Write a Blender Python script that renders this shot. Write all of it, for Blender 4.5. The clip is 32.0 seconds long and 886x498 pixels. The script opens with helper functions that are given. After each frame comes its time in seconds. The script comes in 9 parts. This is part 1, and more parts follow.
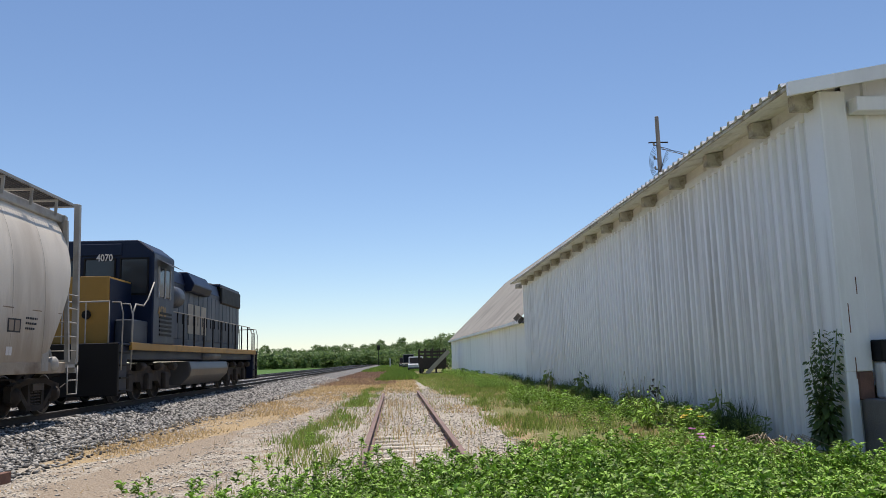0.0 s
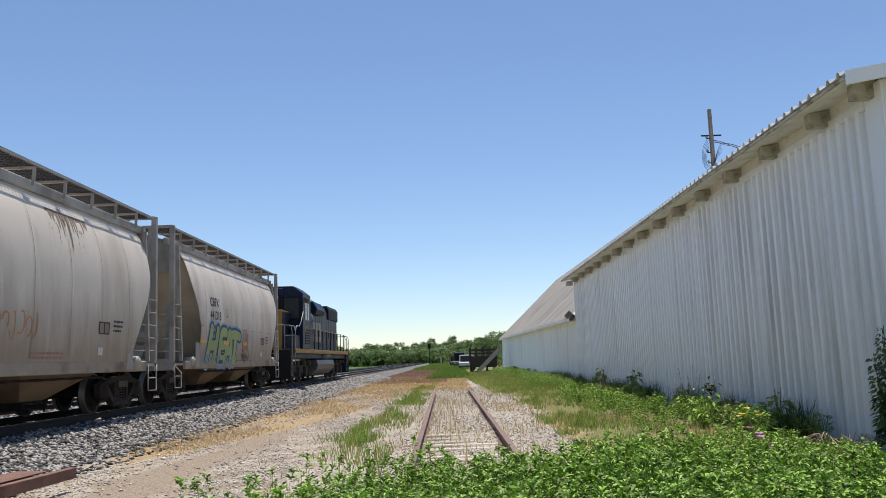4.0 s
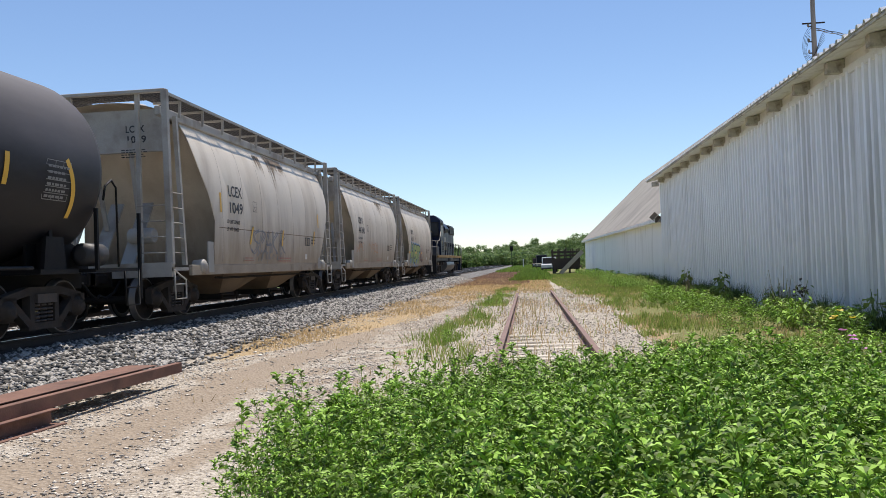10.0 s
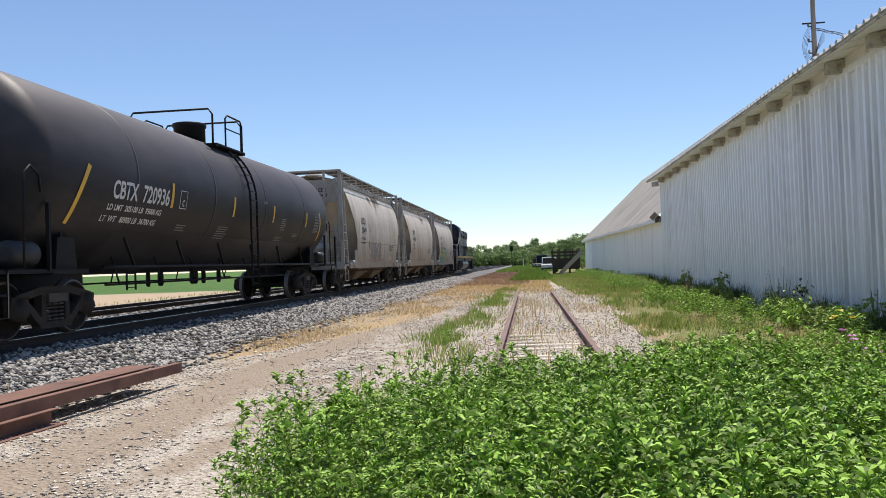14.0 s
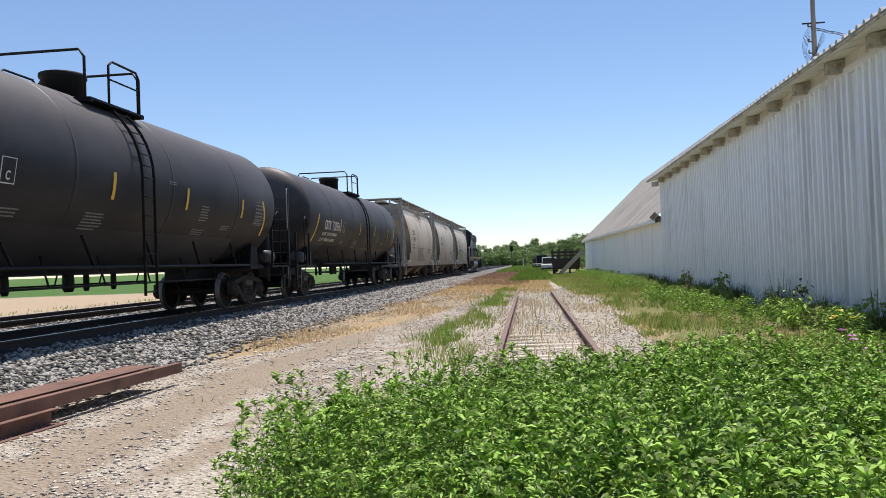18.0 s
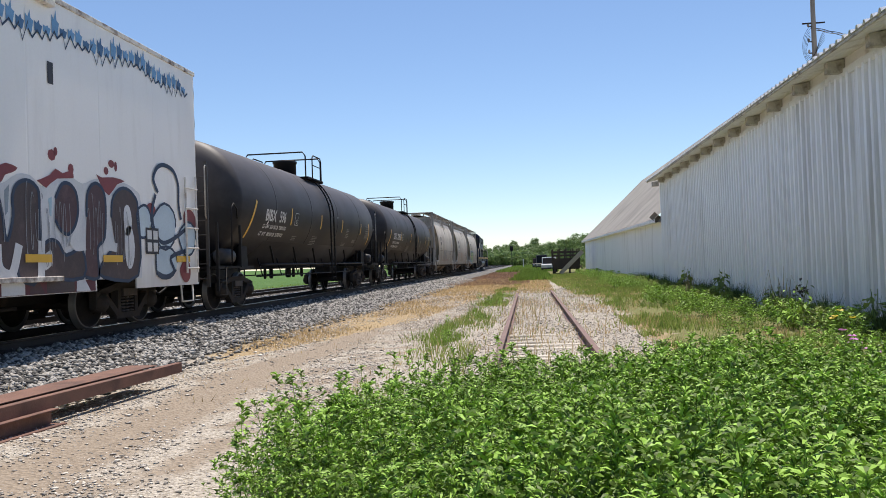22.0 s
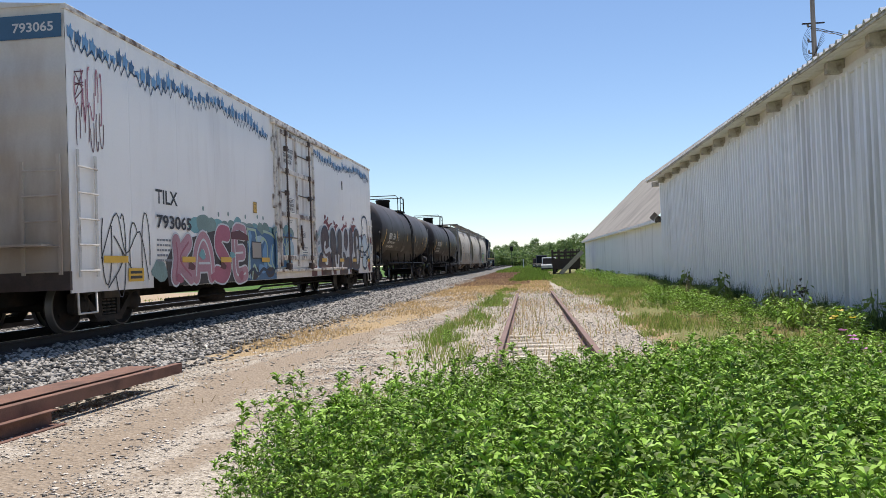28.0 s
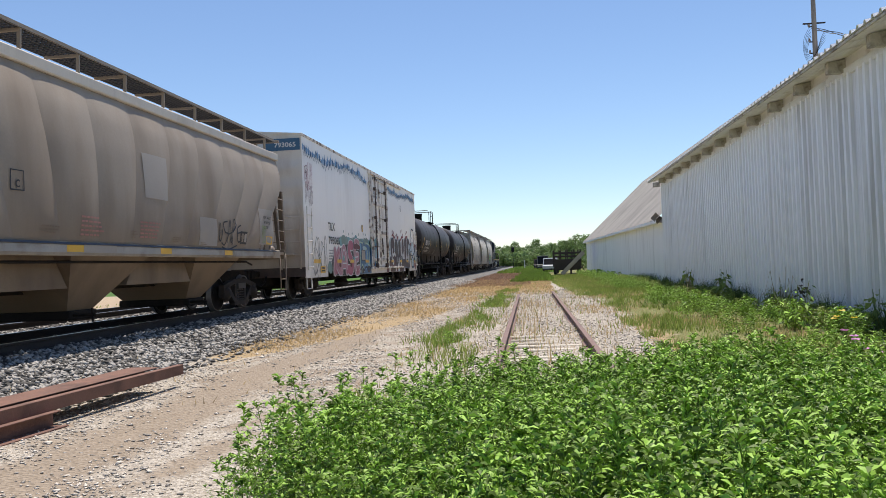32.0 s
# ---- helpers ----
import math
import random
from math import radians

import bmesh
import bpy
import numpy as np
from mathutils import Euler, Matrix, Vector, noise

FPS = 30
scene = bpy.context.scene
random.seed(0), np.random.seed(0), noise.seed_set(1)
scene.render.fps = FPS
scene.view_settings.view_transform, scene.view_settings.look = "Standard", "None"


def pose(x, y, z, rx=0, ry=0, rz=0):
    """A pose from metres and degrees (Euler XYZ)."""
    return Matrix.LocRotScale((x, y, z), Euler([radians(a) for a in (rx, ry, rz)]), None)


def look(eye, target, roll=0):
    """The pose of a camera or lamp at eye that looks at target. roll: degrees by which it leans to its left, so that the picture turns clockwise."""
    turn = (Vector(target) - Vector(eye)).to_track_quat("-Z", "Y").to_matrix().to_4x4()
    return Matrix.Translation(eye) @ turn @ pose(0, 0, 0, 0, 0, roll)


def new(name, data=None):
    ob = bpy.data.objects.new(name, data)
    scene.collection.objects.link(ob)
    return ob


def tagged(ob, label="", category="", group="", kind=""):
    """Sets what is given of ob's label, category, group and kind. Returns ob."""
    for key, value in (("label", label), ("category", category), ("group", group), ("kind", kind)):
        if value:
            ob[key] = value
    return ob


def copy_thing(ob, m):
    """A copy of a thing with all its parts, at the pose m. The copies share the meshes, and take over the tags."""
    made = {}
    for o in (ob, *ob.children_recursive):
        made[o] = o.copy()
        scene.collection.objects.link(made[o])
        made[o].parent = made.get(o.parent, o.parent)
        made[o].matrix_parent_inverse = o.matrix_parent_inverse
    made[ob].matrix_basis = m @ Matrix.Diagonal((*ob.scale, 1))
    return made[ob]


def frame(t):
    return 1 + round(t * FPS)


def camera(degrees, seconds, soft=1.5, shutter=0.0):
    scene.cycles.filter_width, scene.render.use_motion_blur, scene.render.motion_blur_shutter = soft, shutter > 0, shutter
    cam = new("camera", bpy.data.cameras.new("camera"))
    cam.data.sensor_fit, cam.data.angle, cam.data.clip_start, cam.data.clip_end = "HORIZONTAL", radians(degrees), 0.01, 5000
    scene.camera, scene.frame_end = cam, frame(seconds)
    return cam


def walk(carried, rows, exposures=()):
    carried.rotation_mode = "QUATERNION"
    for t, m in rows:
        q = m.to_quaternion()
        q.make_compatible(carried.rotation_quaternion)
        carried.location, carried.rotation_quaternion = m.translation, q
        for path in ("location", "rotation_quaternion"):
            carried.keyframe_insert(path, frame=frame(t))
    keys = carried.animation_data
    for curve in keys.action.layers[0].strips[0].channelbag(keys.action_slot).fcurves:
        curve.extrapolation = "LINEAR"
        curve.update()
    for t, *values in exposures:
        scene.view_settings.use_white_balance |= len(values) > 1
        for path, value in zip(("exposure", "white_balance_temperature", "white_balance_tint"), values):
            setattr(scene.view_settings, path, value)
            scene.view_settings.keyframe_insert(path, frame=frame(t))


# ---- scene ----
from mathutils.geometry import tessellate_polygon

# ---- camera and its walk ----
cam = camera(59.2, 32.0, soft=0.5)
EYE = (0.0, 0.0, 1.55)


def turn(yaw, tilt, roll):
    y, p = radians(yaw), radians(tilt)
    way = Vector((math.sin(y) * math.cos(p), math.cos(y) * math.cos(p), math.sin(p)))
    return look(EYE, Vector(EYE) + 50 * way, roll)


walk(cam, [(t, turn(y, p, r)) for t, y, p, r in (
    (0.0, 3.07, 8.017, -1.69), (1.0, 3.02, 8.02, -1.68), (2.4, 3.01, 8.02, -1.67), (2.8, 2.93, 8.03, -1.67),
    (3.0, 2.775, 8.04, -1.70), (3.5, 1.70, 8.116, -1.80), (4.0, -0.6, 8.0, -1.88), (4.5, -3.6, 7.3, -1.93),
    (5.0, -6.0, 6.1, -1.95), (5.5, -7.026, 4.535, -1.95), (6.0, -7.056, 2.69, -1.90), (6.5, -6.915, 1.69, -1.95),
    (7.0, -6.835, 1.185, -1.98), (7.5, -6.83, 1.08, -1.98), (9.0, -6.854, 1.083, -2.02), (23.5, -6.858, 1.085, -2.03),
    (25.0, -6.86, 1.10, -2.07), (31.5, -6.855, 1.14, -2.05), (32.0, -6.94, 1.18, -2.18))],
     exposures=((0.0, -0.04, 6720, 13), (2.8, -0.04, 6720, 13), (6.5, 0.14, 6720, 13), (32.0, 0.14, 6720, 13)))

# ---- world, sun ----
SUN_WAY = Vector((0.022, 0.37, 0.92)).normalized()
world = bpy.data.worlds.new("sky")
scene.world = world
world.use_nodes = True
wn = world.node_tree.nodes
sky = wn.new("ShaderNodeTexSky")
sky.sky_type = "NISHITA"
sky.sun_disc = False
sky.sun_elevation = math.asin(SUN_WAY.z)
sky.sun_rotation = math.atan2(SUN_WAY.x, SUN_WAY.y)
sky.air_density, sky.dust_density, sky.ozone_density, sky.altitude = 1.0, 0.0, 5.0, 300
world.node_tree.links.new(sky.outputs[0], wn["Background"].inputs[0])
wn["Background"].inputs[1].default_value = 0.128
sun = new("sun", bpy.data.lights.new("sun", "SUN"))
sun.data.energy, sun.data.angle, sun.data.color = 5.0, radians(0.53), (1.0, 0.95, 0.87)
sun.matrix_world = look(SUN_WAY * 60, (0, 0, 0))
# ---- mesh helpers ----
def box(bm, x0, x1, y0, y1, z0, z1):
    v = [bm.verts.new(p) for p in ((x0, y0, z0), (x1, y0, z0), (x1, y1, z0), (x0, y1, z0),
                                   (x0, y0, z1), (x1, y0, z1), (x1, y1, z1), (x0, y1, z1))]
    for f in ((3, 2, 1, 0), (4, 5, 6, 7), (0, 1, 5, 4), (1, 2, 6, 5), (2, 3, 7, 6), (3, 0, 4, 7)):
        bm.faces.new([v[i] for i in f])
    return bm


def bevelled(bm, width, segments=1):
    bmesh.ops.bevel(bm, geom=bm.edges[:], offset=width, segments=segments, profile=0.7, affect="EDGES", clamp_overlap=True)
    return bm


def rod(bm, a, b, r, n=8, r2=None):
    a, b = Vector(a), Vector(b)
    d = (b - a).normalized()
    u = d.orthogonal().normalized()
    w = d.cross(u)
    r2 = r if r2 is None else r2
    rings = []
    for p, q in ((a, r), (b, r2)):
        rings.append([bm.verts.new(p + q * (math.cos(2 * math.pi * i / n) * u + math.sin(2 * math.pi * i / n) * w)) for i in range(n)])
    for i in range(n):
        f = bm.faces.new((rings[0][i], rings[0][(i + 1) % n], rings[1][(i + 1) % n], rings[1][i]))
        f.smooth = n > 6
    bm.faces.new(rings[0][::-1])
    bm.faces.new(rings[1])
    return bm


def pipe(bm, pts, r, n=6):
    """A round bar bent along the points."""
    pts = [Vector(p) for p in pts]
    rings = []
    u = None
    for i, p in enumerate(pts):
        d = (pts[min(i + 1, len(pts) - 1)] - pts[max(i - 1, 0)]).normalized()
        u = d.orthogonal().normalized() if u is None else (u - d * u.dot(d)).normalized()
        w = d.cross(u)
        rings.append([bm.verts.new(p + r * (math.cos(2 * math.pi * k / n) * u + math.sin(2 * math.pi * k / n) * w)) for k in range(n)])
    for a, b in zip(rings, rings[1:]):
        for k in range(n):
            bm.faces.new((a[k], a[(k + 1) % n], b[(k + 1) % n], b[k])).smooth = True
    bm.faces.new(rings[0][::-1])
    bm.faces.new(rings[-1])
    return bm


def strut(bm, a, b, wide, thick, up=(0, 0, 1)):
    """A flat bar of rectangular section from a to b."""
    a, b = Vector(a), Vector(b)
    d = (b - a).normalized()
    s = d.cross(Vector(up))
    s = s.normalized() if s.length > 1e-4 else d.orthogonal().normalized()
    n = s.cross(d)
    v = [bm.verts.new(p + s * i * wide / 2 + n * j * thick / 2) for p in (a, b) for i, j in ((-1, -1), (1, -1), (1, 1), (-1, 1))]
    for f in ((3, 2, 1, 0), (4, 5, 6, 7), (0, 1, 5, 4), (1, 2, 6, 5), (2, 3, 7, 6), (3, 0, 4, 7)):
        bm.faces.new([v[i] for i in f])
    return bm


def prism(bm, outline, y0, y1):
    """An outline in x, z pulled from y0 to y1."""
    a = [bm.verts.new((x, y0, z)) for x, z in outline]
    b = [bm.verts.new((x, y1, z)) for x, z in outline]
    n = len(outline)
    for i in range(n):
        bm.faces.new((a[i], a[(i + 1) % n], b[(i + 1) % n], b[i]))
    bm.faces.new(a[::-1])
    bm.faces.new(b)
    return bm


def plate(bm, outline, x0, x1):
    """An outline in y, z pulled from x0 to x1."""
    a = [bm.verts.new((x0, y, z)) for y, z in outline]
    b = [bm.verts.new((x1, y, z)) for y, z in outline]
    n = len(outline)
    for i in range(n):
        bm.faces.new((a[i], a[(i + 1) % n], b[(i + 1) % n], b[i]))
    bm.faces.new(a[::-1])
    bm.faces.new(b)
    return bm


def lathe(bm, profile, axis="x", at=(0, 0, 0), n=24, smooth=True):
    """A profile of (along, radius) turned round an axis."""
    rings = []
    for s, r in profile:
        ring = []
        for i in range(n):
            c, d = r * math.cos(2 * math.pi * i / n), r * math.sin(2 * math.pi * i / n)
            p = {"x": (s, c, d), "y": (d, s, c), "z": (c, d, s)}[axis]
            ring.append(bm.verts.new((p[0] + at[0], p[1] + at[1], p[2] + at[2])))
        rings.append(ring)
    for a, b in zip(rings, rings[1:]):
        for i in range(n):
            f = bm.faces.new((a[i], a[(i + 1) % n], b[(i + 1) % n], b[i]))
            f.smooth = smooth
    bm.faces.new(rings[0][::-1])
    bm.faces.new(rings[-1])
    return bm


def sheet(bm, rows, smooth=True):
    """A skin over rows of points."""
    vs = [[bm.verts.new(p) for p in row] for row in rows]
    for a, b in zip(vs, vs[1:]):
        for i in range(len(a) - 1):
            bm.faces.new((a[i], a[i + 1], b[i + 1], b[i])).smooth = smooth
    return bm


def part(name, bm, material, parent=None, label=""):
    """Links a bmesh as one mesh object under a thing or a part."""
    bmesh.ops.recalc_face_normals(bm, faces=bm.faces[:])
    me = bpy.data.meshes.new(name)
    bm.to_mesh(me)
    bm.free()
    me.materials.append(material)
    ob = new(name, me)
    if parent:
        ob.parent = parent
    return tagged(ob, label)


def twin(ob, x=0.0, y=0.0, z=0.0, rz=0.0, parent=None):
    """A second part on the same mesh."""
    o = new(ob.name.split(".")[0], ob.data)
    o.parent = parent or ob.parent
    o.matrix_basis = pose(x, y, z, 0, 0, rz)
    if "label" in ob:
        o["label"] = ob["label"]
    return o


def bmnew():
    return bmesh.new()


def thing(name, label, category, group="", at=None):
    ob = new(name)
    ob.empty_display_size = 0.3
    if at is not None:
        ob.matrix_basis = at
    return tagged(ob, label, category, group)


def cloud_mesh(name, verts, faces, material, label="", kind="stuff", category="", parent=None):
    """One mesh out of arrays of points and faces."""
    me = bpy.data.meshes.new(name)
    verts = np.asarray(verts, dtype=np.float32)
    faces = np.asarray(faces, dtype=np.int32)
    k = faces.shape[1]
    me.vertices.add(len(verts))
    me.vertices.foreach_set("co", verts.ravel())
    me.loops.add(faces.size)
    me.loops.foreach_set("vertex_index", faces.ravel())
    me.polygons.add(len(faces))
    me.polygons.foreach_set("loop_start", np.arange(0, faces.size, k, dtype=np.int32))
    me.polygons.foreach_set("loop_total", np.full(len(faces), k, dtype=np.int32))
    me.update(calc_edges=True)
    me.validate()
    me.materials.append(material)
    ob = new(name, me)
    if parent:
        ob.parent = parent
    return tagged(ob, label, category, kind=kind)


# ---- materials ----
def mat(name, colour, rough=0.6, metal=0.0, vary=0.25, scale=3.0, grain=40.0, bump=0.15, tint=None, tint_amount=0.0,
        tint_scale=1.2, streak=0.0, by_object=0.0, by_island=0.0, sheer=0.0, far=0.02, spec=0.5, coords="Object"):
    """Paint, metal, stone: a colour with variation at two scales, a second stain colour, fine relief."""
    m = bpy.data.materials.new(name)
    m.use_nodes = True
    n, l = m.node_tree.nodes, m.node_tree.links
    b = n["Principled BSDF"]
    b.inputs["Metallic"].default_value = metal
    b.inputs["Specular IOR Level"].default_value = spec
    tc = n.new("ShaderNodeTexCoord")
    mp = n.new("ShaderNodeMapping")
    l.new(tc.outputs[coords], mp.inputs[0])
    if streak:
        mp.inputs["Scale"].default_value = (1, 1, 1 / (1 + streak))
    big = n.new("ShaderNodeTexNoise")
    big.inputs["Scale"].default_value, big.inputs["Detail"].default_value = scale, 5
    fine = n.new("ShaderNodeTexNoise")
    fine.inputs["Scale"].default_value, fine.inputs["Detail"].default_value = grain, 3
    l.new(mp.outputs[0], big.inputs["Vector"])
    l.new(tc.outputs[coords], fine.inputs["Vector"])
    mixn = n.new("ShaderNodeMath")
    mixn.operation = "MULTIPLY_ADD"
    mixn.inputs[1].default_value, mixn.inputs[2].default_value = 0.35, 0.0
    l.new(fine.outputs[0], mixn.inputs[0])
    add = n.new("ShaderNodeMath")
    add.operation = "MULTIPLY_ADD"
    add.inputs[1].default_value = 0.65
    l.new(big.outputs[0], add.inputs[0])
    l.new(mixn.outputs[0], add.inputs[2])
    last = add.outputs[0]
    for amount, kind in ((by_object, "o"), (by_island, "i")):
        if amount:
            src = n.new("ShaderNodeObjectInfo" if kind == "o" else "ShaderNodeNewGeometry")
            sock = src.outputs["Random" if kind == "o" else "Random Per Island"]
            sh = n.new("ShaderNodeMath")
            sh.operation = "MULTIPLY_ADD"
            sh.inputs[1].default_value = amount
            l.new(sock, sh.inputs[0])
            off = n.new("ShaderNodeMath")
            off.operation = "SUBTRACT"
            off.inputs[1].default_value = amount / 2
            l.new(last, sh.inputs[2])
            l.new(sh.outputs[0], off.inputs[0])
            last = off.outputs[0]
    ramp = n.new("ShaderNodeMapRange")
    ramp.inputs["From Min"].default_value, ramp.inputs["From Max"].default_value = 0.25, 0.75
    ramp.inputs["To Min"].default_value, ramp.inputs["To Max"].default_value = 1 - vary, 1 + vary
    l.new(last, ramp.inputs[0])
    mul = n.new("ShaderNodeVectorMath")
    mul.operation = "SCALE"
    mul.inputs[0].default_value = colour
    l.new(ramp.outputs[0], mul.inputs["Scale"])
    out = mul.outputs[0]
    if tint is not None:
        st = n.new("ShaderNodeTexNoise")
        st.inputs["Scale"].default_value, st.inputs["Detail"].default_value = tint_scale, 7
        l.new(mp.outputs[0], st.inputs["Vector"])
        r2 = n.new("ShaderNodeMapRange")
        r2.inputs["From Min"].default_value, r2.inputs["From Max"].default_value = 0.62 - 0.25 * tint_amount, 0.78 - 0.2 * tint_amount
        r2.inputs["To Max"].default_value = min(1.0, tint_amount * 1.5)
        l.new(st.outputs[0], r2.inputs[0])
        mx = n.new("ShaderNodeMix")
        mx.data_type = "RGBA"
        l.new(r2.outputs[0], mx.inputs[0])
        l.new(out, mx.inputs[6])
        mx.inputs[7].default_value = (*tint, 1)
        out = mx.outputs[2]
    l.new(out, b.inputs["Base Color"])
    rr = n.new("ShaderNodeMapRange")
    rr.inputs["To Min"].default_value, rr.inputs["To Max"].default_value = max(0.02, rough - 0.12), min(1, rough + 0.12)
    l.new(big.outputs[0], rr.inputs[0])
    l.new(rr.outputs[0], b.inputs["Roughness"])
    if bump:
        bp = n.new("ShaderNodeBump")
        bp.inputs["Strength"].default_value, bp.inputs["Distance"].default_value = bump, far
        l.new(fine.outputs[0], bp.inputs["Height"])
        l.new(bp.outputs[0], b.inputs["Normal"])
    if sheer:
        tr = n.new("ShaderNodeBsdfTranslucent")
        l.new(out, tr.inputs["Color"])
        mixs = n.new("ShaderNodeMixShader")
        mixs.inputs[0].default_value = sheer
        l.new(b.outputs[0], mixs.inputs[1])
        l.new(tr.outputs[0], mixs.inputs[2])
        l.new(mixs.outputs[0], n["Material Output"].inputs[0])
    return m


def grime(m, lo, hi, colour, amount, scale=(2.2, 2.2, 0.35), edge=0.3):
    """Road dirt thrown up over the foot of a car, or dust with painted-in sunlight on a tank's upper half, in ragged
    streaks, between two heights.
    """
    n, l = m.node_tree.nodes, m.node_tree.links
    b = n["Principled BSDF"]
    base = b.inputs["Base Color"].links[0].from_socket
    tc = n.new("ShaderNodeTexCoord")
    mp = n.new("ShaderNodeMapping")
    mp.inputs["Scale"].default_value = scale
    l.new(tc.outputs["Object"], mp.inputs[0])
    t = n.new("ShaderNodeTexNoise")
    t.inputs["Scale"].default_value, t.inputs["Detail"].default_value, t.inputs["Roughness"].default_value = 1.0, 7, 0.65
    l.new(mp.outputs[0], t.inputs["Vector"])
    sep = n.new("ShaderNodeSeparateXYZ")
    l.new(tc.outputs["Object"], sep.inputs[0])
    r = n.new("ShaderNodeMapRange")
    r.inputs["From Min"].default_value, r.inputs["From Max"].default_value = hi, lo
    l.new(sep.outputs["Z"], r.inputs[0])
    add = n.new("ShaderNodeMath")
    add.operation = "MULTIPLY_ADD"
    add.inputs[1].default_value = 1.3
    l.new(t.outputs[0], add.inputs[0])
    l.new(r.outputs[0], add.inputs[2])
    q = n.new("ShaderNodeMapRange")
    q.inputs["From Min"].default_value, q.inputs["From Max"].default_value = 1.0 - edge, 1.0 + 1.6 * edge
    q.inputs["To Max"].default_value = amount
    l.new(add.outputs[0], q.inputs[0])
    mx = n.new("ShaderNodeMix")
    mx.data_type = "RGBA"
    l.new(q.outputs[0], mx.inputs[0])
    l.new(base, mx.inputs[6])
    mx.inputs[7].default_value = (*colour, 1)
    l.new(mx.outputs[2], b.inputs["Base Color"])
    return m


M_CREAM = mat("hopper_paint", (0.635, 0.575, 0.485), 0.55, 0, 0.10, 0.7, 30, 0.03, (0.36, 0.29, 0.21), 0.36, 0.8, streak=3)
M_TAN = mat("big_hopper_paint", (0.33, 0.275, 0.215), 0.6, 0, 0.14, 0.6, 30, 0.03, (0.20, 0.145, 0.095), 0.45, 0.7, streak=3)
M_GREY = mat("grey_frame_paint", (0.36, 0.345, 0.315), 0.6, 0, 0.18, 2.0, 40, 0.05, (0.17, 0.135, 0.10), 0.45, 1.5)
M_BOX = mat("boxcar_paint", (0.91, 0.885, 0.845), 0.5, 0, 0.05, 0.4, 25, 0.02, (0.60, 0.55, 0.50), 0.2, 0.5, streak=5)
M_TANK = mat("tank_paint", (0.0135, 0.0135, 0.0165), 0.55, 0, 0.18, 0.6, 35, 0.02, (0.026, 0.023, 0.023), 0.4, 0.5, spec=0.3)
M_BLACK = mat("black_steel", (0.008, 0.008, 0.009), 0.6, 0, 0.3, 3, 40, 0.1, spec=0.25)
M_TRUCK = mat("truck_steel", (0.016, 0.0135, 0.012), 0.85, 0, 0.4, 4, 50, 0.3, (0.05, 0.034, 0.024), 0.4, 3, spec=0.2)
M_WHEEL = mat("wheel_steel", (0.017, 0.0145, 0.013), 0.75, 0.0, 0.3, 4, 60, 0.2, (0.05, 0.03, 0.02), 0.4, 3, spec=0.2)
M_TREAD = mat("wheel_tread", (0.15, 0.14, 0.132), 0.5, 0.6, 0.1, 6, 60, 0.05)
M_BLUE = mat("loco_blue", (0.005, 0.013, 0.040), 0.45, 0, 0.2, 1.0, 40, 0.03, (0.016, 0.024, 0.042), 0.3, 1.0, spec=0.25)
M_LGREY = mat("loco_grey", (0.030, 0.042, 0.064), 0.5, 0, 0.35, 1.0, 40, 0.04, (0.13, 0.14, 0.155), 0.45, 1.4, streak=5)
M_GOLD = mat("loco_gold", (0.36, 0.20, 0.035), 0.5, 0, 0.15, 1.2, 40, 0.03, (0.16, 0.10, 0.04), 0.4, 1.2)
M_YELLOW = mat("reflector_yellow", (0.72, 0.42, 0.05), 0.4, 0, 0.1, 3, 40, 0.02)
M_WHITE = mat("stencil_white", (0.62, 0.62, 0.61), 0.55, 0, 0.10, 3, 40, 0.02)
M_INK = mat("stencil_black", (0.035, 0.035, 0.04), 0.6, 0, 0.2, 3, 40, 0.02)
grime(M_CREAM, 0.9, 2.6, (0.22, 0.16, 0.105), 0.72)
grime(M_TAN, 1.3, 2.6, (0.19, 0.135, 0.09), 0.6)
grime(M_BOX, 0.5, 1.7, (0.42, 0.36, 0.30), 0.45)
# tank: dust, with the sunlit upper half painted in as a paler tone
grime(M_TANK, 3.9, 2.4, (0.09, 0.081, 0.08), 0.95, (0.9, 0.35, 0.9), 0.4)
M_SILL = mat("rusty_sill_paint", (0.34, 0.29, 0.225), 0.75, 0, 0.25, 2, 30, 0.1, (0.13, 0.085, 0.055), 0.5, 1.5)
M_SEAM = mat("dirty_weld_seam", (0.27, 0.235, 0.19), 0.7, 0, 0.3, 2, 30, 0.05)
M_RUST = mat("rusty_steel", (0.20, 0.10, 0.07), 0.75, 0.0, 0.4, 2.5, 60, 0.3, (0.085, 0.045, 0.036), 0.5, 2.2)
M_FRAME = mat("cast_side_frame", (0.040, 0.034, 0.030), 0.85, 0, 0.35, 4, 50, 0.3, (0.075, 0.052, 0.038), 0.4, 3, spec=0.25)
M_RAIL = mat("rail_steel", (0.035, 0.027, 0.024), 0.7, 0.2, 0.25, 3, 50, 0.2, (0.04, 0.03, 0.027), 0.4, 2)
M_OLDRAIL = mat("old_rail_rust", (0.20, 0.125, 0.105), 0.75, 0.1, 0.25, 3, 50, 0.25, (0.13, 0.08, 0.07), 0.5, 2)
M_SHINE = mat("railhead_polish", (0.5, 0.49, 0.48), 0.3, 0.9, 0.1, 6, 50, 0.05)
M_TIE = mat("tie_wood", (0.07, 0.058, 0.048), 0.9, 0, 0.35, 3, 30, 0.5, (0.06, 0.05, 0.042), 0.5, 2, by_object=0.4)
M_OLDTIE = mat("old_tie_wood", (0.44, 0.395, 0.325), 0.9, 0, 0.3, 3, 25, 0.5, (0.27, 0.235, 0.19), 0.4, 2, by_object=0.5)
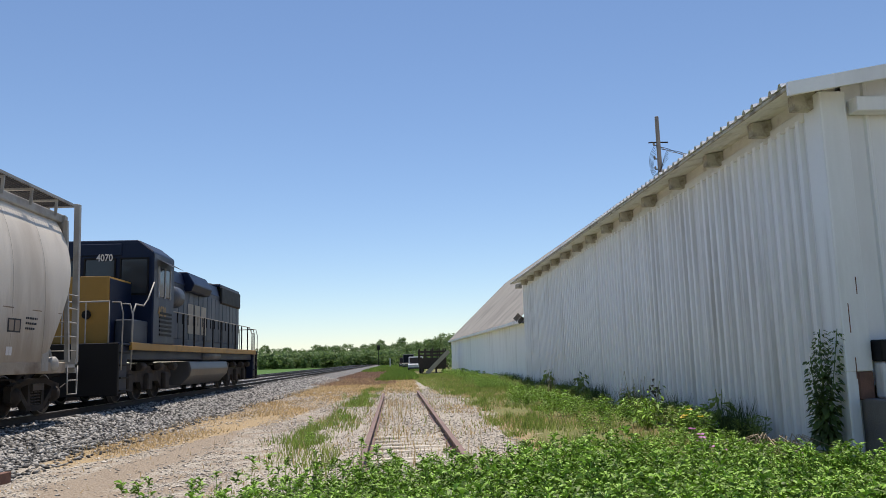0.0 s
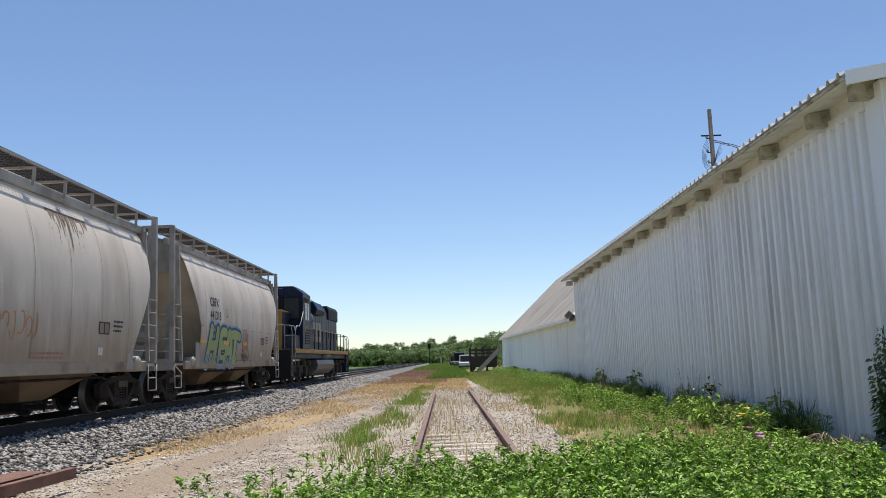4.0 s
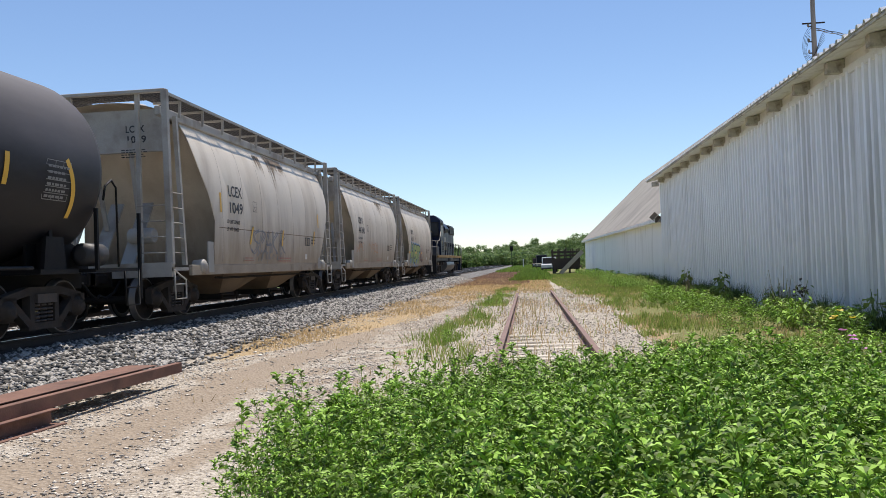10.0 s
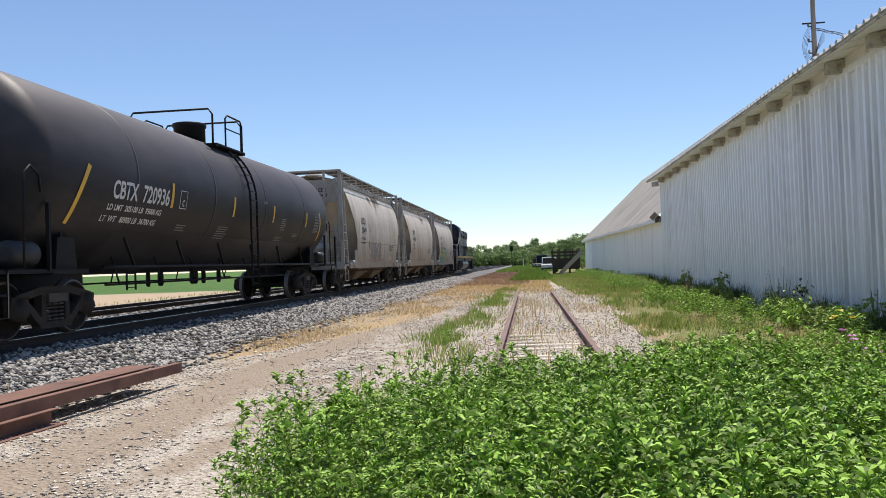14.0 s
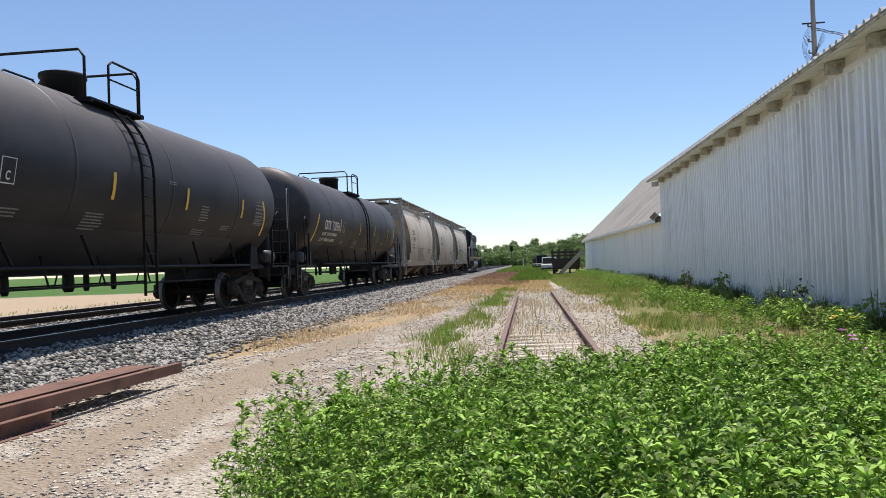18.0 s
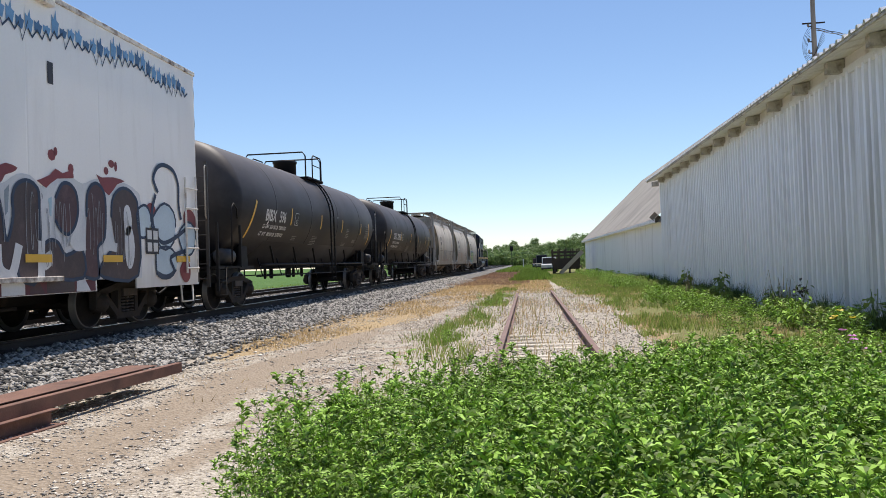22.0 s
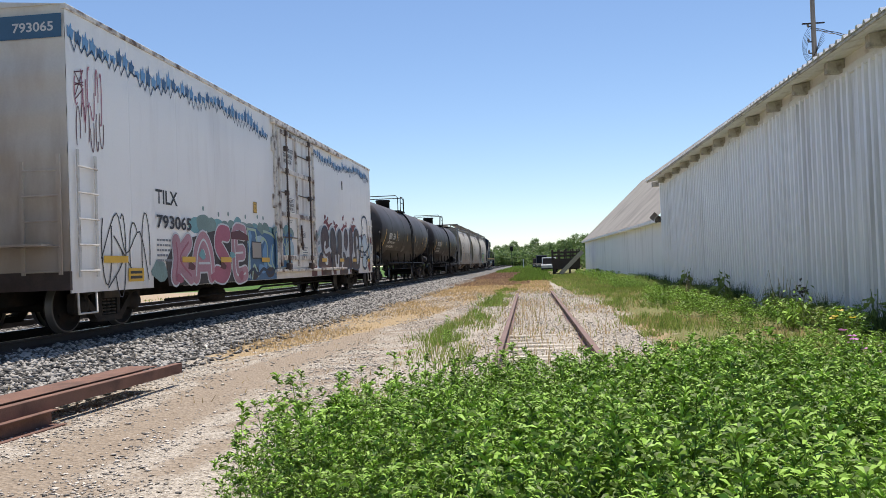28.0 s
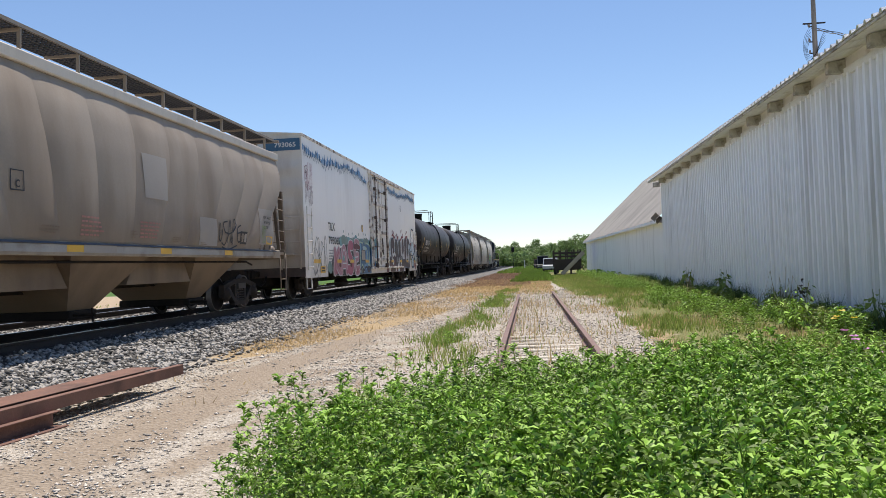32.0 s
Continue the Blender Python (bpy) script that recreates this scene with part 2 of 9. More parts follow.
def siding_material():
    """White enamel over ribbed steel, with dirt that has run down between the ribs in patches, and duller flats."""
    m = mat("white_steel_siding", (0.90, 0.90, 0.90), 0.45, 0, 0.04, 0.8, 30, 0.02, (0.87, 0.865, 0.86), 0.3, 0.6, streak=9)
    n, l = m.node_tree.nodes, m.node_tree.links
    b = n["Principled BSDF"]
    base = b.inputs["Base Color"].links[0].from_socket
    tc = n.new("ShaderNodeTexCoord")
    mp = n.new("ShaderNodeMapping")
    mp.inputs["Scale"].default_value = (1, 5.0, 0.16)
    l.new(tc.outputs["Object"], mp.inputs[0])
    run = n.new("ShaderNodeTexNoise")
    run.inputs["Scale"].default_value, run.inputs["Detail"].default_value, run.inputs["Roughness"].default_value = 1.0, 6, 0.62
    l.new(mp.outputs[0], run.inputs["Vector"])
    where = n.new("ShaderNodeTexNoise")
    where.inputs["Scale"].default_value, where.inputs["Detail"].default_value = 0.22, 3
    l.new(tc.outputs["Object"], where.inputs["Vector"])
    r1, r2 = n.new("ShaderNodeMapRange"), n.new("ShaderNodeMapRange")
    r1.inputs["From Min"].default_value, r1.inputs["From Max"].default_value = 0.46, 0.72
    r2.inputs["From Min"].default_value, r2.inputs["From Max"].default_value = 0.44, 0.66
    l.new(run.outputs[0], r1.inputs[0])
    l.new(where.outputs[0], r2.inputs[0])
    mul = n.new("ShaderNodeMath")
    mul.operation = "MULTIPLY"
    l.new(r1.outputs[0], mul.inputs[0])
    l.new(r2.outputs[0], mul.inputs[1])
    mx = n.new("ShaderNodeMix")
    mx.data_type = "RGBA"
    l.new(mul.outputs[0], mx.inputs[0])
    l.new(base, mx.inputs[6])
    mx.inputs[7].default_value = (0.52, 0.51, 0.49, 1)
    # duller tone in the flats between the ribs, uneven along each run
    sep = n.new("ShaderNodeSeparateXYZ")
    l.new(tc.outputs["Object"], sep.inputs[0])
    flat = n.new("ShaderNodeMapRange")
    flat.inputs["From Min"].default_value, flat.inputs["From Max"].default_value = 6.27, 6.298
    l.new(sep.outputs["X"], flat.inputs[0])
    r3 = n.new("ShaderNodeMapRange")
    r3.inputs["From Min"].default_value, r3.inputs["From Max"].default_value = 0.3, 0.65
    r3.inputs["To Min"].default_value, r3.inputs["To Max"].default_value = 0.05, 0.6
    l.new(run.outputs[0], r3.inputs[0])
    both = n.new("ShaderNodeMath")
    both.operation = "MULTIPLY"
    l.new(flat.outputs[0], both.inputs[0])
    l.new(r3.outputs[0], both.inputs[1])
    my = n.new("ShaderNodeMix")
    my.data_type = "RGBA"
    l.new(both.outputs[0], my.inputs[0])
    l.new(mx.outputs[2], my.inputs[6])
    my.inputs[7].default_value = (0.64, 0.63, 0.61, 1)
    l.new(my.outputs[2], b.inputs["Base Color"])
    return m


M_WALL = siding_material()
M_TRIM = mat("painted_trim", (0.62, 0.58, 0.50), 0.65, 0, 0.14, 2.5, 30, 0.1, (0.30, 0.25, 0.20), 0.45, 2)
M_TAIL = mat("peeling_rafter_paint", (0.50, 0.47, 0.41), 0.8, 0, 0.2, 4, 30, 0.2, (0.17, 0.14, 0.115), 0.55, 5)
M_BATTEN = mat("white_batten_paint", (0.78, 0.765, 0.73), 0.65, 0, 0.10, 2.5, 30, 0.1, (0.42, 0.37, 0.31), 0.36, 3)
M_ROOF = mat("white_roof_steel", (0.82, 0.82, 0.81), 0.45, 0, 0.08, 1, 30, 0.03, (0.4, 0.36, 0.32), 0.3, 1)
M_SHED = mat("shed_whitewash", (0.90, 0.895, 0.88), 0.85, 0, 0.06, 0.6, 30, 0.1, (0.40, 0.39, 0.36), 0.30, 1.1, streak=6)
M_SHINGLE = mat("old_grey_roofing", (0.27, 0.25, 0.22), 0.9, 0, 0.25, 0.5, 8, 0.3, (0.17, 0.155, 0.14), 0.5, 0.3)
M_STONE = mat("ballast_stone", (0.24, 0.228, 0.21), 0.85, 0, 0.7, 8, 60, 0.3, by_island=1.7)
M_PEBBLE = mat("pale_gravel", (0.54, 0.485, 0.415), 0.9, 0, 0.4, 8, 60, 0.3, by_island=0.9)
M_WOODPOLE = mat("pole_wood", (0.22, 0.19, 0.16), 0.9, 0, 0.25, 3, 40, 0.3)
M_LEAF = mat("weed_leaf", (0.22, 0.365, 0.055), 0.55, 0, 0.55, 1.2, 30, 0.03, by_island=1.5, sheer=0.10, spec=0.25)
M_STEM = mat("weed_stem", (0.14, 0.21, 0.045), 0.6, 0, 0.25, 2, 30, 0.05, sheer=0.2)
M_GRASS = mat("grass_blade", (0.27, 0.335, 0.085), 0.6, 0, 0.3, 0.6, 30, 0.05, by_island=0.8, sheer=0.45, spec=0.2)
M_STRAW = mat("dry_grass_blade", (0.56, 0.42, 0.22), 0.75, 0, 0.3, 0.6, 30, 0.05, by_island=0.7, sheer=0.4)
M_LUSH = mat("lush_grass_blade", (0.20, 0.31, 0.06), 0.6, 0, 0.3, 0.6, 30, 0.05, by_island=0.7, sheer=0.35, spec=0.2)
# grass green darkened to paint in the shade at the wall's foot
M_SHADEGRASS = mat("dark_grass_blade", (0.075, 0.115, 0.035), 0.6, 0, 0.3, 0.6, 30, 0.05, by_island=0.7, sheer=0.2, spec=0.2)
M_RUSSET = mat("russet_grass_blade", (0.36, 0.24, 0.165), 0.8, 0, 0.3, 0.4, 30, 0.05, by_island=0.6, sheer=0.3)
M_TREE = mat("tree_leaf", (0.17, 0.255, 0.085), 0.6, 0, 0.3, 0.25, 10, 0.05, by_island=0.5, sheer=0.45)
M_BARK = mat("tree_bark", (0.12, 0.095, 0.075), 0.9, 0, 0.3, 3, 30, 0.4)
M_GLASS = mat("dark_glass", (0.03, 0.035, 0.04), 0.08, 0, 0.1, 3, 40, 0.0)
M_CONC = mat("weathered_concrete", (0.19, 0.175, 0.16), 0.9, 0, 0.2, 3, 40, 0.3, (0.15, 0.13, 0.12), 0.4, 2)
# ---- ground ----
XT, ZR = -8.9, 0.60          # the main line's middle and its railhead


def smooth(a, b, v):
    v = np.clip((v - a) / (b - a), 0, 1)
    return v * v * (3 - 2 * v)


def ground_z(x, y):
    x, y = np.asarray(x, float), np.asarray(y, float)
    near = np.interp(x + 8.9, [1.30, 1.55, 2.6, 2.95], [1.0, 0.84, 0.18, 0.0])
    far = smooth(-17.0, -14.1, x)
    z = 0.415 * np.minimum(near, far)
    z = z + 0.05 * np.sin(x * 1.3 + 0.4 * y) * np.sin(0.5 * y - x) * smooth(-5.8, -4.5, x) * smooth(9, 7, x) * 0.6
    return z


def road_left(y):
    return np.interp(y, [0, 7, 12, 17, 23, 39, 60], [-5.6, -5.6, -5.6, -4.3, -3.2, -2.0, -1.6])


def road_right(y):
    return np.interp(y, [0, 6.5, 10, 16, 23, 39, 60], [-2.7, -2.75, -2.35, -2.4, -2.1, -1.6, -1.5])


def weed_patch_left(y):
    return np.interp(y, [0, 4, 5, 6, 7.3, 8.3, 9.5, 11], [-1.0, -1.85, -2.2, -2.12, -1.62, -0.98, -0.2, 1.5])


def weed_patch_far(x):
    return np.interp(x, [-3, -0.6, 0.3, 1.0, 2.0, 4.0, 6.3], [8.2, 8.2, 8.6, 8.8, 8.8, 8.0, 7.3])


def build_ground():
    xs = np.concatenate([[-3000, -1500, -700, -350, -180, -100, -60, -40, -30, -24, -20, -17, -15], np.arange(-14, 8.01, 0.22),
                         [9, 11, 14, 20, 30, 60, 120, 300, 800, 3000]])
    ys = np.concatenate([[-3000, -800, -200, -60, -20, -8, -3], np.arange(0, 45, 0.33), np.arange(45, 110, 1.2), [115, 125, 140, 160, 200, 260, 350, 500, 900, 3000]])
    gx, gy = np.meshgrid(xs, ys)
    gz = ground_z(gx, gy)
    verts = np.stack([gx.ravel(), gy.ravel(), gz.ravel()], 1)
    nx, ny = len(xs), len(ys)
    i = np.arange(nx * ny).reshape(ny, nx)
    faces = np.stack([i[:-1, :-1].ravel(), i[:-1, 1:].ravel(), i[1:, 1:].ravel(), i[1:, :-1].ravel()], 1)
    # what covers each spot: ballast, dry grass, green, field
    x, y = verts[:, 0], verts[:, 1]
    ballast = smooth(-5.9 + 0.012 * np.clip(y, 0, 60), -6.4, x) * smooth(-15.9, -15.2, x)
    dry = smooth(-6.5, -5.9, x) * smooth(0.25, -0.35, x - road_left(y)) * smooth(11, 15, y)
    dry = np.maximum(dry, smooth(36, 42, y) * smooth(-6.5, -5.5, x) * smooth(1.2, 0.2, x) * smooth(75, 60, y))
    dry = np.maximum(dry, 0.75 * smooth(1.7, 2.3, x) * smooth(4.4, 3.2, x) * smooth(11, 13, y) * smooth(24, 19, y))
    green = smooth(1.9, 3.0, x) * smooth(12, 10, x)
    green = np.maximum(green, 0.3 * smooth(-0.25, 0.1, x - road_right(y)) * smooth(-1.1, -1.5, x) * smooth(9, 11, y) * smooth(46, 40, y))
    green = np.maximum(green, smooth(58, 70, y) * smooth(-2.5, -1, x))
    russet = smooth(52, 64, y) * smooth(170, 130, y) * smooth(-6.6, -6.0, x) * smooth(0.2, -1.5, x)
    dirt = smooth(-15.4, -16.3, x) * smooth(-46, -42, x) * smooth(70, 50, y)
    field = np.maximum(smooth(-40, -44, x), smooth(-15.8, -16.6, x) * smooth(52, 68, y))
    green = np.maximum(green, smooth(110, 130, y) * smooth(-16, -12, x))
    field = np.maximum(field, smooth(200, 260, y) * smooth(-6, -14, x))
    road = smooth(-0.35, 0.3, x - road_left(y)) * smooth(0.35, -0.25, x - road_right(y)) * smooth(48, 38, y)
    rut = np.exp(-((x + 4.15 + 0.12 * np.sin(0.7 * y)) / 0.5) ** 2) * smooth(26, 18, y)
    # dark ground under the weeds paints in the shade between their stems
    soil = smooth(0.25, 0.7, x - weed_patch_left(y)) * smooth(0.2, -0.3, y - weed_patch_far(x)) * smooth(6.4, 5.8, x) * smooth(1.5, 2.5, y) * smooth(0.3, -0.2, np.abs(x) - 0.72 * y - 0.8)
    ob = cloud_mesh("ground", verts, faces, ground_material(), "pale gravel yard with dry grass, weeds and a green field", "structure", "ground")
    for p in ob.data.polygons:
        p.use_smooth = True
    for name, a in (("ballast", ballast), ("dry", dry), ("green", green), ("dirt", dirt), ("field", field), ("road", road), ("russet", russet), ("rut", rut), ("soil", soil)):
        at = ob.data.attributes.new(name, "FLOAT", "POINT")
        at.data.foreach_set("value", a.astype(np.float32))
    return ob


def ground_material():
    m = bpy.data.materials.new("yard_ground")
    m.use_nodes = True
    n, l = m.node_tree.nodes, m.node_tree.links
    b = n["Principled BSDF"]
    b.inputs["Roughness"].default_value = 0.95
    b.inputs["Specular IOR Level"].default_value = 0.2
    tc = n.new("ShaderNodeTexCoord")

    def noise_node(scale, detail=6.0):
        t = n.new("ShaderNodeTexNoise")
        t.inputs["Scale"].default_value, t.inputs["Detail"].default_value = scale, detail
        l.new(tc.outputs["Object"], t.inputs["Vector"])
        return t.outputs[0]

    mid, fine, big = noise_node(1.6), noise_node(22.0, 8.0), noise_node(0.35)
    vor = n.new("ShaderNodeTexVoronoi")
    vor.inputs["Scale"].default_value = 26
    l.new(tc.outputs["Object"], vor.inputs["Vector"])
    vor2 = n.new("ShaderNodeTexVoronoi")
    vor2.inputs["Scale"].default_value = 13
    l.new(tc.outputs["Object"], vor2.inputs["Vector"])

    def blend(fac, a, c):
        x = n.new("ShaderNodeMix")
        x.data_type = "RGBA"
        if hasattr(fac, "is_output"):
            l.new(fac, x.inputs[0])
        else:
            x.inputs[0].default_value = fac
        for sock, v in ((x.inputs[6], a), (x.inputs[7], c)):
            if hasattr(v, "is_output"):
                l.new(v, sock)
            else:
                sock.default_value = (*v, 1)
        return x.outputs[2]

    def ramp(v, lo, hi):
        r = n.new("ShaderNodeMapRange")
        r.inputs["From Min"].default_value, r.inputs["From Max"].default_value = lo, hi
        l.new(v, r.inputs[0])
        return r.outputs[0]

    def masked(name, src, spread=0.5):
        a = n.new("ShaderNodeAttribute")
        a.attribute_name = name
        s = n.new("ShaderNodeMath")
        s.operation = "MULTIPLY_ADD"
        s.inputs[1].default_value = spread * 2
        l.new(src, s.inputs[0])
        s.inputs[2].default_value = -spread
        t = n.new("ShaderNodeMath")
        t.operation = "ADD"
        l.new(a.outputs["Fac"], t.inputs[0])
        l.new(s.outputs[0], t.inputs[1])
        return ramp(t.outputs[0], 0.35, 0.65)

    pale = blend(ramp(fine, 0.35, 0.7), (0.27, 0.225, 0.175), (0.46, 0.41, 0.335))
    pale = blend(ramp(vor.outputs["Color"], 0.2, 0.9), pale, (0.50, 0.45, 0.38))
    chips = n.new("ShaderNodeTexVoronoi")
    chips.inputs["Scale"].default_value = 75
    l.new(tc.outputs["Object"], chips.inputs["Vector"])
    pale = blend(ramp(chips.outputs["Color"], 0.55, 0.8), pale, (0.58, 0.53, 0.455))
    pale = blend(ramp(chips.outputs["Color"], 0.28, 0.12), pale, (0.17, 0.145, 0.115))
    dust = blend(ramp(fine, 0.3, 0.7), (0.27, 0.215, 0.16), (0.38, 0.315, 0.245))
    road = blend(ramp(mid, 0.42, 0.56), dust, pale)
    col = blend(masked("rut", mid, 0.35), blend(masked("road", mid, 0.3), pale, road), dust)
    col = blend(masked("dry", mid, 0.7), col, blend(ramp(fine, 0.3, 0.7), (0.34, 0.235, 0.125), (0.48, 0.375, 0.23)))
    col = blend(masked("green", mid, 0.7), col, blend(ramp(fine, 0.3, 0.7), (0.095, 0.12, 0.035), (0.30, 0.275, 0.12)))
    # near-black brown standing in for shade beneath the leaves
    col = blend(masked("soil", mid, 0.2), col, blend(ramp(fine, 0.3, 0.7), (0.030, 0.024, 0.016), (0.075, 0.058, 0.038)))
    col = blend(masked("russet", mid, 0.4), col, blend(ramp(fine, 0.3, 0.7), (0.24, 0.155, 0.105), (0.36, 0.25, 0.17)))
    col = blend(masked("dirt", mid, 0.5), col, blend(ramp(fine, 0.3, 0.7), (0.40, 0.30, 0.20), (0.50, 0.39, 0.27)))
    col = blend(masked("field", big, 0.3), col, blend(ramp(big, 0.3, 0.7), (0.06, 0.135, 0.026), (0.095, 0.175, 0.042)))
    bal = blend(ramp(vor2.outputs["Color"], 0.1, 0.9), (0.08, 0.077, 0.072), (0.28, 0.27, 0.255))
    col = blend(masked("ballast", mid, 0.25), col, bal)
    l.new(col, b.inputs["Base Color"])
    bp = n.new("ShaderNodeBump")
    bp.inputs["Strength"].default_value, bp.inputs["Distance"].default_value = 0.9, 0.03
    l.new(vor.outputs["Distance"], bp.inputs["Height"])
    l.new(bp.outputs[0], b.inputs["Normal"])
    return m


ground = build_ground()


# ---- stones on the ground ----
def stones(name, pts, sizes, material, label, tall=0.9):
    """Many small angular stones joined into one mesh."""
    base = np.array([(1, 0, 0), (-1, 0, 0), (0, 1, 0), (0, -1, 0), (0, 0, 1), (0, 0, -1)], float)
    tri = np.array([(0, 2, 4), (2, 1, 4), (1, 3, 4), (3, 0, 4), (2, 0, 5), (1, 2, 5), (3, 1, 5), (0, 3, 5)])
    rng = np.random.default_rng(5)
    k = len(pts)
    v = base[None] * (1 + rng.uniform(-0.35, 0.35, (k, 6, 3)))
    v = v + rng.uniform(-0.25, 0.25, (k, 6, 3))
    v[:, :, 2] *= tall
    a = rng.uniform(0, 6.28, k)
    c, s = np.cos(a)[:, None], np.sin(a)[:, None]
    x, y = v[:, :, 0] * c - v[:, :, 1] * s, v[:, :, 0] * s + v[:, :, 1] * c
    tl = rng.uniform(-0.6, 0.6, k)[:, None]
    z = v[:, :, 2] * (1 + 0.25 * np.sin(a)[:, None]) + tl * x * tall
    v = np.stack([x, y, z], 2) * sizes[:, None, None] + pts[:, None, :]
    f = tri[None] + (np.arange(k) * 6)[:, None, None]
    return cloud_mesh(name, v.reshape(-1, 3), f.reshape(-1, 3), material, label, "stuff", "stones")


def scatter_stones():
    rng = np.random.default_rng(11)
    # ballast shoulder and bed, thinning out with distance
    k = 64000
    y = 7 + 63 * rng.random(k) ** 1.7
    x = np.where(rng.random(k) < 0.60, rng.uniform(-7.9, -5.7, k) + 0.008 * y, rng.uniform(-15.6, -7.8, k))
    keep = (x < -6.25 + 0.012 * y) | (rng.random(k) < 0.12)
    x, y = x[keep], y[keep]
    sz = rng.uniform(0.022, 0.056, len(x)) * (1 + 0.012 * y)
    stones("ballast_stones", np.stack([x, y, ground_z(x, y) + sz * 0.3], 1), sz, M_STONE, "sharp grey crushed stones bedding the main line", 0.55)
    k = 72000
    y = 4.5 + 38 * rng.random(k) ** 1.9
    x = rng.uniform(-5.9, 2.2, k)
    side = (x > road_right(y)) & (x < -1.3)
    rut = np.exp(-((x + 4.15) / 0.42) ** 2) * (y < 26)
    keep = (rng.random(k) > 0.75 * side) & (rng.random(k) > 0.93 * rut) & (np.sin(x * 2.1 + y * .7) + rng.random(k) * 2 > 0.4)
    x, y = x[keep], y[keep]
    sz = (0.005 + 0.017 * rng.random(len(x)) ** 2) * (1 + 0.03 * y) * np.where(rng.random(len(x)) < 0.05, 1.7, 1.0)
    stones("gravel_stones", np.stack([x, y, ground_z(x, y) + sz * 0.2], 1), sz, M_PEBBLE, "pale loose gravel on the yard road", 0.42)


scatter_stones()


# ---- tracks ----
def rail_outline(h, x=0.0):
    return [(x + a, b * h / 0.17) for a, b in ((-0.07, 0), (0.07, 0), (0.07, 0.012), (0.012, 0.035), (0.010, 0.125), (0.036, 0.135), (0.036, 0.165),
                                               (0.028, 0.17), (-0.028, 0.17), (-0.036, 0.165), (-0.036, 0.135), (-0.010, 0.125), (-0.012, 0.035), (-0.07, 0.012))]


def build_main_line(XT, label, joined):
    line = tagged(new("main_track"), label, "railway track", kind="structure")
    for s in (-1, 1):
        r = part("rail", prism(bmnew(), rail_outline(0.17, s * 0.753), -130, 420), M_RAIL, line)
        r.location = (XT, 0, ZR - 0.17)
        h = part("railhead", prism(bmnew(), [(s * 0.753 - 0.027, 0.1705), (s * 0.753 + 0.027, 0.1705), (s * 0.753 + 0.027, 0.172), (s * 0.753 - 0.027, 0.172)], -130, 420), M_SHINE, line, "polished running surface")
        h.location = (XT, 0, ZR - 0.17)
    first = part("tie", bevelled(box(bmnew(), -1.3, 1.3, -0.115, 0.115, -0.16, 0.0), 0.012), M_TIE, line)
    y = 2.0
    first.location = (XT, y, ZR - 0.168)
    rng = random.Random(3)
    while y < (4 if joined else 92):
        y += 0.5
        o = twin(first, XT + rng.uniform(-.04, .04), y, ZR - 0.168 + rng.uniform(-.012, .004), rng.uniform(-.8, .8))
    rest = bmnew()
    while y < 300:
        y += 0.55
        box(rest, XT - 1.3, XT + 1.3, y - 0.115, y + 0.115, ZR - 0.3, ZR - 0.168)
    part("far_ties", rest, M_TIE, line)["kind"] = "stuff"


def spur_x(y):
    return 0.13 - 0.0115 * (y - 10)


def build_spur():
    line = tagged(new("spur_track"), "disused rusty siding sunk in gravel with bleached ties", "railway track", kind="structure")
    for s in (-1, 1):
        bm = bmnew()
        outline = [(s * 0.75 + (x - s * 0.75) * 1.25, z) for x, z in rail_outline(0.17, s * 0.75)]
        rows = [[Vector((spur_x(y) + x, y, z + 0.0)) for x, z in outline + outline[:1]] for y in np.linspace(3, 34 if s < 0 else 36, 18)]
        sheet(bm, rows, False)
        part("rail", bm, M_OLDRAIL, line)
    first = part("tie", bevelled(box(bmnew(), -0.68, 0.68, -0.10, 0.10, -0.12, 0.03), 0.02), M_OLDTIE, line)
    first.location = (spur_x(6), 6, 0)
    rng, y = random.Random(9), 6.0
    while y < 18.5:
        y += 0.56
        twin(first, spur_x(y) + rng.uniform(-.08, .08), y + rng.uniform(-.05, .05), rng.uniform(-0.04, 0.01) - 0.004 * max(0, y - 13), rng.uniform(-3, 3))


build_main_line(XT, "busy main line of dark steel rails on wooden ties", False)
build_main_line(XT - 3.8, "second main line running beside the first, rails polished", True)
build_spur()
# ---- the long white warehouse ----
WX, WY0, WY1 = 6.30, 10.94, 40.2


def corrugated(y0, y1, z0, z1, x, pitch=0.305, depth=0.06, out=-1):
    """A ribbed steel sheet: narrow raised ribs between wider flats, facing -x."""
    bm = bmnew()
    ys = []
    y = y0
    while y < y1 - 0.01:
        for f, d in ((0.0, 0), (0.40, 0), (0.52, 1), (0.86, 1), (0.98, 0)):
            if y + f * pitch < y1:
                ys.append((y + f * pitch, d))
        y += pitch
    ys.append((y1, 0))
    rows = [[(x + out * depth * d, yy, z) for yy, d in ys] for z in (z0, z1)]
    sheet(bm, rows, False)
    return bm


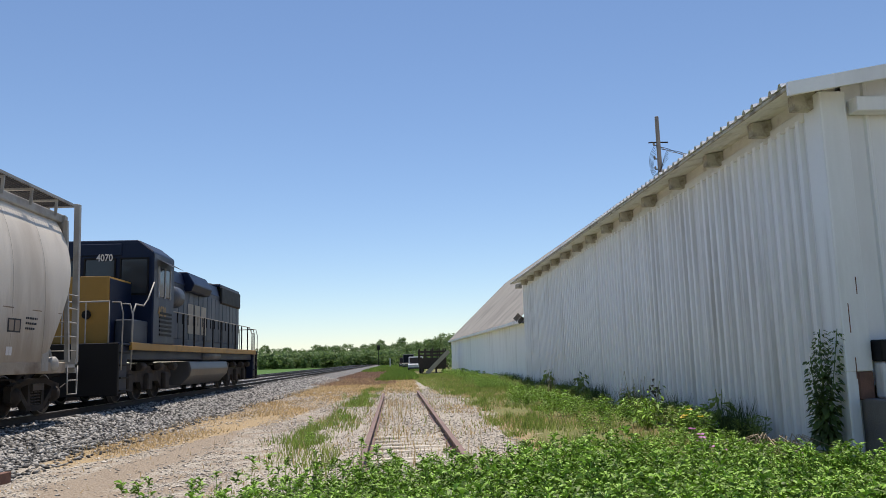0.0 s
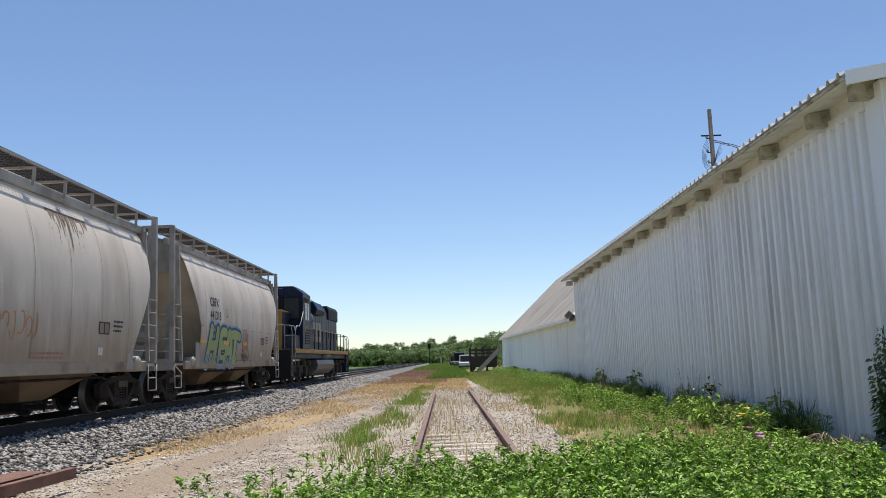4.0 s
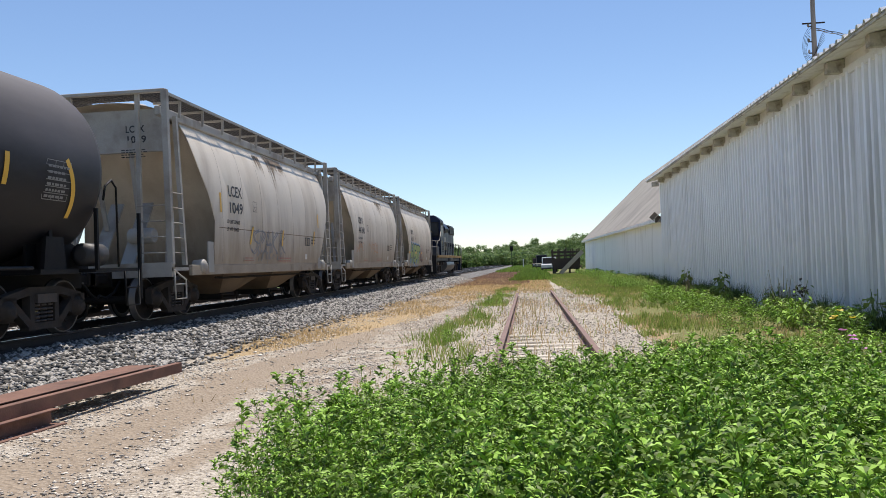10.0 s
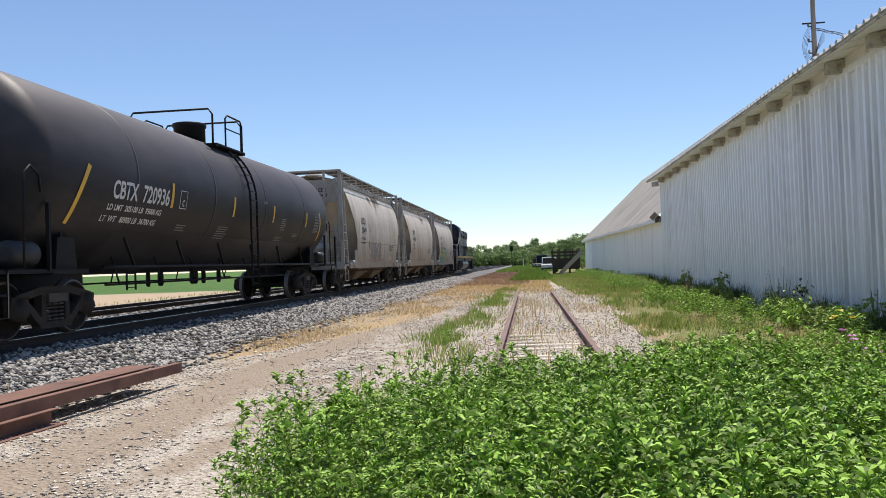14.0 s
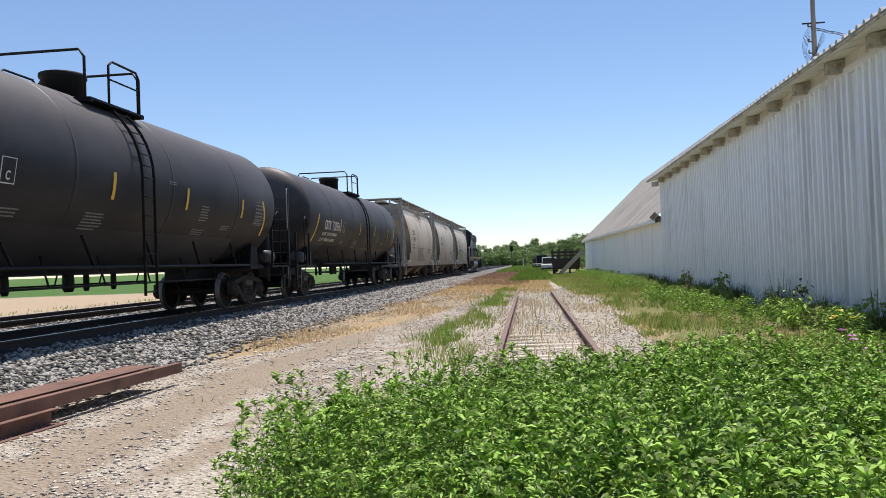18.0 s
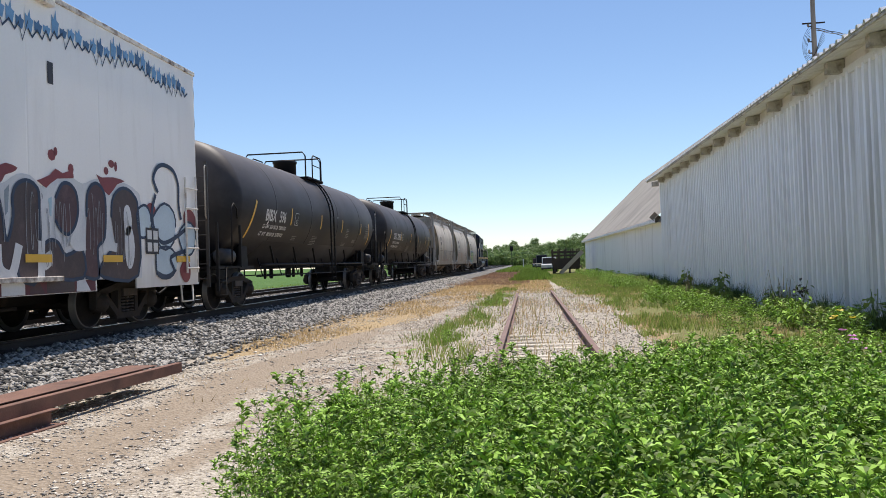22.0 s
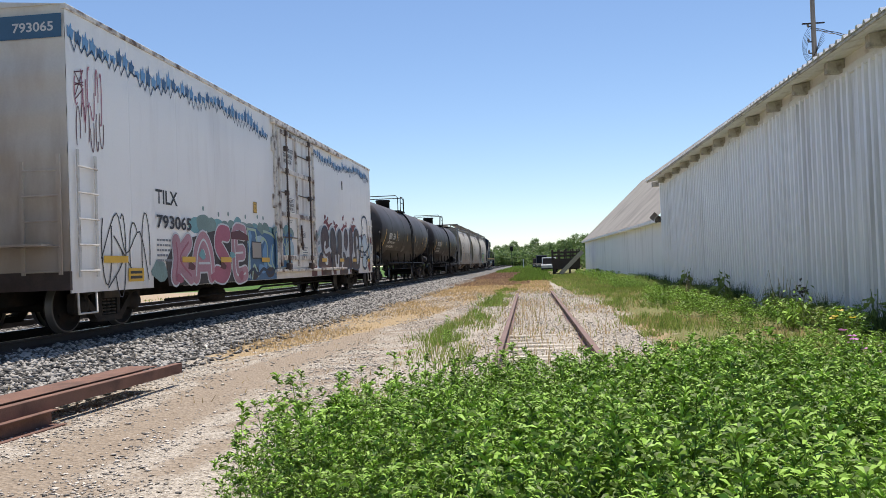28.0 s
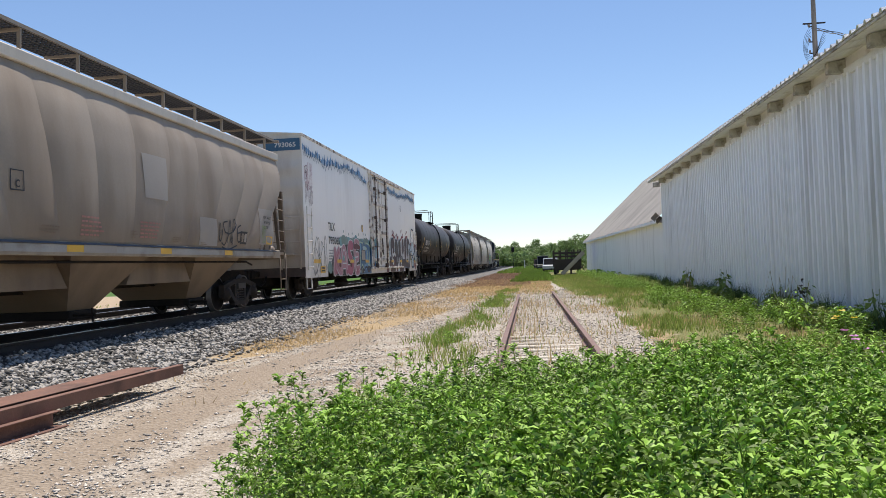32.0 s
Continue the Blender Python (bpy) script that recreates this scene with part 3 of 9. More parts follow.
def build_warehouse():
    w = tagged(new("warehouse"), "long white ribbed-steel warehouse with a low overhanging roof", "building", kind="structure")
    # siding sheets, each a panel of its own
    seams = [WY0 + 0.42, 13.2, 16.1, 18.9, 21.8, 24.68, 27.5, 30.3, 33.1, 36.0, 38.4, WY1]
    for a, b in zip(seams, seams[1:]):
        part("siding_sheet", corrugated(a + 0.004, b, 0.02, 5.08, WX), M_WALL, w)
    bm = bmnew()
    box(bm, WX + 0.05, WX + 0.25, WY0 + 0.02, WY1, 0, 5.5)
    part("wall_core", bm, M_TRIM, w)
    part("corner_post", bevelled(box(bmnew(), WX - 0.05, WX + 0.36, WY0 - 0.05, WY0 + 0.42, 1.2, 5.34), 0.015), M_WALL, w, "flat white corner flashing, dented and cracked")
    part("corner_foot", bevelled(box(bmnew(), WX - 0.045, WX + 0.12, WY0 - 0.045, WY0 + 0.4, 0.0, 1.2), 0.01), M_WALL, w)
    part("rotten_core", bevelled(box(bmnew(), WX + 0.13, WX + 0.36, WY0 - 0.04, WY0 + 0.3, 0.8, 1.2), 0.02), M_RUST, w, "bare rusted steel where the flashing broke off")
    part("top_batten", bevelled(box(bmnew(), WX - 0.05, WX + 0.04, WY0 + 0.42, WY1, 5.03, 5.2), 0.012), M_BATTEN, w)
    part("frieze", box(bmnew(), WX + 0.0, WX + 0.05, WY0 + 0.3, WY1, 5.2, 5.46), M_BATTEN, w)
    for x, z, h in ((6.37, 1.75, 0.42), (6.40, 1.1, 0.3), (6.52, 2.3, 0.25)):
        part("flashing_crack", box(bmnew(), x, x + 0.014, WY0 - 0.053, WY0 - 0.04, z, z + h), M_RUST, w, "rusty crack in the flashing")
    # rafter tails
    tail = part("rafter_tail", bevelled(plate_x(bmnew(), [(5.96, 5.12), (5.96, 5.345), (6.3, 5.40), (6.3, 5.12)], -0.095, 0.095), 0.008), M_TAIL, w, "rafter tail with peeling paint")
    tail.location = (0, 12.57, 0)
    y = 12.57
    while y < 39:
        y += 2.02
        twin(tail, 0, y, 0)
    first = WY0 - 0.14
    twin(tail, 0, first + .35, 0)
    part("eave_board", bevelled(box(bmnew(), 5.64, 5.68, WY0 - 0.4, WY1 + 0.2, 5.28, 5.333), 0.006), M_TAIL, w)
    # soffit boards under the roof
    bm = bmnew()
    for i in range(4):
        x0 = 5.7 + i * 0.155
        strip = [(x0, 5.302 + .17 * (x0 - 5.66)), (x0 + 0.148, 5.302 + .17 * (x0 + .148 - 5.66)), (x0 + 0.148, 5.322 + .17 * (x0 + .148 - 5.66)), (x0, 5.322 + .17 * (x0 - 5.66))]
        prism(bm, strip, WY0 - 0.38, WY1 + 0.2)
    part("soffit", bm, M_BATTEN, w)
    # ribbed roof: sheets rising from the eave to the ridge
    ridge = 13.3
    y = WY0 - 0.4
    while y < WY1 + 0.1:
        bm = bmnew()
        ys = []
        yy = y
        for k in range(8):
            for f, d in ((0.0, 0), (0.55, 0), (0.68, 1), (0.84, 1), (0.97, 0)):
                ys.append((yy + f * 0.305, d))
            yy += 0.305
        ys.append((yy, 0))
        sheet(bm, [[(x, q, 5.335 + 0.17 * (x - 5.6) + 0.072 * d) for q, d in ys if q < WY1 + 0.3] for x in (5.6, ridge)], False)
        part("roof_sheet", bm, M_ROOF, w)
        y += 8 * 0.305
    bm = bmnew()
    prism(bm, [(ridge, 6.64), (ridge + 7.7, 5.335), (ridge + 7.7, 5.36), (ridge, 6.70)], WY0 - 0.5, WY1 + 0.3)
    part("roof_back", bm, M_ROOF, w)
    # rake trim on the gable
    prism_y = [(5.58, 5.14), (5.58, 5.34), (ridge, 6.68), (ridge, 6.44)]
    bm = bmnew()
    prism(bm, prism_y, WY0 - 0.46, WY0 - 0.405)
    part("rake_board", bm, M_WALL, w, "white steel rake trim")
    # gable front: batten sheets, a track cover, a low concrete plinth
    bm = bmnew()
    rows = []
    xs = []
    x = WX + 0.36
    while x < 20.6:
        for f, d in ((0, 0), (0.30, 0), (0.33, 1), (0.37, 1), (0.40, 0)):
            xs.append((x + f, d))
        x += 0.42
    sheet(bm, [[(q, WY0 + 0.06 - 0.03 * d, 1.0) for q, d in xs], [(q, WY0 + 0.06 - 0.03 * d, 5.29 + 0.17 * (7.7 - abs(q - ridge))) for q, d in xs]], False)
    part("gable_siding", bm, M_WALL, w)
    part("door_track_cover", bevelled(box(bmnew(), WX + 0.42, 12.0, WY0 - 0.22, WY0 + 0.02, 4.98, 5.2), 0.012), M_WALL, w, "boxed white cover over a sliding door track")
    part("plinth", bevelled(box(bmnew(), WX + 0.17, 20.5, WY0 - 0.55, WY0 + 0.2, 0.0, 0.82), 0.04, 2), M_CONC, w, "weathered concrete plinth")
    part("dock_bumper", bevelled(box(bmnew(), WX + 0.38, WX + 1.4, WY0 - 0.24, WY0 + 0.02, 1.34, 1.64), 0.02), M_BLACK, w, "black rubber strip")
    part("meter_box", bevelled(box(bmnew(), WX + 0.40, WX + 1.3, WY0 - 0.2, WY0 + 0.02, 0.825, 1.32), 0.02), M_WALL, w)
    part("back_wall", box(bmnew(), 20.5, 20.7, WY0, WY1, 0, 5.3), M_WALL, w)
    part("far_gable", box(bmnew(), WX + 0.3, 20.5, WY1 - 0.12, WY1, 0, 5.3), M_WALL, w)


def plate_x(bm, outline, y0, y1):
    return prism(bm, outline, y0, y1)


build_warehouse()


# ---- the older low shed behind it ----
def build_old_shed():
    s = tagged(new("old_shed"), "low whitewashed shed with a steep faded roof", "building", kind="structure")
    y0, y1 = 40.25, 105.0
    bm = bmnew()
    n = 40
    rows = []
    for z in np.linspace(-0.1, 3.6, 5):
        rows.append([(WX + 0.05 + 0.03 * math.sin(3.1 * y + z), y, z + (0.45 * (y - y0) / (y1 - y0) if z > 3 else 0)) for y in np.linspace(y0, y1, n)])
    sheet(bm, rows)
    part("wall", bm, M_SHED, s)
    part("gable_wall", box(bmnew(), WX + 0.1, WX + 17, y1 - 0.2, y1 - 0.05, 0, 4.0), M_SHED, s)
    part("back_wall", box(bmnew(), WX + 16.9, WX + 17, y0, y1, 0, 4), M_SHED, s)
    # roof in courses of overlapping felt
    for i in range(9):
        a, b = i / 9, (i + 1) / 9
        bm = bmnew()
        for y_lo, y_hi in ((y0, y1 + 0.3),):
            rows = []
            for u, lift in ((a * 0.93, 0.0), (b * 0.93 + 0.002, 0.0)):
                rows.append([(WX - 0.35 + u * 8.6, y, 3.42 + 0.45 * (y - y0) / (y1 - y0) + u * 8.2 + lift + 0.02 * math.sin(0.5 * y + 2 * u)) for y in np.linspace(y_lo, y_hi, 34)])
            sheet(bm, rows)
        part("roof_course", bm, M_SHINGLE, s)
    bm = bmnew()
    sheet(bm, [[(WX - 0.35 + 0.93 * 8.6, y, 3.42 + 0.93 * 8.2 + 0.45 * (y - y0) / (y1 - y0)) for y in (y0, y1 + .3)], [(WX + 17.2, y, 3.4) for y in (y0, y1 + .3)]])
    part("roof_back", bm, M_SHINGLE, s)
    bm = bmnew()
    rows = [[(WX - 0.36, y, z + 0.45 * (y - y0) / (y1 - y0)) for y in np.linspace(y0, y1 + .3, 12)] for z in (3.26, 3.42)]
    sheet(bm, rows)
    rows = [[(x, y, 3.27 + 0.45 * (y - y0) / (y1 - y0)) for y in np.linspace(y0, y1 + .3, 12)] for x in (WX - .36, WX + .1)]
    sheet(bm, rows)
    part("eave_board", bm, M_SHED, s, "peeling pale eave board")
    part("hatch", strut(bmnew(), (WX - 0.40, 40.6, 3.38), (WX - 0.14, 40.6, 3.66), 0.45, 0.05, (0, 1, 0)), M_WOODPOLE, s, "dark weathered wooden flap")


build_old_shed()
# ---- the train: running gear ----
M_SPRING = mat("spring_steel", (0.06, 0.05, 0.045), 0.7, 0, 0.4, 4, 50, 0.2, (0.10, 0.07, 0.05), 0.4, 4)
CARS, WHEELSETS = [], []
SHARED = {}


def wheelset_mesh(r, gauge=0.75):
    key = ("wheelset", r)
    if key not in SHARED:
        bm = bmnew()
        prof = [(-gauge - 0.17, 0.075), (-gauge - 0.075, 0.075), (-gauge - 0.075, 0.15), (-gauge - 0.05, 0.17), (-gauge - 0.03, r * 0.80), (-gauge - 0.065, r * 0.84), (-gauge - 0.065, r - 0.034), (-gauge - 0.066, r - 0.012),
                (-gauge - 0.055, r), (-gauge + 0.03, r + 0.004), (-gauge + 0.042, r + 0.028), (-gauge + 0.07, r + 0.026), (-gauge + 0.07, r * 0.85), (-gauge + 0.03, r * 0.8), (-gauge + 0.02, 0.17), (-gauge + 0.09, 0.12), (-gauge + 0.1, 0.08)]
        prof = prof + [(-s, q) for s, q in prof[::-1]]
        lathe(bm, prof, "x", n=28)
        # two holes and cast marks show the turning
        for s in (-1, 1):
            for a in (0.6, 3.7):
                c = Vector((s * (gauge + 0.045), math.cos(a) * r * 0.55, math.sin(a) * r * 0.55))
                rod(bm, c, c + Vector((s * 0.012, 0, 0)), 0.035, 8)
        bmesh.ops.recalc_face_normals(bm, faces=bm.faces[:])
        me = bpy.data.meshes.new("wheelset")
        for f in bm.faces:
            rad = sum((math.hypot(v.co.y, v.co.z) for v in f.verts)) / len(f.verts)
            f.material_index = 1 if r - 0.026 < rad < r + 0.02 else 0
        bm.to_mesh(me)
        bm.free()
        me.materials.append(M_WHEEL)
        me.materials.append(M_TREAD)
        SHARED[key] = me
    return SHARED[key]


def shared(key, make, material):
    if key not in SHARED:
        bm = make()
        bmesh.ops.recalc_face_normals(bm, faces=bm.faces[:])
        me = bpy.data.meshes.new(str(key[0]))
        bm.to_mesh(me)
        bm.free()
        me.materials.append(material)
        SHARED[key] = me
    return SHARED[key]


def piece(name, me, parent, m=None, label=""):
    o = new(name, me)
    o.parent = parent
    if m is not None:
        o.matrix_basis = m
    return tagged(o, label)


def side_frame_bm(r, base):
    """A cast three-piece side frame: arched top, dropped bottom, columns round the springs, open windows."""
    bm = bmnew()
    h = base / 2
    up = (0, 0, 1)
    for a, b, t in (((-h - 0.1, r + 0.17), (-0.40, r + 0.29), 0.12), ((-0.42, r + 0.29), (0.42, r + 0.29), 0.13), ((0.40, r + 0.29), (h + 0.1, r + 0.17), 0.12),
                    ((-h + 0.14, r + 0.10), (-0.36, r - 0.24), 0.12), ((-0.42, r - 0.26), (0.42, r - 0.26), 0.11), ((0.36, r - 0.24), (h - 0.14, r + 0.10), 0.12)):
        strut(bm, (0, a[0], a[1]), (0, b[0], b[1]), 0.15, t, up)
    for y in (-0.31, 0.31):
        box(bm, -0.07, 0.07, y - 0.055, y + 0.055, r - 0.26, r + 0.28)
    for q in (-1, 1):
        box(bm, -0.075, 0.075, min(q * (h - 0.2), q * (h + 0.2)), max(q * (h - 0.2), q * (h + 0.2)), r + 0.10, r + 0.21)
        strut(bm, (0, q * (h + 0.17), r + 0.12), (0, q * (h + 0.16), r - 0.10), 0.13, 0.07, (0, 1, 0))
        strut(bm, (0, q * (h - 0.19), r + 0.12), (0, q * (h - 0.19), r - 0.10), 0.13, 0.07, (0, 1, 0))
    return bm


def truck(car, y, r=0.44, base=1.78):
    t = piece("truck", shared(("bolster", r), lambda: bevelled(box(bmnew(), -1.05, 1.05, -0.2, 0.2, r + 0.02, r + 0.3), 0.03), M_TRUCK), car, pose(0, y, 0))
    for s in (-1, 1):
        piece("side_frame", shared(("side_frame", r, base), lambda: side_frame_bm(r, base), M_FRAME), t, pose(s * 1.0, 0, 0))

        def springs():
            bm = bmnew()
            for q in (-0.165, 0.0, 0.165):
                for k in range(5):
                    lathe(bm, [(-0.02, 0.04), (-0.012, 0.078), (0.012, 0.078), (0.02, 0.04)], "z", (0.0, q, r - 0.18 + k * 0.062), 9)
            box(bm, -0.08, 0.12, -0.25, 0.25, r + 0.1, r + 0.24)
            return bm
        piece("spring_nest", shared(("spring_nest", r), springs, M_SPRING), t, pose(s * 1.0, 0, 0))
        for q in (-1, 1):
            def cap():
                bm = bmnew()
                lathe(bm, [(-0.12, 0.17), (0.07, 0.17), (0.09, 0.12), (0.12, 0.12), (0.125, 0.06), (0.14, 0.05)], "x", n=14)
                return bm
            piece("bearing", shared(("bearing",), cap, M_FRAME), t, pose(s * 1.02, q * base / 2, r, 0, 0, 0 if s > 0 else 180))
    for q in (-1, 1):
        w = piece("wheelset", wheelset_mesh(r), t, pose(0, q * base / 2, r))
        WHEELSETS.append((w, r))
    return t


def coupler(car, y, s):
    bm = bmnew()
    box(bm, -0.11, 0.11, min(0, s * 0.62), max(0, s * 0.62), 0.78, 0.98)
    box(bm, -0.17, 0.13, min(s * 0.5, s * 0.78), max(s * 0.5, s * 0.78), 0.74, 1.02)
    c = part("coupler", bevelled(bm, 0.03), M_TRUCK, car)
    c.location = (0, y, 0)
    bm = bmnew()
    pipe(bm, [(0.32, 0, 0.82), (0.33, s * 0.25, 0.60), (0.3, s * 0.5, 0.50), (0.25, s * 0.7, 0.56)], 0.028)
    h = part("air_hose", bm, M_BLACK, car)
    h.location = (0, y, 0)


# lettering and stripes laid on a skin
def letters(text, height, width=None):
    cu = bpy.data.curves.new("letters", "FONT")
    cu.body, cu.size, cu.align_x = text, height * 1.38, "LEFT"
    cu.resolution_u = 3
    cu.offset = height * 0.03
    ob = bpy.data.objects.new("letters", cu)
    scene.collection.objects.link(ob)
    me = bpy.data.meshes.new_from_object(ob.evaluated_get(bpy.context.evaluated_depsgraph_get()))
    bpy.data.objects.remove(ob)
    bpy.data.curves.remove(cu)
    xs = [v.co.x for v in me.vertices]
    k = (width / (max(xs) - min(xs))) if width else 0.82
    for v in me.vertices:
        v.co.x *= k
    return me


def on_side(me, car, name, material, y, z, skin, lift=0.006, label="", both=None):
    """Lays a flat drawing (x along, y up) on the +x side of a car, whose skin gives x at a height."""
    for v in me.vertices:
        a, b = v.co.x, v.co.y
        v.co = Vector(((both(y + a, z + b) if both else skin(z + b)) + lift + v.co.z, y + a, z + b))
    me.materials.clear()
    me.materials.append(material)
    o = new(name, me)
    o.parent = car
    return tagged(o, label)


def strokes(lines, width, fill=None):
    """Flat ribbons along lines of (along, up)."""
    bm = bmnew()
    for pts in lines:
        pts = [Vector((a, b, 0)) for a, b in pts]
        prev = None
        for i, p in enumerate(pts):
            p = p + Vector((0, 0, min(0.00006 * i, 0.0012)))
            d = (pts[min(i + 1, len(pts) - 1)] - pts[max(i - 1, 0)])
            d = d.normalized() if d.length > 1e-6 else Vector((1, 0, 0))
            nrm = Vector((-d.y, d.x, 0)) * width / 2
            cur = (bm.verts.new(p - nrm), bm.verts.new(p + nrm))
            if prev:
                for t in ((prev[0], cur[0], cur[1]), (prev[0], cur[1], prev[1])):
                    area = (t[1].co - t[0].co).cross(t[2].co - t[0].co).z
                    if area > 1e-7:
                        bm.faces.new(t)
            prev = cur
    me = bpy.data.meshes.new("strokes")
    bm.to_mesh(me)
    bm.free()
    return me


def curve_through(pts, n=5):
    """A smooth line through a few points of (along, up)."""
    p = [pts[0]] + list(pts) + [pts[-1]]
    out = []
    for i in range(1, len(p) - 2):
        for j in range(n):
            t = j / n
            out.append(tuple(0.5 * (2 * p[i][k] + (p[i + 1][k] - p[i - 1][k]) * t + (2 * p[i - 1][k] - 5 * p[i][k] + 4 * p[i + 1][k] - p[i + 2][k]) * t * t
                                    + (3 * p[i][k] - p[i - 1][k] - 3 * p[i + 1][k] + p[i + 2][k]) * t ** 3) for k in (0, 1)))
    return out + [tuple(pts[-1])]


def fat_shapes(car, skin, y, z, shapes, layers, lift=0.008):
    """Sprayed shapes of thick rounded strokes: each layer a narrower coat over the last."""
    for i, lines in enumerate(shapes):
        for k, (name, width, material) in enumerate(layers):
            bm = bmnew()
            for j, line in enumerate(lines):
                pts = curve_through(line)
                h = 0.0007 * j
                me = strokes([pts], width)
                for v in me.vertices:
                    v.co.z += h
                bm.from_mesh(me)
                bpy.data.meshes.remove(me)
                for q in (pts[0], pts[-1]):
                    f = [bm.verts.new((q[0] + width / 2 * math.cos(a), q[1] + width / 2 * math.sin(a), h - 0.00025)) for a in [math.pi * m / 6 for m in range(12)]]
                    bm.faces.new(f)
                bm.verts.ensure_lookup_table()
            me = bpy.data.meshes.new("strokes")
            bm.to_mesh(me)
            bm.free()
            mm = material[i % len(material)] if isinstance(material, list) else material
            on_side(me, car, name, mm, y, z, skin, lift + 0.003 * k + 0.0011 * (i % 2))


def quilt(w, h, step=0.14):
    """A rectangle cut fine enough to lie on a bulging skin."""
    nx, ny = max(1, int(w / step)), max(1, int(h / step))
    bm = bmnew()
    sheet(bm, [[(w * i / nx, h * j / ny, 0) for i in range(nx + 1)] for j in range(ny + 1)])
    me = bpy.data.meshes.new("quilt")
    bm.to_mesh(me)
    bm.free()
    return me


def patches(polys):
    """Flat filled outlines, every triangle facing outward."""
    bm = bmnew()
    for poly in polys:
        pts = [Vector((a, b, 0)) for a, b in poly]
        vs = [bm.verts.new(p) for p in pts]
        for t in tessellate_polygon([pts]):
            a, b, c = (pts[k] for k in t)
            area = (b - a).cross(c - a).z
            if abs(area) > 1e-7:
                bm.faces.new([vs[k] for k in (t if area > 0 else t[::-1])])
    me = bpy.data.meshes.new("patches")
    bm.to_mesh(me)
    bm.free()
    return me


def rect(a, b, w, h, lean=0.0):
    return [(a, b), (a + w, b), (a + w + lean, b + h), (a + lean, b + h)]


def bars(a, b, w, h, rows, cols=3, seed=1):
    """Small print that cannot be read: broken bars."""
    r = random.Random(seed)
    out = []
    step = h / rows
    for i in range(rows):
        x = a
        while x < a + w * r.uniform(0.75, 1.0):
            k = r.uniform(0.25, 0.6) * w / cols
            out.append(rect(x, b + i * step, k, step * 0.42))
            x += k + 0.12 * w / cols
    return out


def bubble(cx, cy, rx, ry, n=14, wob=0.12, seed=0):
    r = random.Random(seed)
    ph = r.uniform(0, 6)
    return [(cx + rx * math.cos(t) * (1 + wob * math.sin(3 * t + ph)), cy + ry * math.sin(t) * (1 + wob * math.sin(2 * t + ph))) for t in [2 * math.pi * i / n for i in range(n)]]


# ---- covered hopper ----
def interp(table):
    zs, xs = [a for a, b in table], [b for a, b in table]
    return lambda z: float(np.interp(z, zs, xs))


def skin_curve(table, n=18):
    """A smooth curve through a short table of (height, value)."""
    zs, xs = np.array([a for a, b in table]), np.array([b for a, b in table])
    fine = np.linspace(zs[0], zs[-1], 80)
    val = np.interp(fine, zs, xs)
    for _ in range(14):
        val[1:-1] = (val[:-2] + 2 * val[1:-1] + val[2:]) / 4
    return lambda z: float(np.interp(z, fine, val))


def grating_bm(length, width, step=0.11):
    bm = bmnew()
    k = int(length / step)
    for i in range(k + 1):
        y = -length / 2 + i * length / k
        box(bm, -width / 2, width / 2, y - 0.006, y + 0.006, -0.03, 0.0)
    for i in range(8):
        x = -width / 2 + i * width / 7
        box(bm, x - 0.006, x + 0.006, -length / 2, length / 2, -0.034, 0.004)
    return bm


def bars_across(x0, x1, y, wide, z):
    """A short piece of grating laid across the car."""
    bm = bmnew()
    n = 9
    for i in range(n):
        q = y - wide / 2 + wide * i / (n - 1)
        box(bm, x0, x1, q - 0.012, q + 0.012, z - 0.026, z)
    for i in range(14):
        x = x0 + (x1 - x0) * i / 13
        box(bm, x - 0.01, x + 0.01, y - wide / 2, y + wide / 2, z - 0.034, z + 0.004)
    return bm


def ladder(parent, x, y, z0, z1, w=0.42, rungs=6, axis="y", material=None, r=0.014):
    material = material or M_GREY
    for i in range(rungs):
        z = z0 + (z1 - z0) * (i + 0.5) / rungs
        bm = bmnew()
        if axis == "y":
            pipe(bm, [(x, y - w / 2, z), (x + 0.02, y - w / 2 + 0.01, z), (x + 0.02, y + w / 2 - 0.01, z), (x, y + w / 2, z)], r, 5)
        else:
            pipe(bm, [(x - w / 2, y, z), (x + w / 2, y, z)], r, 5)
        part("rung", bm, material, parent)


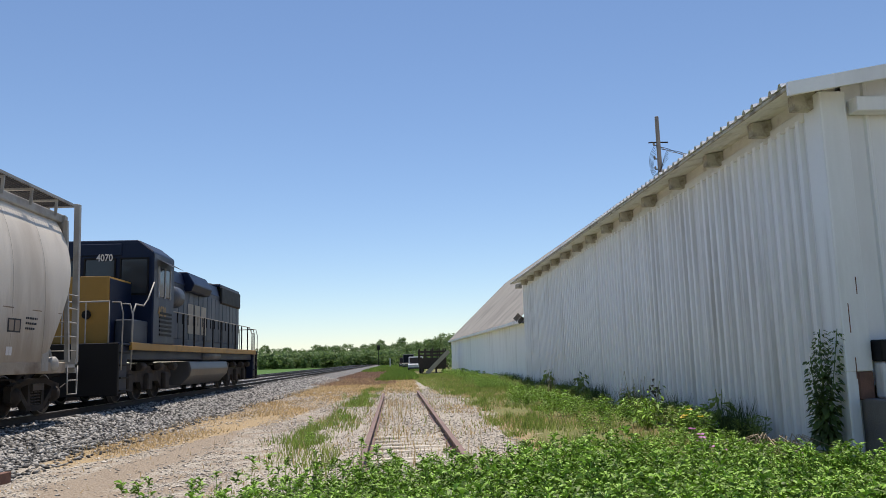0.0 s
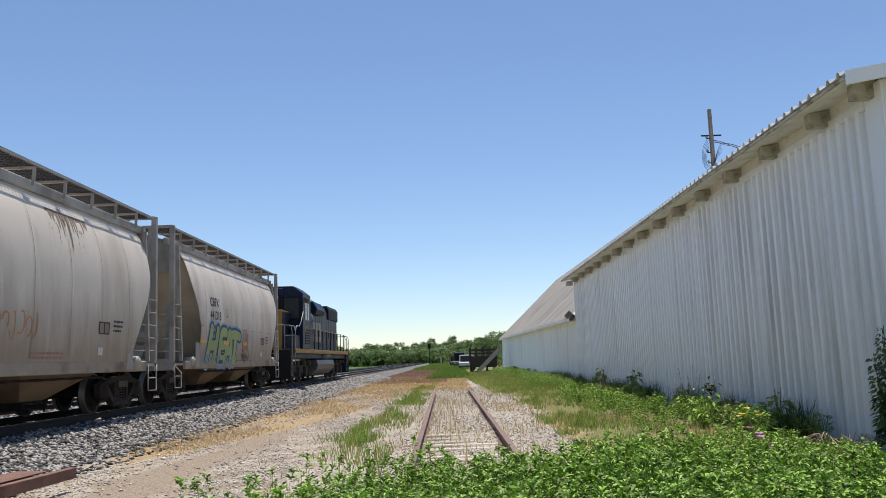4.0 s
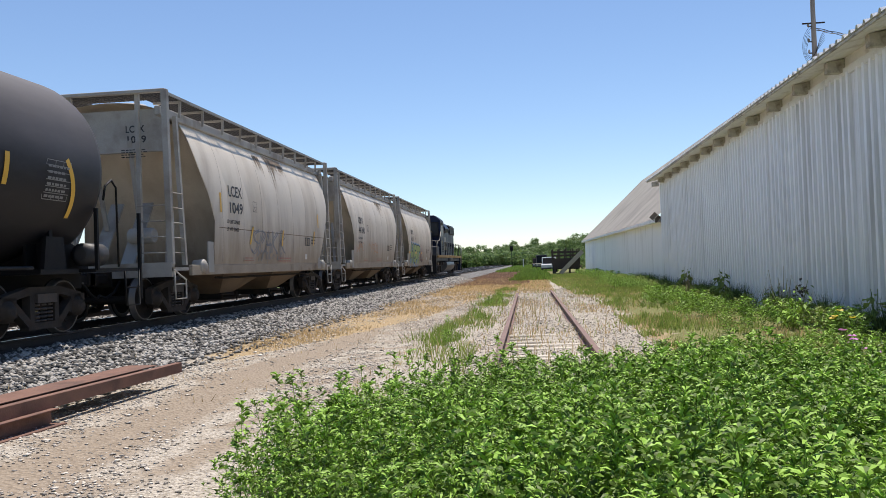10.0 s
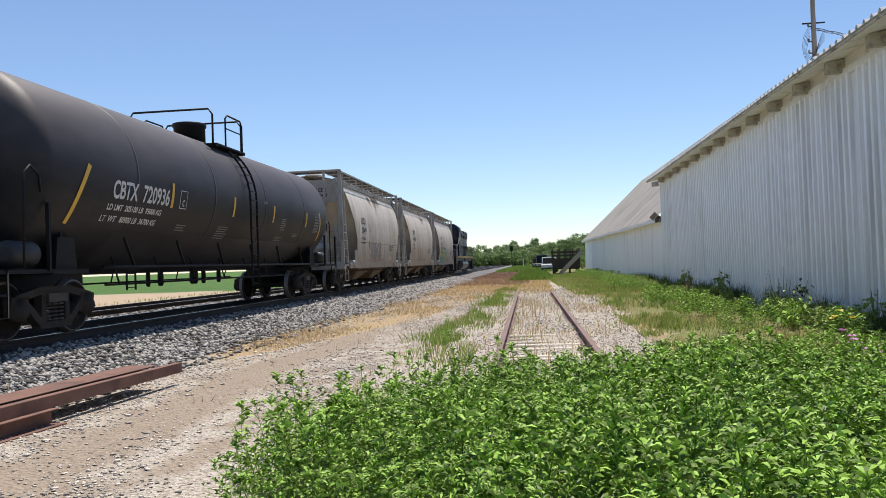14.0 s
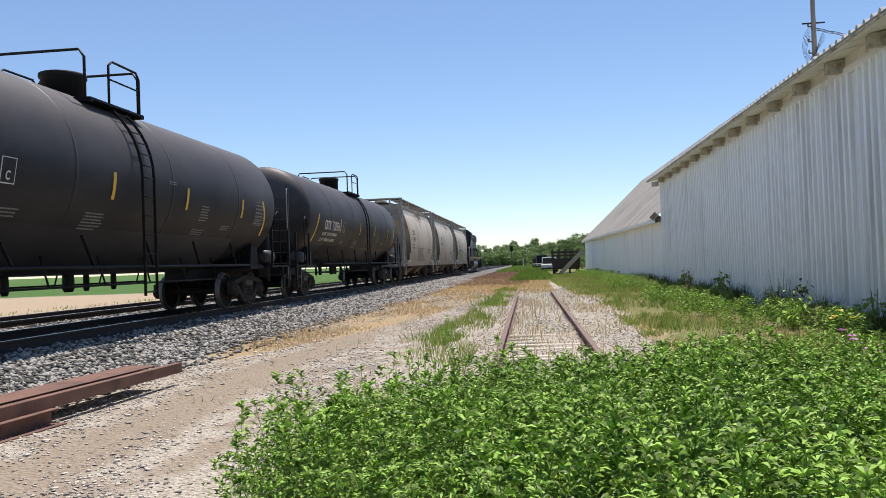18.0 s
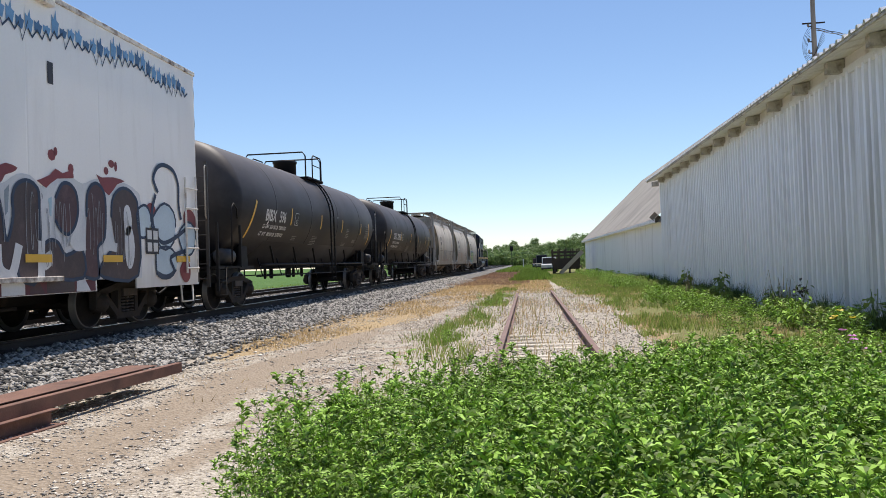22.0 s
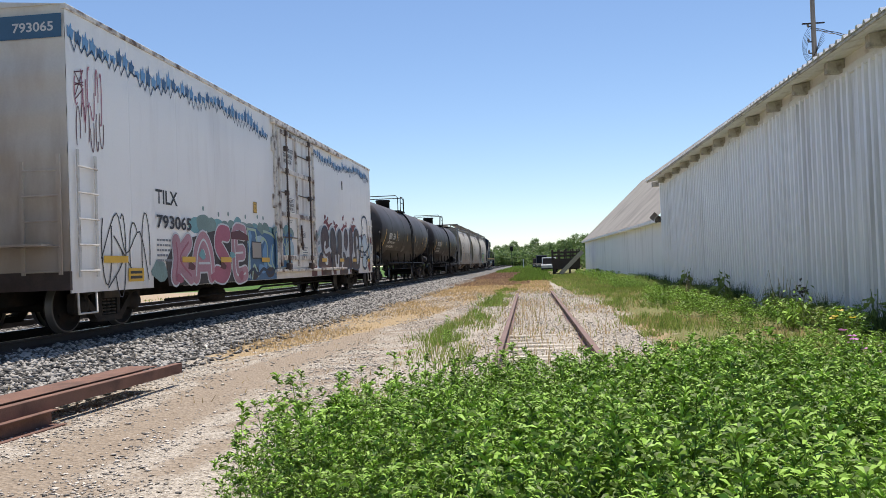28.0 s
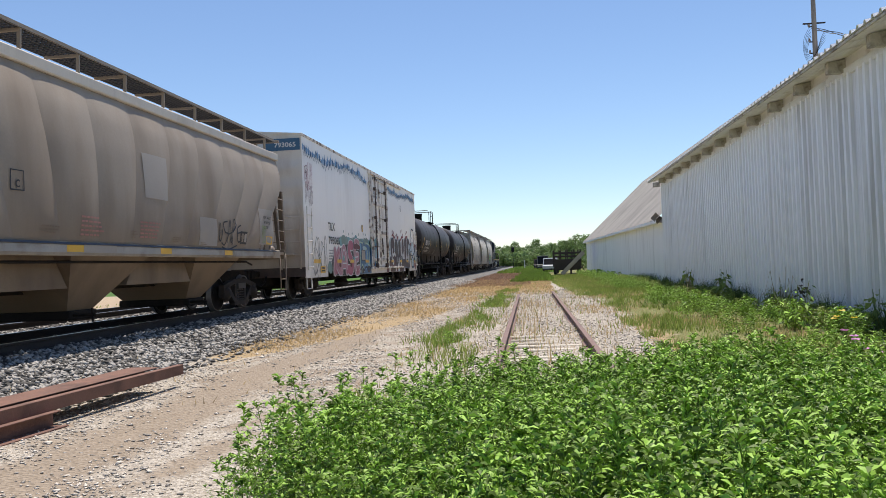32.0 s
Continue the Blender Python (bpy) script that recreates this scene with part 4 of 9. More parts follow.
def hopper(name, label, spec, decorate):
    """A curved-side covered hopper car. spec: half length of the end posts, skins, colours, bays."""
    car = thing(name, label, "freight car", "cars of the train")
    hl, paint, frame_paint = spec["half"], spec["paint"], spec["frame"]
    skin = skin_curve(spec["skin"])
    cut_r, cut_f = skin_curve(spec["cut_rear"]), skin_curve(spec["cut_front"])   # how far the side skin ends short of the end posts
    z0, z1 = spec["skin"][0][0], spec["skin"][-1][0]
    zs = np.linspace(z0, z1, 22)
    n = spec["panels"]
    for s in (-1, 1):
        for k in range(n):
            bm = bmnew()
            rows = []
            for z in zs:
                e0, e1 = -hl + cut_r(z), hl - cut_f(z)
                row = []
                for j in range(7):
                    u = k / n + j / 6 / n
                    bulge = spec["bulge"] * math.sin(math.pi * j / 6) ** 0.6 * min(1, (z - z0) / 0.4) * min(1, (z1 - z) / 0.5)
                    row.append((s * (skin(z) + bulge), e0 + (e1 - e0) * u, z))
                rows.append(row)
            sheet(bm, rows)
            part("side_panel", bm, paint, car)
        for k in range(1, n):
            cols = []
            y = -hl + 1.0 + (2 * hl - 1.6) * k / n
            for z in zs[1:-1]:
                if -hl + cut_r(z) + 0.02 < y < hl - cut_f(z) - 0.02:
                    x = skin(z) + spec["bulge"] + 0.003
                    cols.append([(s * x, y - 0.006, z), (s * (x + 0.002), y, z), (s * x, y + 0.006, z)])
            if spec["bulge"] < 0.03 and len(cols) > 2:
                part("panel_seam", sheet(bmnew(), cols), M_SEAM, car)
        bm = bmnew()
        xc = spec["skin"][-1][1] + 0.02
        box(bm, s * xc - 0.06, s * xc + 0.06, -hl + 0.1, hl - 0.1, z1 - 0.03, z1 + 0.17)
        part("top_chord", bevelled(bm, 0.02), spec.get("sunlit_chord_paint", frame_paint), car)
        bm = bmnew()
        box(bm, s * (spec["skin"][0][1]) - 0.07, s * spec["skin"][0][1] + 0.02, -hl + 0.75, hl - 0.75, z0 - 0.13, z0 + 0.1)
        part("side_sill", bevelled(bm, 0.015), M_SILL, car, "rust-brown side sill")
    # roof
    bm = bmnew()
    sheet(bm, [[(x, y, z1 + 0.10 + 0.2 * (1 - (x / 1.2) ** 2)) for x in np.linspace(-1.2, 1.2, 9)] for y in (-hl + 0.2, hl - 0.2)])
    part("roof", bm, paint, car)
    for y in np.linspace(-hl + 1.3, hl - 1.3, spec["hatches"]):
        bm = bmnew()
        lathe(bm, [(0, 0.36), (0.13, 0.36), (0.17, 0.3), (0.2, 0.05)], "z", (0, y, z1 + 0.30), 16)
        part("roof_hatch", bm, frame_paint, car)
    # running boards over the roof
    top = spec["top"]
    for s in (-1, 1):
        piece("running_board", shared(("running_board", hl), lambda: grating_bm(2 * hl - 0.3, 0.66), M_GRATE), car, pose(s * 1.02, 0, top))
        for y in np.linspace(-hl + 0.9, hl - 0.9, spec["stays"]):
            bm = bmnew()
            strut(bm, (s * 1.29, y, z1 + 0.05), (s * 1.31, y, top + 0.02), 0.055, 0.035, (0, 1, 0))
            strut(bm, (s * 0.7, y, top - 0.05), (s * 1.31, y, top - 0.05), 0.05, 0.05)
            part("board_stay", bm, frame_paint, car)
        bm = bmnew()
        strut(bm, (s * 1.34, -hl + .15, top + 0.0), (s * 1.34, hl - .15, top + 0.0), 0.035, 0.06)
        part("board_edge", bm, frame_paint, car)
    # hopper bays under the floor
    for y in spec["bays"]:
        bm = bmnew()
        hy, by = spec["bay_half"], 0.35
        w = spec["skin"][0][1] - 0.05
        lo = [(-0.75, y - by, 0.36), (0.75, y - by, 0.36), (0.75, y + by, 0.36), (-0.75, y + by, 0.36)]
        hi = [(-w, y - hy, z0), (w, y - hy, z0), (w, y + hy, z0), (-w, y + hy, z0)]
        a, b = [bm.verts.new(p) for p in lo], [bm.verts.new(p) for p in hi]
        for i in range(4):
            bm.faces.new((a[i], a[(i + 1) % 4], b[(i + 1) % 4], b[i]))
        bm.faces.new(a[::-1])
        bay = part("hopper_bay", bm, spec["bay_paint"], car)
        bm = bmnew()
        box(bm, -0.85, 0.85, y - 0.42, y + 0.42, 0.24, 0.40)
        part("outlet_gate", bevelled(bm, 0.02), M_TRUCK, bay)
        bm = bmnew()
        rod(bm, (0.8, y - 0.3, 0.32), (1.25, y - 0.3, 0.32), 0.03, 6)
        rod(bm, (1.2, y - 0.3, 0.20), (1.2, y - 0.3, 0.44), 0.02, 6)
        part("gate_crank", bm, M_TRUCK, bay)
    for a, b in zip(spec["bays"], spec["bays"][1:]):
        y0, y1 = a + spec["bay_half"], b - spec["bay_half"]
        if y1 - y0 > 0.6:
            part("floor_saddle", plate(bmnew(), [(y0 - 0.45, 0.80), (y1 + 0.45, 0.80), (y1 + 0.02, z0 - 0.02), (y0 - 0.02, z0 - 0.02)], -1.15, 1.15), spec["bay_paint"], car)
    # centre sill, end slopes, end frames
    bm = bmnew()
    box(bm, -0.2, 0.2, -hl - 0.1, hl + 0.1, 0.72, 1.02)
    part("centre_sill", bm, M_TRUCK, car)
    for e in (-1, 1):
        bm = bmnew()
        zt, zb = z1 - 0.05, z0 + 0.05
        cut = cut_r if e < 0 else cut_f
        rows = []
        for u in np.linspace(0, 1, 7):
            z = zt + (zb - zt) * u
            y = e * (hl - cut(z) - 0.02 - spec["slope"] * u)
            w = skin(z) - 0.01
            rows.append([(x, y if abs(x) < w else e * (hl - cut(z)), z) for x in (-w, -w * .999, 0, w * .999, w)])
        sheet(bm, rows)
        part("slope_sheet", bm, paint, car)
        bm = bmnew()
        box(bm, -1.28, 1.28, e * (hl - 0.35) - 0.04, e * (hl - 0.35) + 0.04, z1 - 0.75, z1 + 0.15)
        part("end_header", bm, frame_paint, car)
        bm = bmnew()
        y = e * (hl - 0.32)
        box(bm, -1.5, 1.5, y - 0.4, y + 0.36, z0 - 0.02, z0 + 0.05)
        box(bm, -1.5, 1.5, e * hl - 0.09, e * hl + 0.04, z0 - 0.14, z0 + 0.16)
        part("end_platform", bm, frame_paint, car)
        for s in (-1, 1):
            bm = bmnew()
            post_top, post_paint = spec.get("post_top", top + 0.03), spec.get("post_paint", frame_paint)
            strut(bm, (s * 1.45, e * hl, z0 + 0.1), (s * 1.40, e * hl, post_top), 0.13, 0.11, (0, 1, 0))
            part("end_post", bevelled(bm, 0.01), post_paint, car)
            bm = bmnew()
            strut(bm, (s * 1.50, e * (hl - 0.52), z0 + 0.1), (s * 1.36, e * (hl - 0.52), min(z1, post_top)), 0.09, 0.08, (0, 1, 0))
            part("ladder_post", bm, post_paint, car)
            bm = bmnew()
            strut(bm, (s * 0.75, e * (hl - 0.1), z0 + 0.1), (s * 0.75, e * (hl - 0.1), top + 0.02), 0.08, 0.08, (0, 1, 0))
            part("inner_post", bm, frame_paint, car)
            bm = bmnew()
            strut(bm, (s * 1.15, e * (hl - 0.45), z0 + 0.05), (s * 0.9, e * (hl - 1.1), z0 + 1.7), 0.1, 0.06)
            strut(bm, (s * 0.35, e * (hl - 0.2), z0 + 0.05), (s * 0.35, e * (hl - 1.2), z0 + 1.5), 0.3, 0.05)
            part("end_brace", bm, frame_paint, car)
            ladder(car, s * 1.47, e * (hl - 0.26), z0 + 0.2, z0 + 1.75, 0.5, 5, "y", frame_paint)
            ladder(car, s * 1.1, e * (hl + 0.03), z0 + 0.2, z0 + 1.5, 0.66, 4, "x", frame_paint)
            bm = bmnew()
            yy = e * (hl - 0.26)
            pipe(bm, [(s * 1.5, yy - 0.24, z0 + 0.02), (s * 1.52, yy - 0.24, 0.42), (s * 1.52, yy + 0.24, 0.42), (s * 1.52, yy + 0.24, 0.8), (s * 1.5, yy + 0.3 * e, z0 + 0.02)], 0.02, 5)
            pipe(bm, [(s * 1.52, yy - 0.24, 0.72), (s * 1.52, yy + 0.24, 0.72)], 0.016, 5)
            part("stirrup_step", bm, frame_paint, car)
            bm = bmnew()
            lathe(bm, [(-0.12, 0.15), (0.1, 0.16), (0.14, 0.12), (0.16, 0.05)], "x", (s * 1.47, e * (hl - 1.3), z0 + 0.06), 14)
            part("jacking_pad", bm, frame_paint, car)
            bm = bmnew()
            box(bm, s * 1.55 - 0.02, s * 1.55 + 0.02, e * (hl - 1.72) - 0.15, e * (hl - 1.72) + 0.15, z0 - 0.08, z0 + 0.62)
            part("bolster_web", bevelled(bm, 0.008), frame_paint, car)
        part("top_rail", bevelled(box(bmnew(), -1.42, 1.42, e * hl - 0.05, e * hl + 0.05, top - 0.03, top + 0.045), 0.01), frame_paint, car)
        g = part("crossover_board", bars_across(-0.72, 0.72, e * (hl - 0.38), 0.52, top), M_GRATE, car)
        bm = bmnew()
        for x in (-1.25, -0.4, 0.45, 1.25):
            strut(bm, (x, e * (hl - 0.30), z1 - 0.5), (x * 0.9, e * (hl - 0.75), z0 + 0.9), 0.09, 0.05)
        part("end_gusset", bm, frame_paint, car)
        bm = bmnew()
        lathe(bm, [(-0.28, 0.14), (-0.25, 0.17), (0.25, 0.17), (0.28, 0.14)], "x", (0.55, e * (hl - 0.55), z0 + 0.75), 14)
        part("air_reservoir", bm, frame_paint, car)
        coupler(car, e * hl, e)
        truck(car, e * spec["truck"], 0.44)
    bm = bmnew()
    pipe(bm, [(1.35, -hl + 2.4, z0 - 0.2), (1.38, -hl + 2.8, z0 - 0.22), (1.38, hl - 2.8, z0 - 0.22), (1.3, hl - 2.2, z0 - 0.3)], 0.025, 6)
    part("brake_pipe", bm, M_TRUCK, car)
    decorate(car, skin, hl)
    return car


M_BAY = mat("stained_bay_paint", (0.215, 0.155, 0.10), 0.7, 0, 0.2, 0.8, 30, 0.05, (0.12, 0.08, 0.05), 0.55, 0.9, streak=2)
SMALL = dict(half=6.12, paint=M_CREAM, frame=M_GREY, bay_paint=M_BAY, panels=8, bulge=0.012, hatches=4, stays=10, top=4.72, truck=5.15,
             skin=((1.02, 1.54), (1.4, 1.575), (1.9, 1.60), (2.4, 1.60), (2.9, 1.585), (3.3, 1.535), (3.75, 1.42), (4.05, 1.29), (4.28, 1.15)),
             cut_rear=((1.02, 1.95), (1.5, 1.86), (2.2, 1.93), (2.7, 1.62), (3.2, 1.24), (3.7, 1.10), (4.28, 1.05)),
             cut_front=((1.02, 1.75), (1.5, 1.5), (2.2, 1.05), (2.7, 0.75), (3.2, 0.6), (3.7, 0.55), (4.28, 0.55)), bays=(-1.75, 1.75), bay_half=1.7, slope=1.2)
M_POSTDARK = mat("brown_ladder_post", (0.15, 0.115, 0.085), 0.75, 0, 0.25, 3, 30, 0.1)
# big hopper's top chord gets cream in place of tan, painting sun on it
BIG = dict(half=9.95, paint=M_TAN, frame=M_TAN, bay_paint=M_BAY, panels=14, bulge=0.05, hatches=6, stays=13, top=4.78, truck=7.5,
           skin=((1.45, 1.585), (1.8, 1.60), (2.2, 1.61), (2.7, 1.60), (3.2, 1.57), (3.7, 1.49), (4.05, 1.40), (4.22, 1.34)),
           cut_rear=((1.45, 2.5), (1.9, 2.0), (2.4, 1.45), (2.9, 0.85), (3.3, 0.42), (3.6, 0.22), (4.22, 0.15)),
           cut_front=((1.45, 2.5), (1.9, 2.0), (2.4, 1.45), (2.9, 0.85), (3.3, 0.42), (3.6, 0.22), (4.22, 0.15)), bays=(-3.9, 0.69, 5.28), bay_half=1.38, slope=2.2, post_top=3.3, post_paint=M_POSTDARK, sunlit_chord_paint=M_CREAM)


M_GRATE = mat("grating_steel", (0.07, 0.066, 0.062), 0.75, 0, 0.3, 2, 40, 0.1)
M_STAIN = mat("brown_spill", (0.23, 0.17, 0.12), 0.8, 0, 0.3, 2.0, 30, 0.05)
M_FADED = mat("faded_red_stencil", (0.42, 0.20, 0.17), 0.7, 0, 0.2, 3, 30, 0.02)


def drips(seed, w, h, n):
    """Spill stains: ragged streaks hanging from a line."""
    r = random.Random(seed)
    out = []
    for i in range(n):
        a = w * (i + r.random()) / n
        k, d = r.uniform(0.35, 0.8) * w / n, h * r.choice((0.3, 0.4, 0.5, 0.55, 0.7, 1.0)) * r.uniform(0.85, 1.0)
        out.append([(a - k, 0), (a + k, 0.0), (a + k * 0.8, -d * 0.5), (a + k * 0.2, -d), (a - k * 0.3, -d * 0.85), (a - k * 0.7, -d * 0.4)])
    return out


def scrawl(seed, w, h, n, turns=3):
    """Loose handwriting-like loops without letters."""
    r = random.Random(seed)
    lines = []
    for i in range(n):
        cx, cy = w * (i + 0.5) / n, h * r.uniform(0.35, 0.65)
        rx, ry = w / n * r.uniform(0.35, 0.7), h * r.uniform(0.3, 0.6)
        ph, k = r.uniform(0, 6), r.uniform(0.6, 1.0)
        lines.append([(cx + rx * math.cos(ph + 4.4 * k * j / 11) * (1 - 0.04 * j), cy + ry * math.sin(ph + 4.9 * k * j / 11)) for j in range(12)])
    return lines


def common_marks(car, skin, mark, number, dy=0.0):
    on_side(letters(mark, 0.27, 0.86), car, "car_mark", M_INK, -3.40 + dy, 2.76, skin, 0.016)
    on_side(letters(number, 0.27, 0.82 if len(number) < 5 else 1.1), car, "car_number", M_INK, -3.42 + dy, 2.36, skin, 0.016)
    on_side(strokes([[(0, 0), (0.24, 0), (0.24, 0.26), (0, 0.26), (0, 0)]], 0.016), car, "plate_box", M_INK, -1.78 + dy, 2.48, skin, 0.016)
    on_side(letters("C", 0.1), car, "plate_letter", M_INK, -1.70 + dy, 2.52, skin, 0.016)
    on_side(patches([rect(0, 0, 0.5, 0.26)]), car, "hazard_panel", M_INK, 2.72 + dy, 1.68, skin, 0.014)
    on_side(patches([rect(0.04, 0.03, 0.18, 0.2), rect(0.27, 0.03, 0.18, 0.2)]), car, "hazard_panel_face", M_TAN, 2.72 + dy, 1.68, skin, 0.018)
    on_side(letters("LD LMT 229600", 0.09, 0.8), car, "weight_stencil", M_INK, -3.55 + dy, 2.10, skin, 0.016)
    on_side(letters("LT WT  56400", 0.09, 0.74), car, "weight_stencil", M_INK, -3.57 + dy, 1.92, skin, 0.016)
    on_side(patches(bars(0, 0, 0.5, 0.3, 3, 3, 7)), car, "small_print", M_INK, 3.4 + dy, 1.75, skin, 0.016)
    on_side(patches(bars(0, 0, 0.7, 0.12, 2, 4, 9)), car, "small_print", M_FADED, -2.4 + dy, 1.2, skin, 0.016)
    on_side(patches(bars(0, 0, 1.1, 0.16, 2, 5, 11)), car, "small_print", M_FADED, 0.2 + dy, 1.18, skin, 0.016)
    on_side(patches([rect(0, 0, 0.22, 0.16)]), car, "white_label", M_WHITE, 2.75 + dy, 1.25, skin, 0.016)
    # mark on the end header
    for text, z, h in ((mark, 3.95, 0.15), (number, 3.73, 0.15)):
        me = letters(text, h, 0.42 if len(text) < 5 else 0.55)
        for v in me.vertices:
            v.co = Vector((v.co.x + 0.36, -6.12 + 0.35 - 0.046, v.co.y + z))
        me.materials.append(M_INK)
        o = new("end_mark", me)
        o.parent = car
    me = patches(bars(0.26, 3.42, 0.62, 0.2, 4, 4, 5))
    for v in me.vertices:
        v.co = Vector((v.co.x, -6.12 + 0.35 - 0.046, v.co.y))
    me.materials.append(M_INK)
    o = new("small_print", me)
    o.parent = car


def marks_front(car, skin, hl):
    """Green block graffiti with a blue halo low on the side."""
    common_marks(car, skin, "CBFX", "441318")
    word = [[[(0.35, 0.0), (0.55, 0.6), (0.75, 1.2)], [(1.05, 0.05), (1.2, 0.6), (1.35, 1.15)], [(0.55, 0.55), (1.2, 0.6)]],
            [[(2.2, 1.1), (1.75, 1.05), (1.6, 0.5), (1.55, 0.02)], [(1.65, 0.58), (2.1, 0.62)], [(1.55, 0.05), (2.0, 0.05)]],
            [[(2.2, 0.0), (2.4, 0.65), (2.62, 1.1), (2.8, 0.65), (2.85, 0.0)], [(2.4, 0.4), (2.8, 0.4)]],
            [[(2.8, 1.02), (3.3, 1.05), (3.8, 0.98)], [(3.3, 1.0), (3.25, 0.5), (3.15, 0.02)]]]
    word = [[[(x, 0.82 * y) for x, y in line] for line in shape] for shape in word]
    fat_shapes(car, skin, -4.0, 1.1, word, (("graffiti_halo", 0.56, G_SKY), ("graffiti_shadow", 0.44, G_NAVY), ("graffiti_fill", 0.30, G_GREEN)), 0.012)
    for k in range(6):
        a = -3.8 + 0.62 * k
        on_side(strokes([curve_through([(0.1, 0.25), (0.12, 0.12), (0.0, 0.0)])], 0.12), car, "graffiti_drip", (G_SKY, G_GREEN)[k % 2], a, 1.03, skin, 0.022)
        on_side(strokes([curve_through([(0.2, 0.25), (0.2, 0.12), (0.1, 0.0)])], 0.035), car, "graffiti_outline", G_NAVY, a, 1.03, skin, 0.024)
    for y in (-4.35, -2.05, 0.2):
        on_side(patches([rect(0, 0, 0.55, 0.12)]), car, "reflective_stripe", M_YELLOW, y, 1.62, skin, 0.03)
    on_side(strokes(scrawl(8, 0.8, 1.0, 4), 0.045), car, "graffiti_scrawl", G_PINK, 0.1, 1.35, skin, 0.024)
    on_side(strokes(scrawl(9, 0.9, 0.4, 5), 0.035), car, "graffiti_scrawl", G_NAVY, 0.1, 1.08, skin, 0.025)
    on_side(strokes([[(-4.2, 0), (5.0, 0)]], 0.02), car, "weld_seam", M_STAIN, 0, 2.14, skin, 0.008)


def marks_middle(car, skin, hl):
    common_marks(car, skin, "CBFX", "441340")
    on_side(strokes(scrawl(21, 1.3, 0.42, 6), 0.03), car, "graffiti_scrawl", G_ORANGE, -3.85, 1.62, skin, 0.014)
    on_side(strokes(scrawl(22, 1.9, 0.42, 8), 0.03), car, "graffiti_scrawl", G_ORANGE, -1.5, 1.55, skin, 0.014)
    on_side(patches(drips(5, 1.6, 0.8, 20)), car, "spill_stain", M_STAIN, 0.9, 4.0, skin, 0.012)


def marks_rear(car, skin, hl):
    common_marks(car, skin, "LCEX", "1049")
    on_side(patches(drips(6, 0.5, 0.75, 8)), car, "spill_stain", M_STAIN, -0.95, 4.1, skin, 0.016)
    on_side(patches(drips(7, 1.5, 1.05, 30)), car, "spill_stain", M_STAIN, 0.0, 4.2, skin, 0.012)
    on_side(patches(drips(8, 1.3, 0.5, 16)), car, "spill_stain", M_STAIN, 0.1, 4.2, skin, 0.015)
    tags = ([(0.45, 0.6), (0.05, 0.5), (0.15, 0.3), (0.4, 0.25), (0.1, 0.0), (-0.1, 0.1)], [(0.45, 0.0), (0.6, 0.55), (0.85, 0.5), (0.6, 0.28)], [(0.95, 0.0), (1.15, 0.6), (1.3, 0.0)],
            [(1.0, 0.22), (1.4, 0.25)], [(1.5, 0.62), (1.45, 0.02)], [(1.9, 0.6), (1.5, 0.3), (1.95, 0.0)], [(2.1, 0.0), (2.2, 0.62), (2.5, 0.5), (2.2, 0.3), (2.6, 0.0)])
    for q in tags:
        for k in (0, 1):
            on_side(strokes([curve_through([(x + 0.09 * k + 0.1 * y, y - 0.03 * k) for x, y in q])], 0.035), car, "graffiti_scrawl", G_GREY, -1.9, 1.42, skin, 0.014 + 0.001 * k)
    on_side(strokes(scrawl(32, 2.2, 0.3, 9), 0.03), car, "graffiti_scrawl", G_GREY, -1.6, 1.16, skin, 0.014)
    for y, z, lean in ((-3.95, 2.34, 0.0), (-2.1, 1.62, 0.2), (0.4, 1.62, 0.12), (3.55, 1.7, 0.15), (4.15, 2.3, 0.0)):
        on_side(patches([rect(0, 0, 0.1, 0.46, lean)]), car, "reflective_stripe", M_YELLOW, y, z, skin, 0.024)
    on_side(strokes([[(-4.0, 0), (4.9, 0)]], 0.02), car, "weld_seam", M_STAIN, 0, 1.98, skin, 0.012)


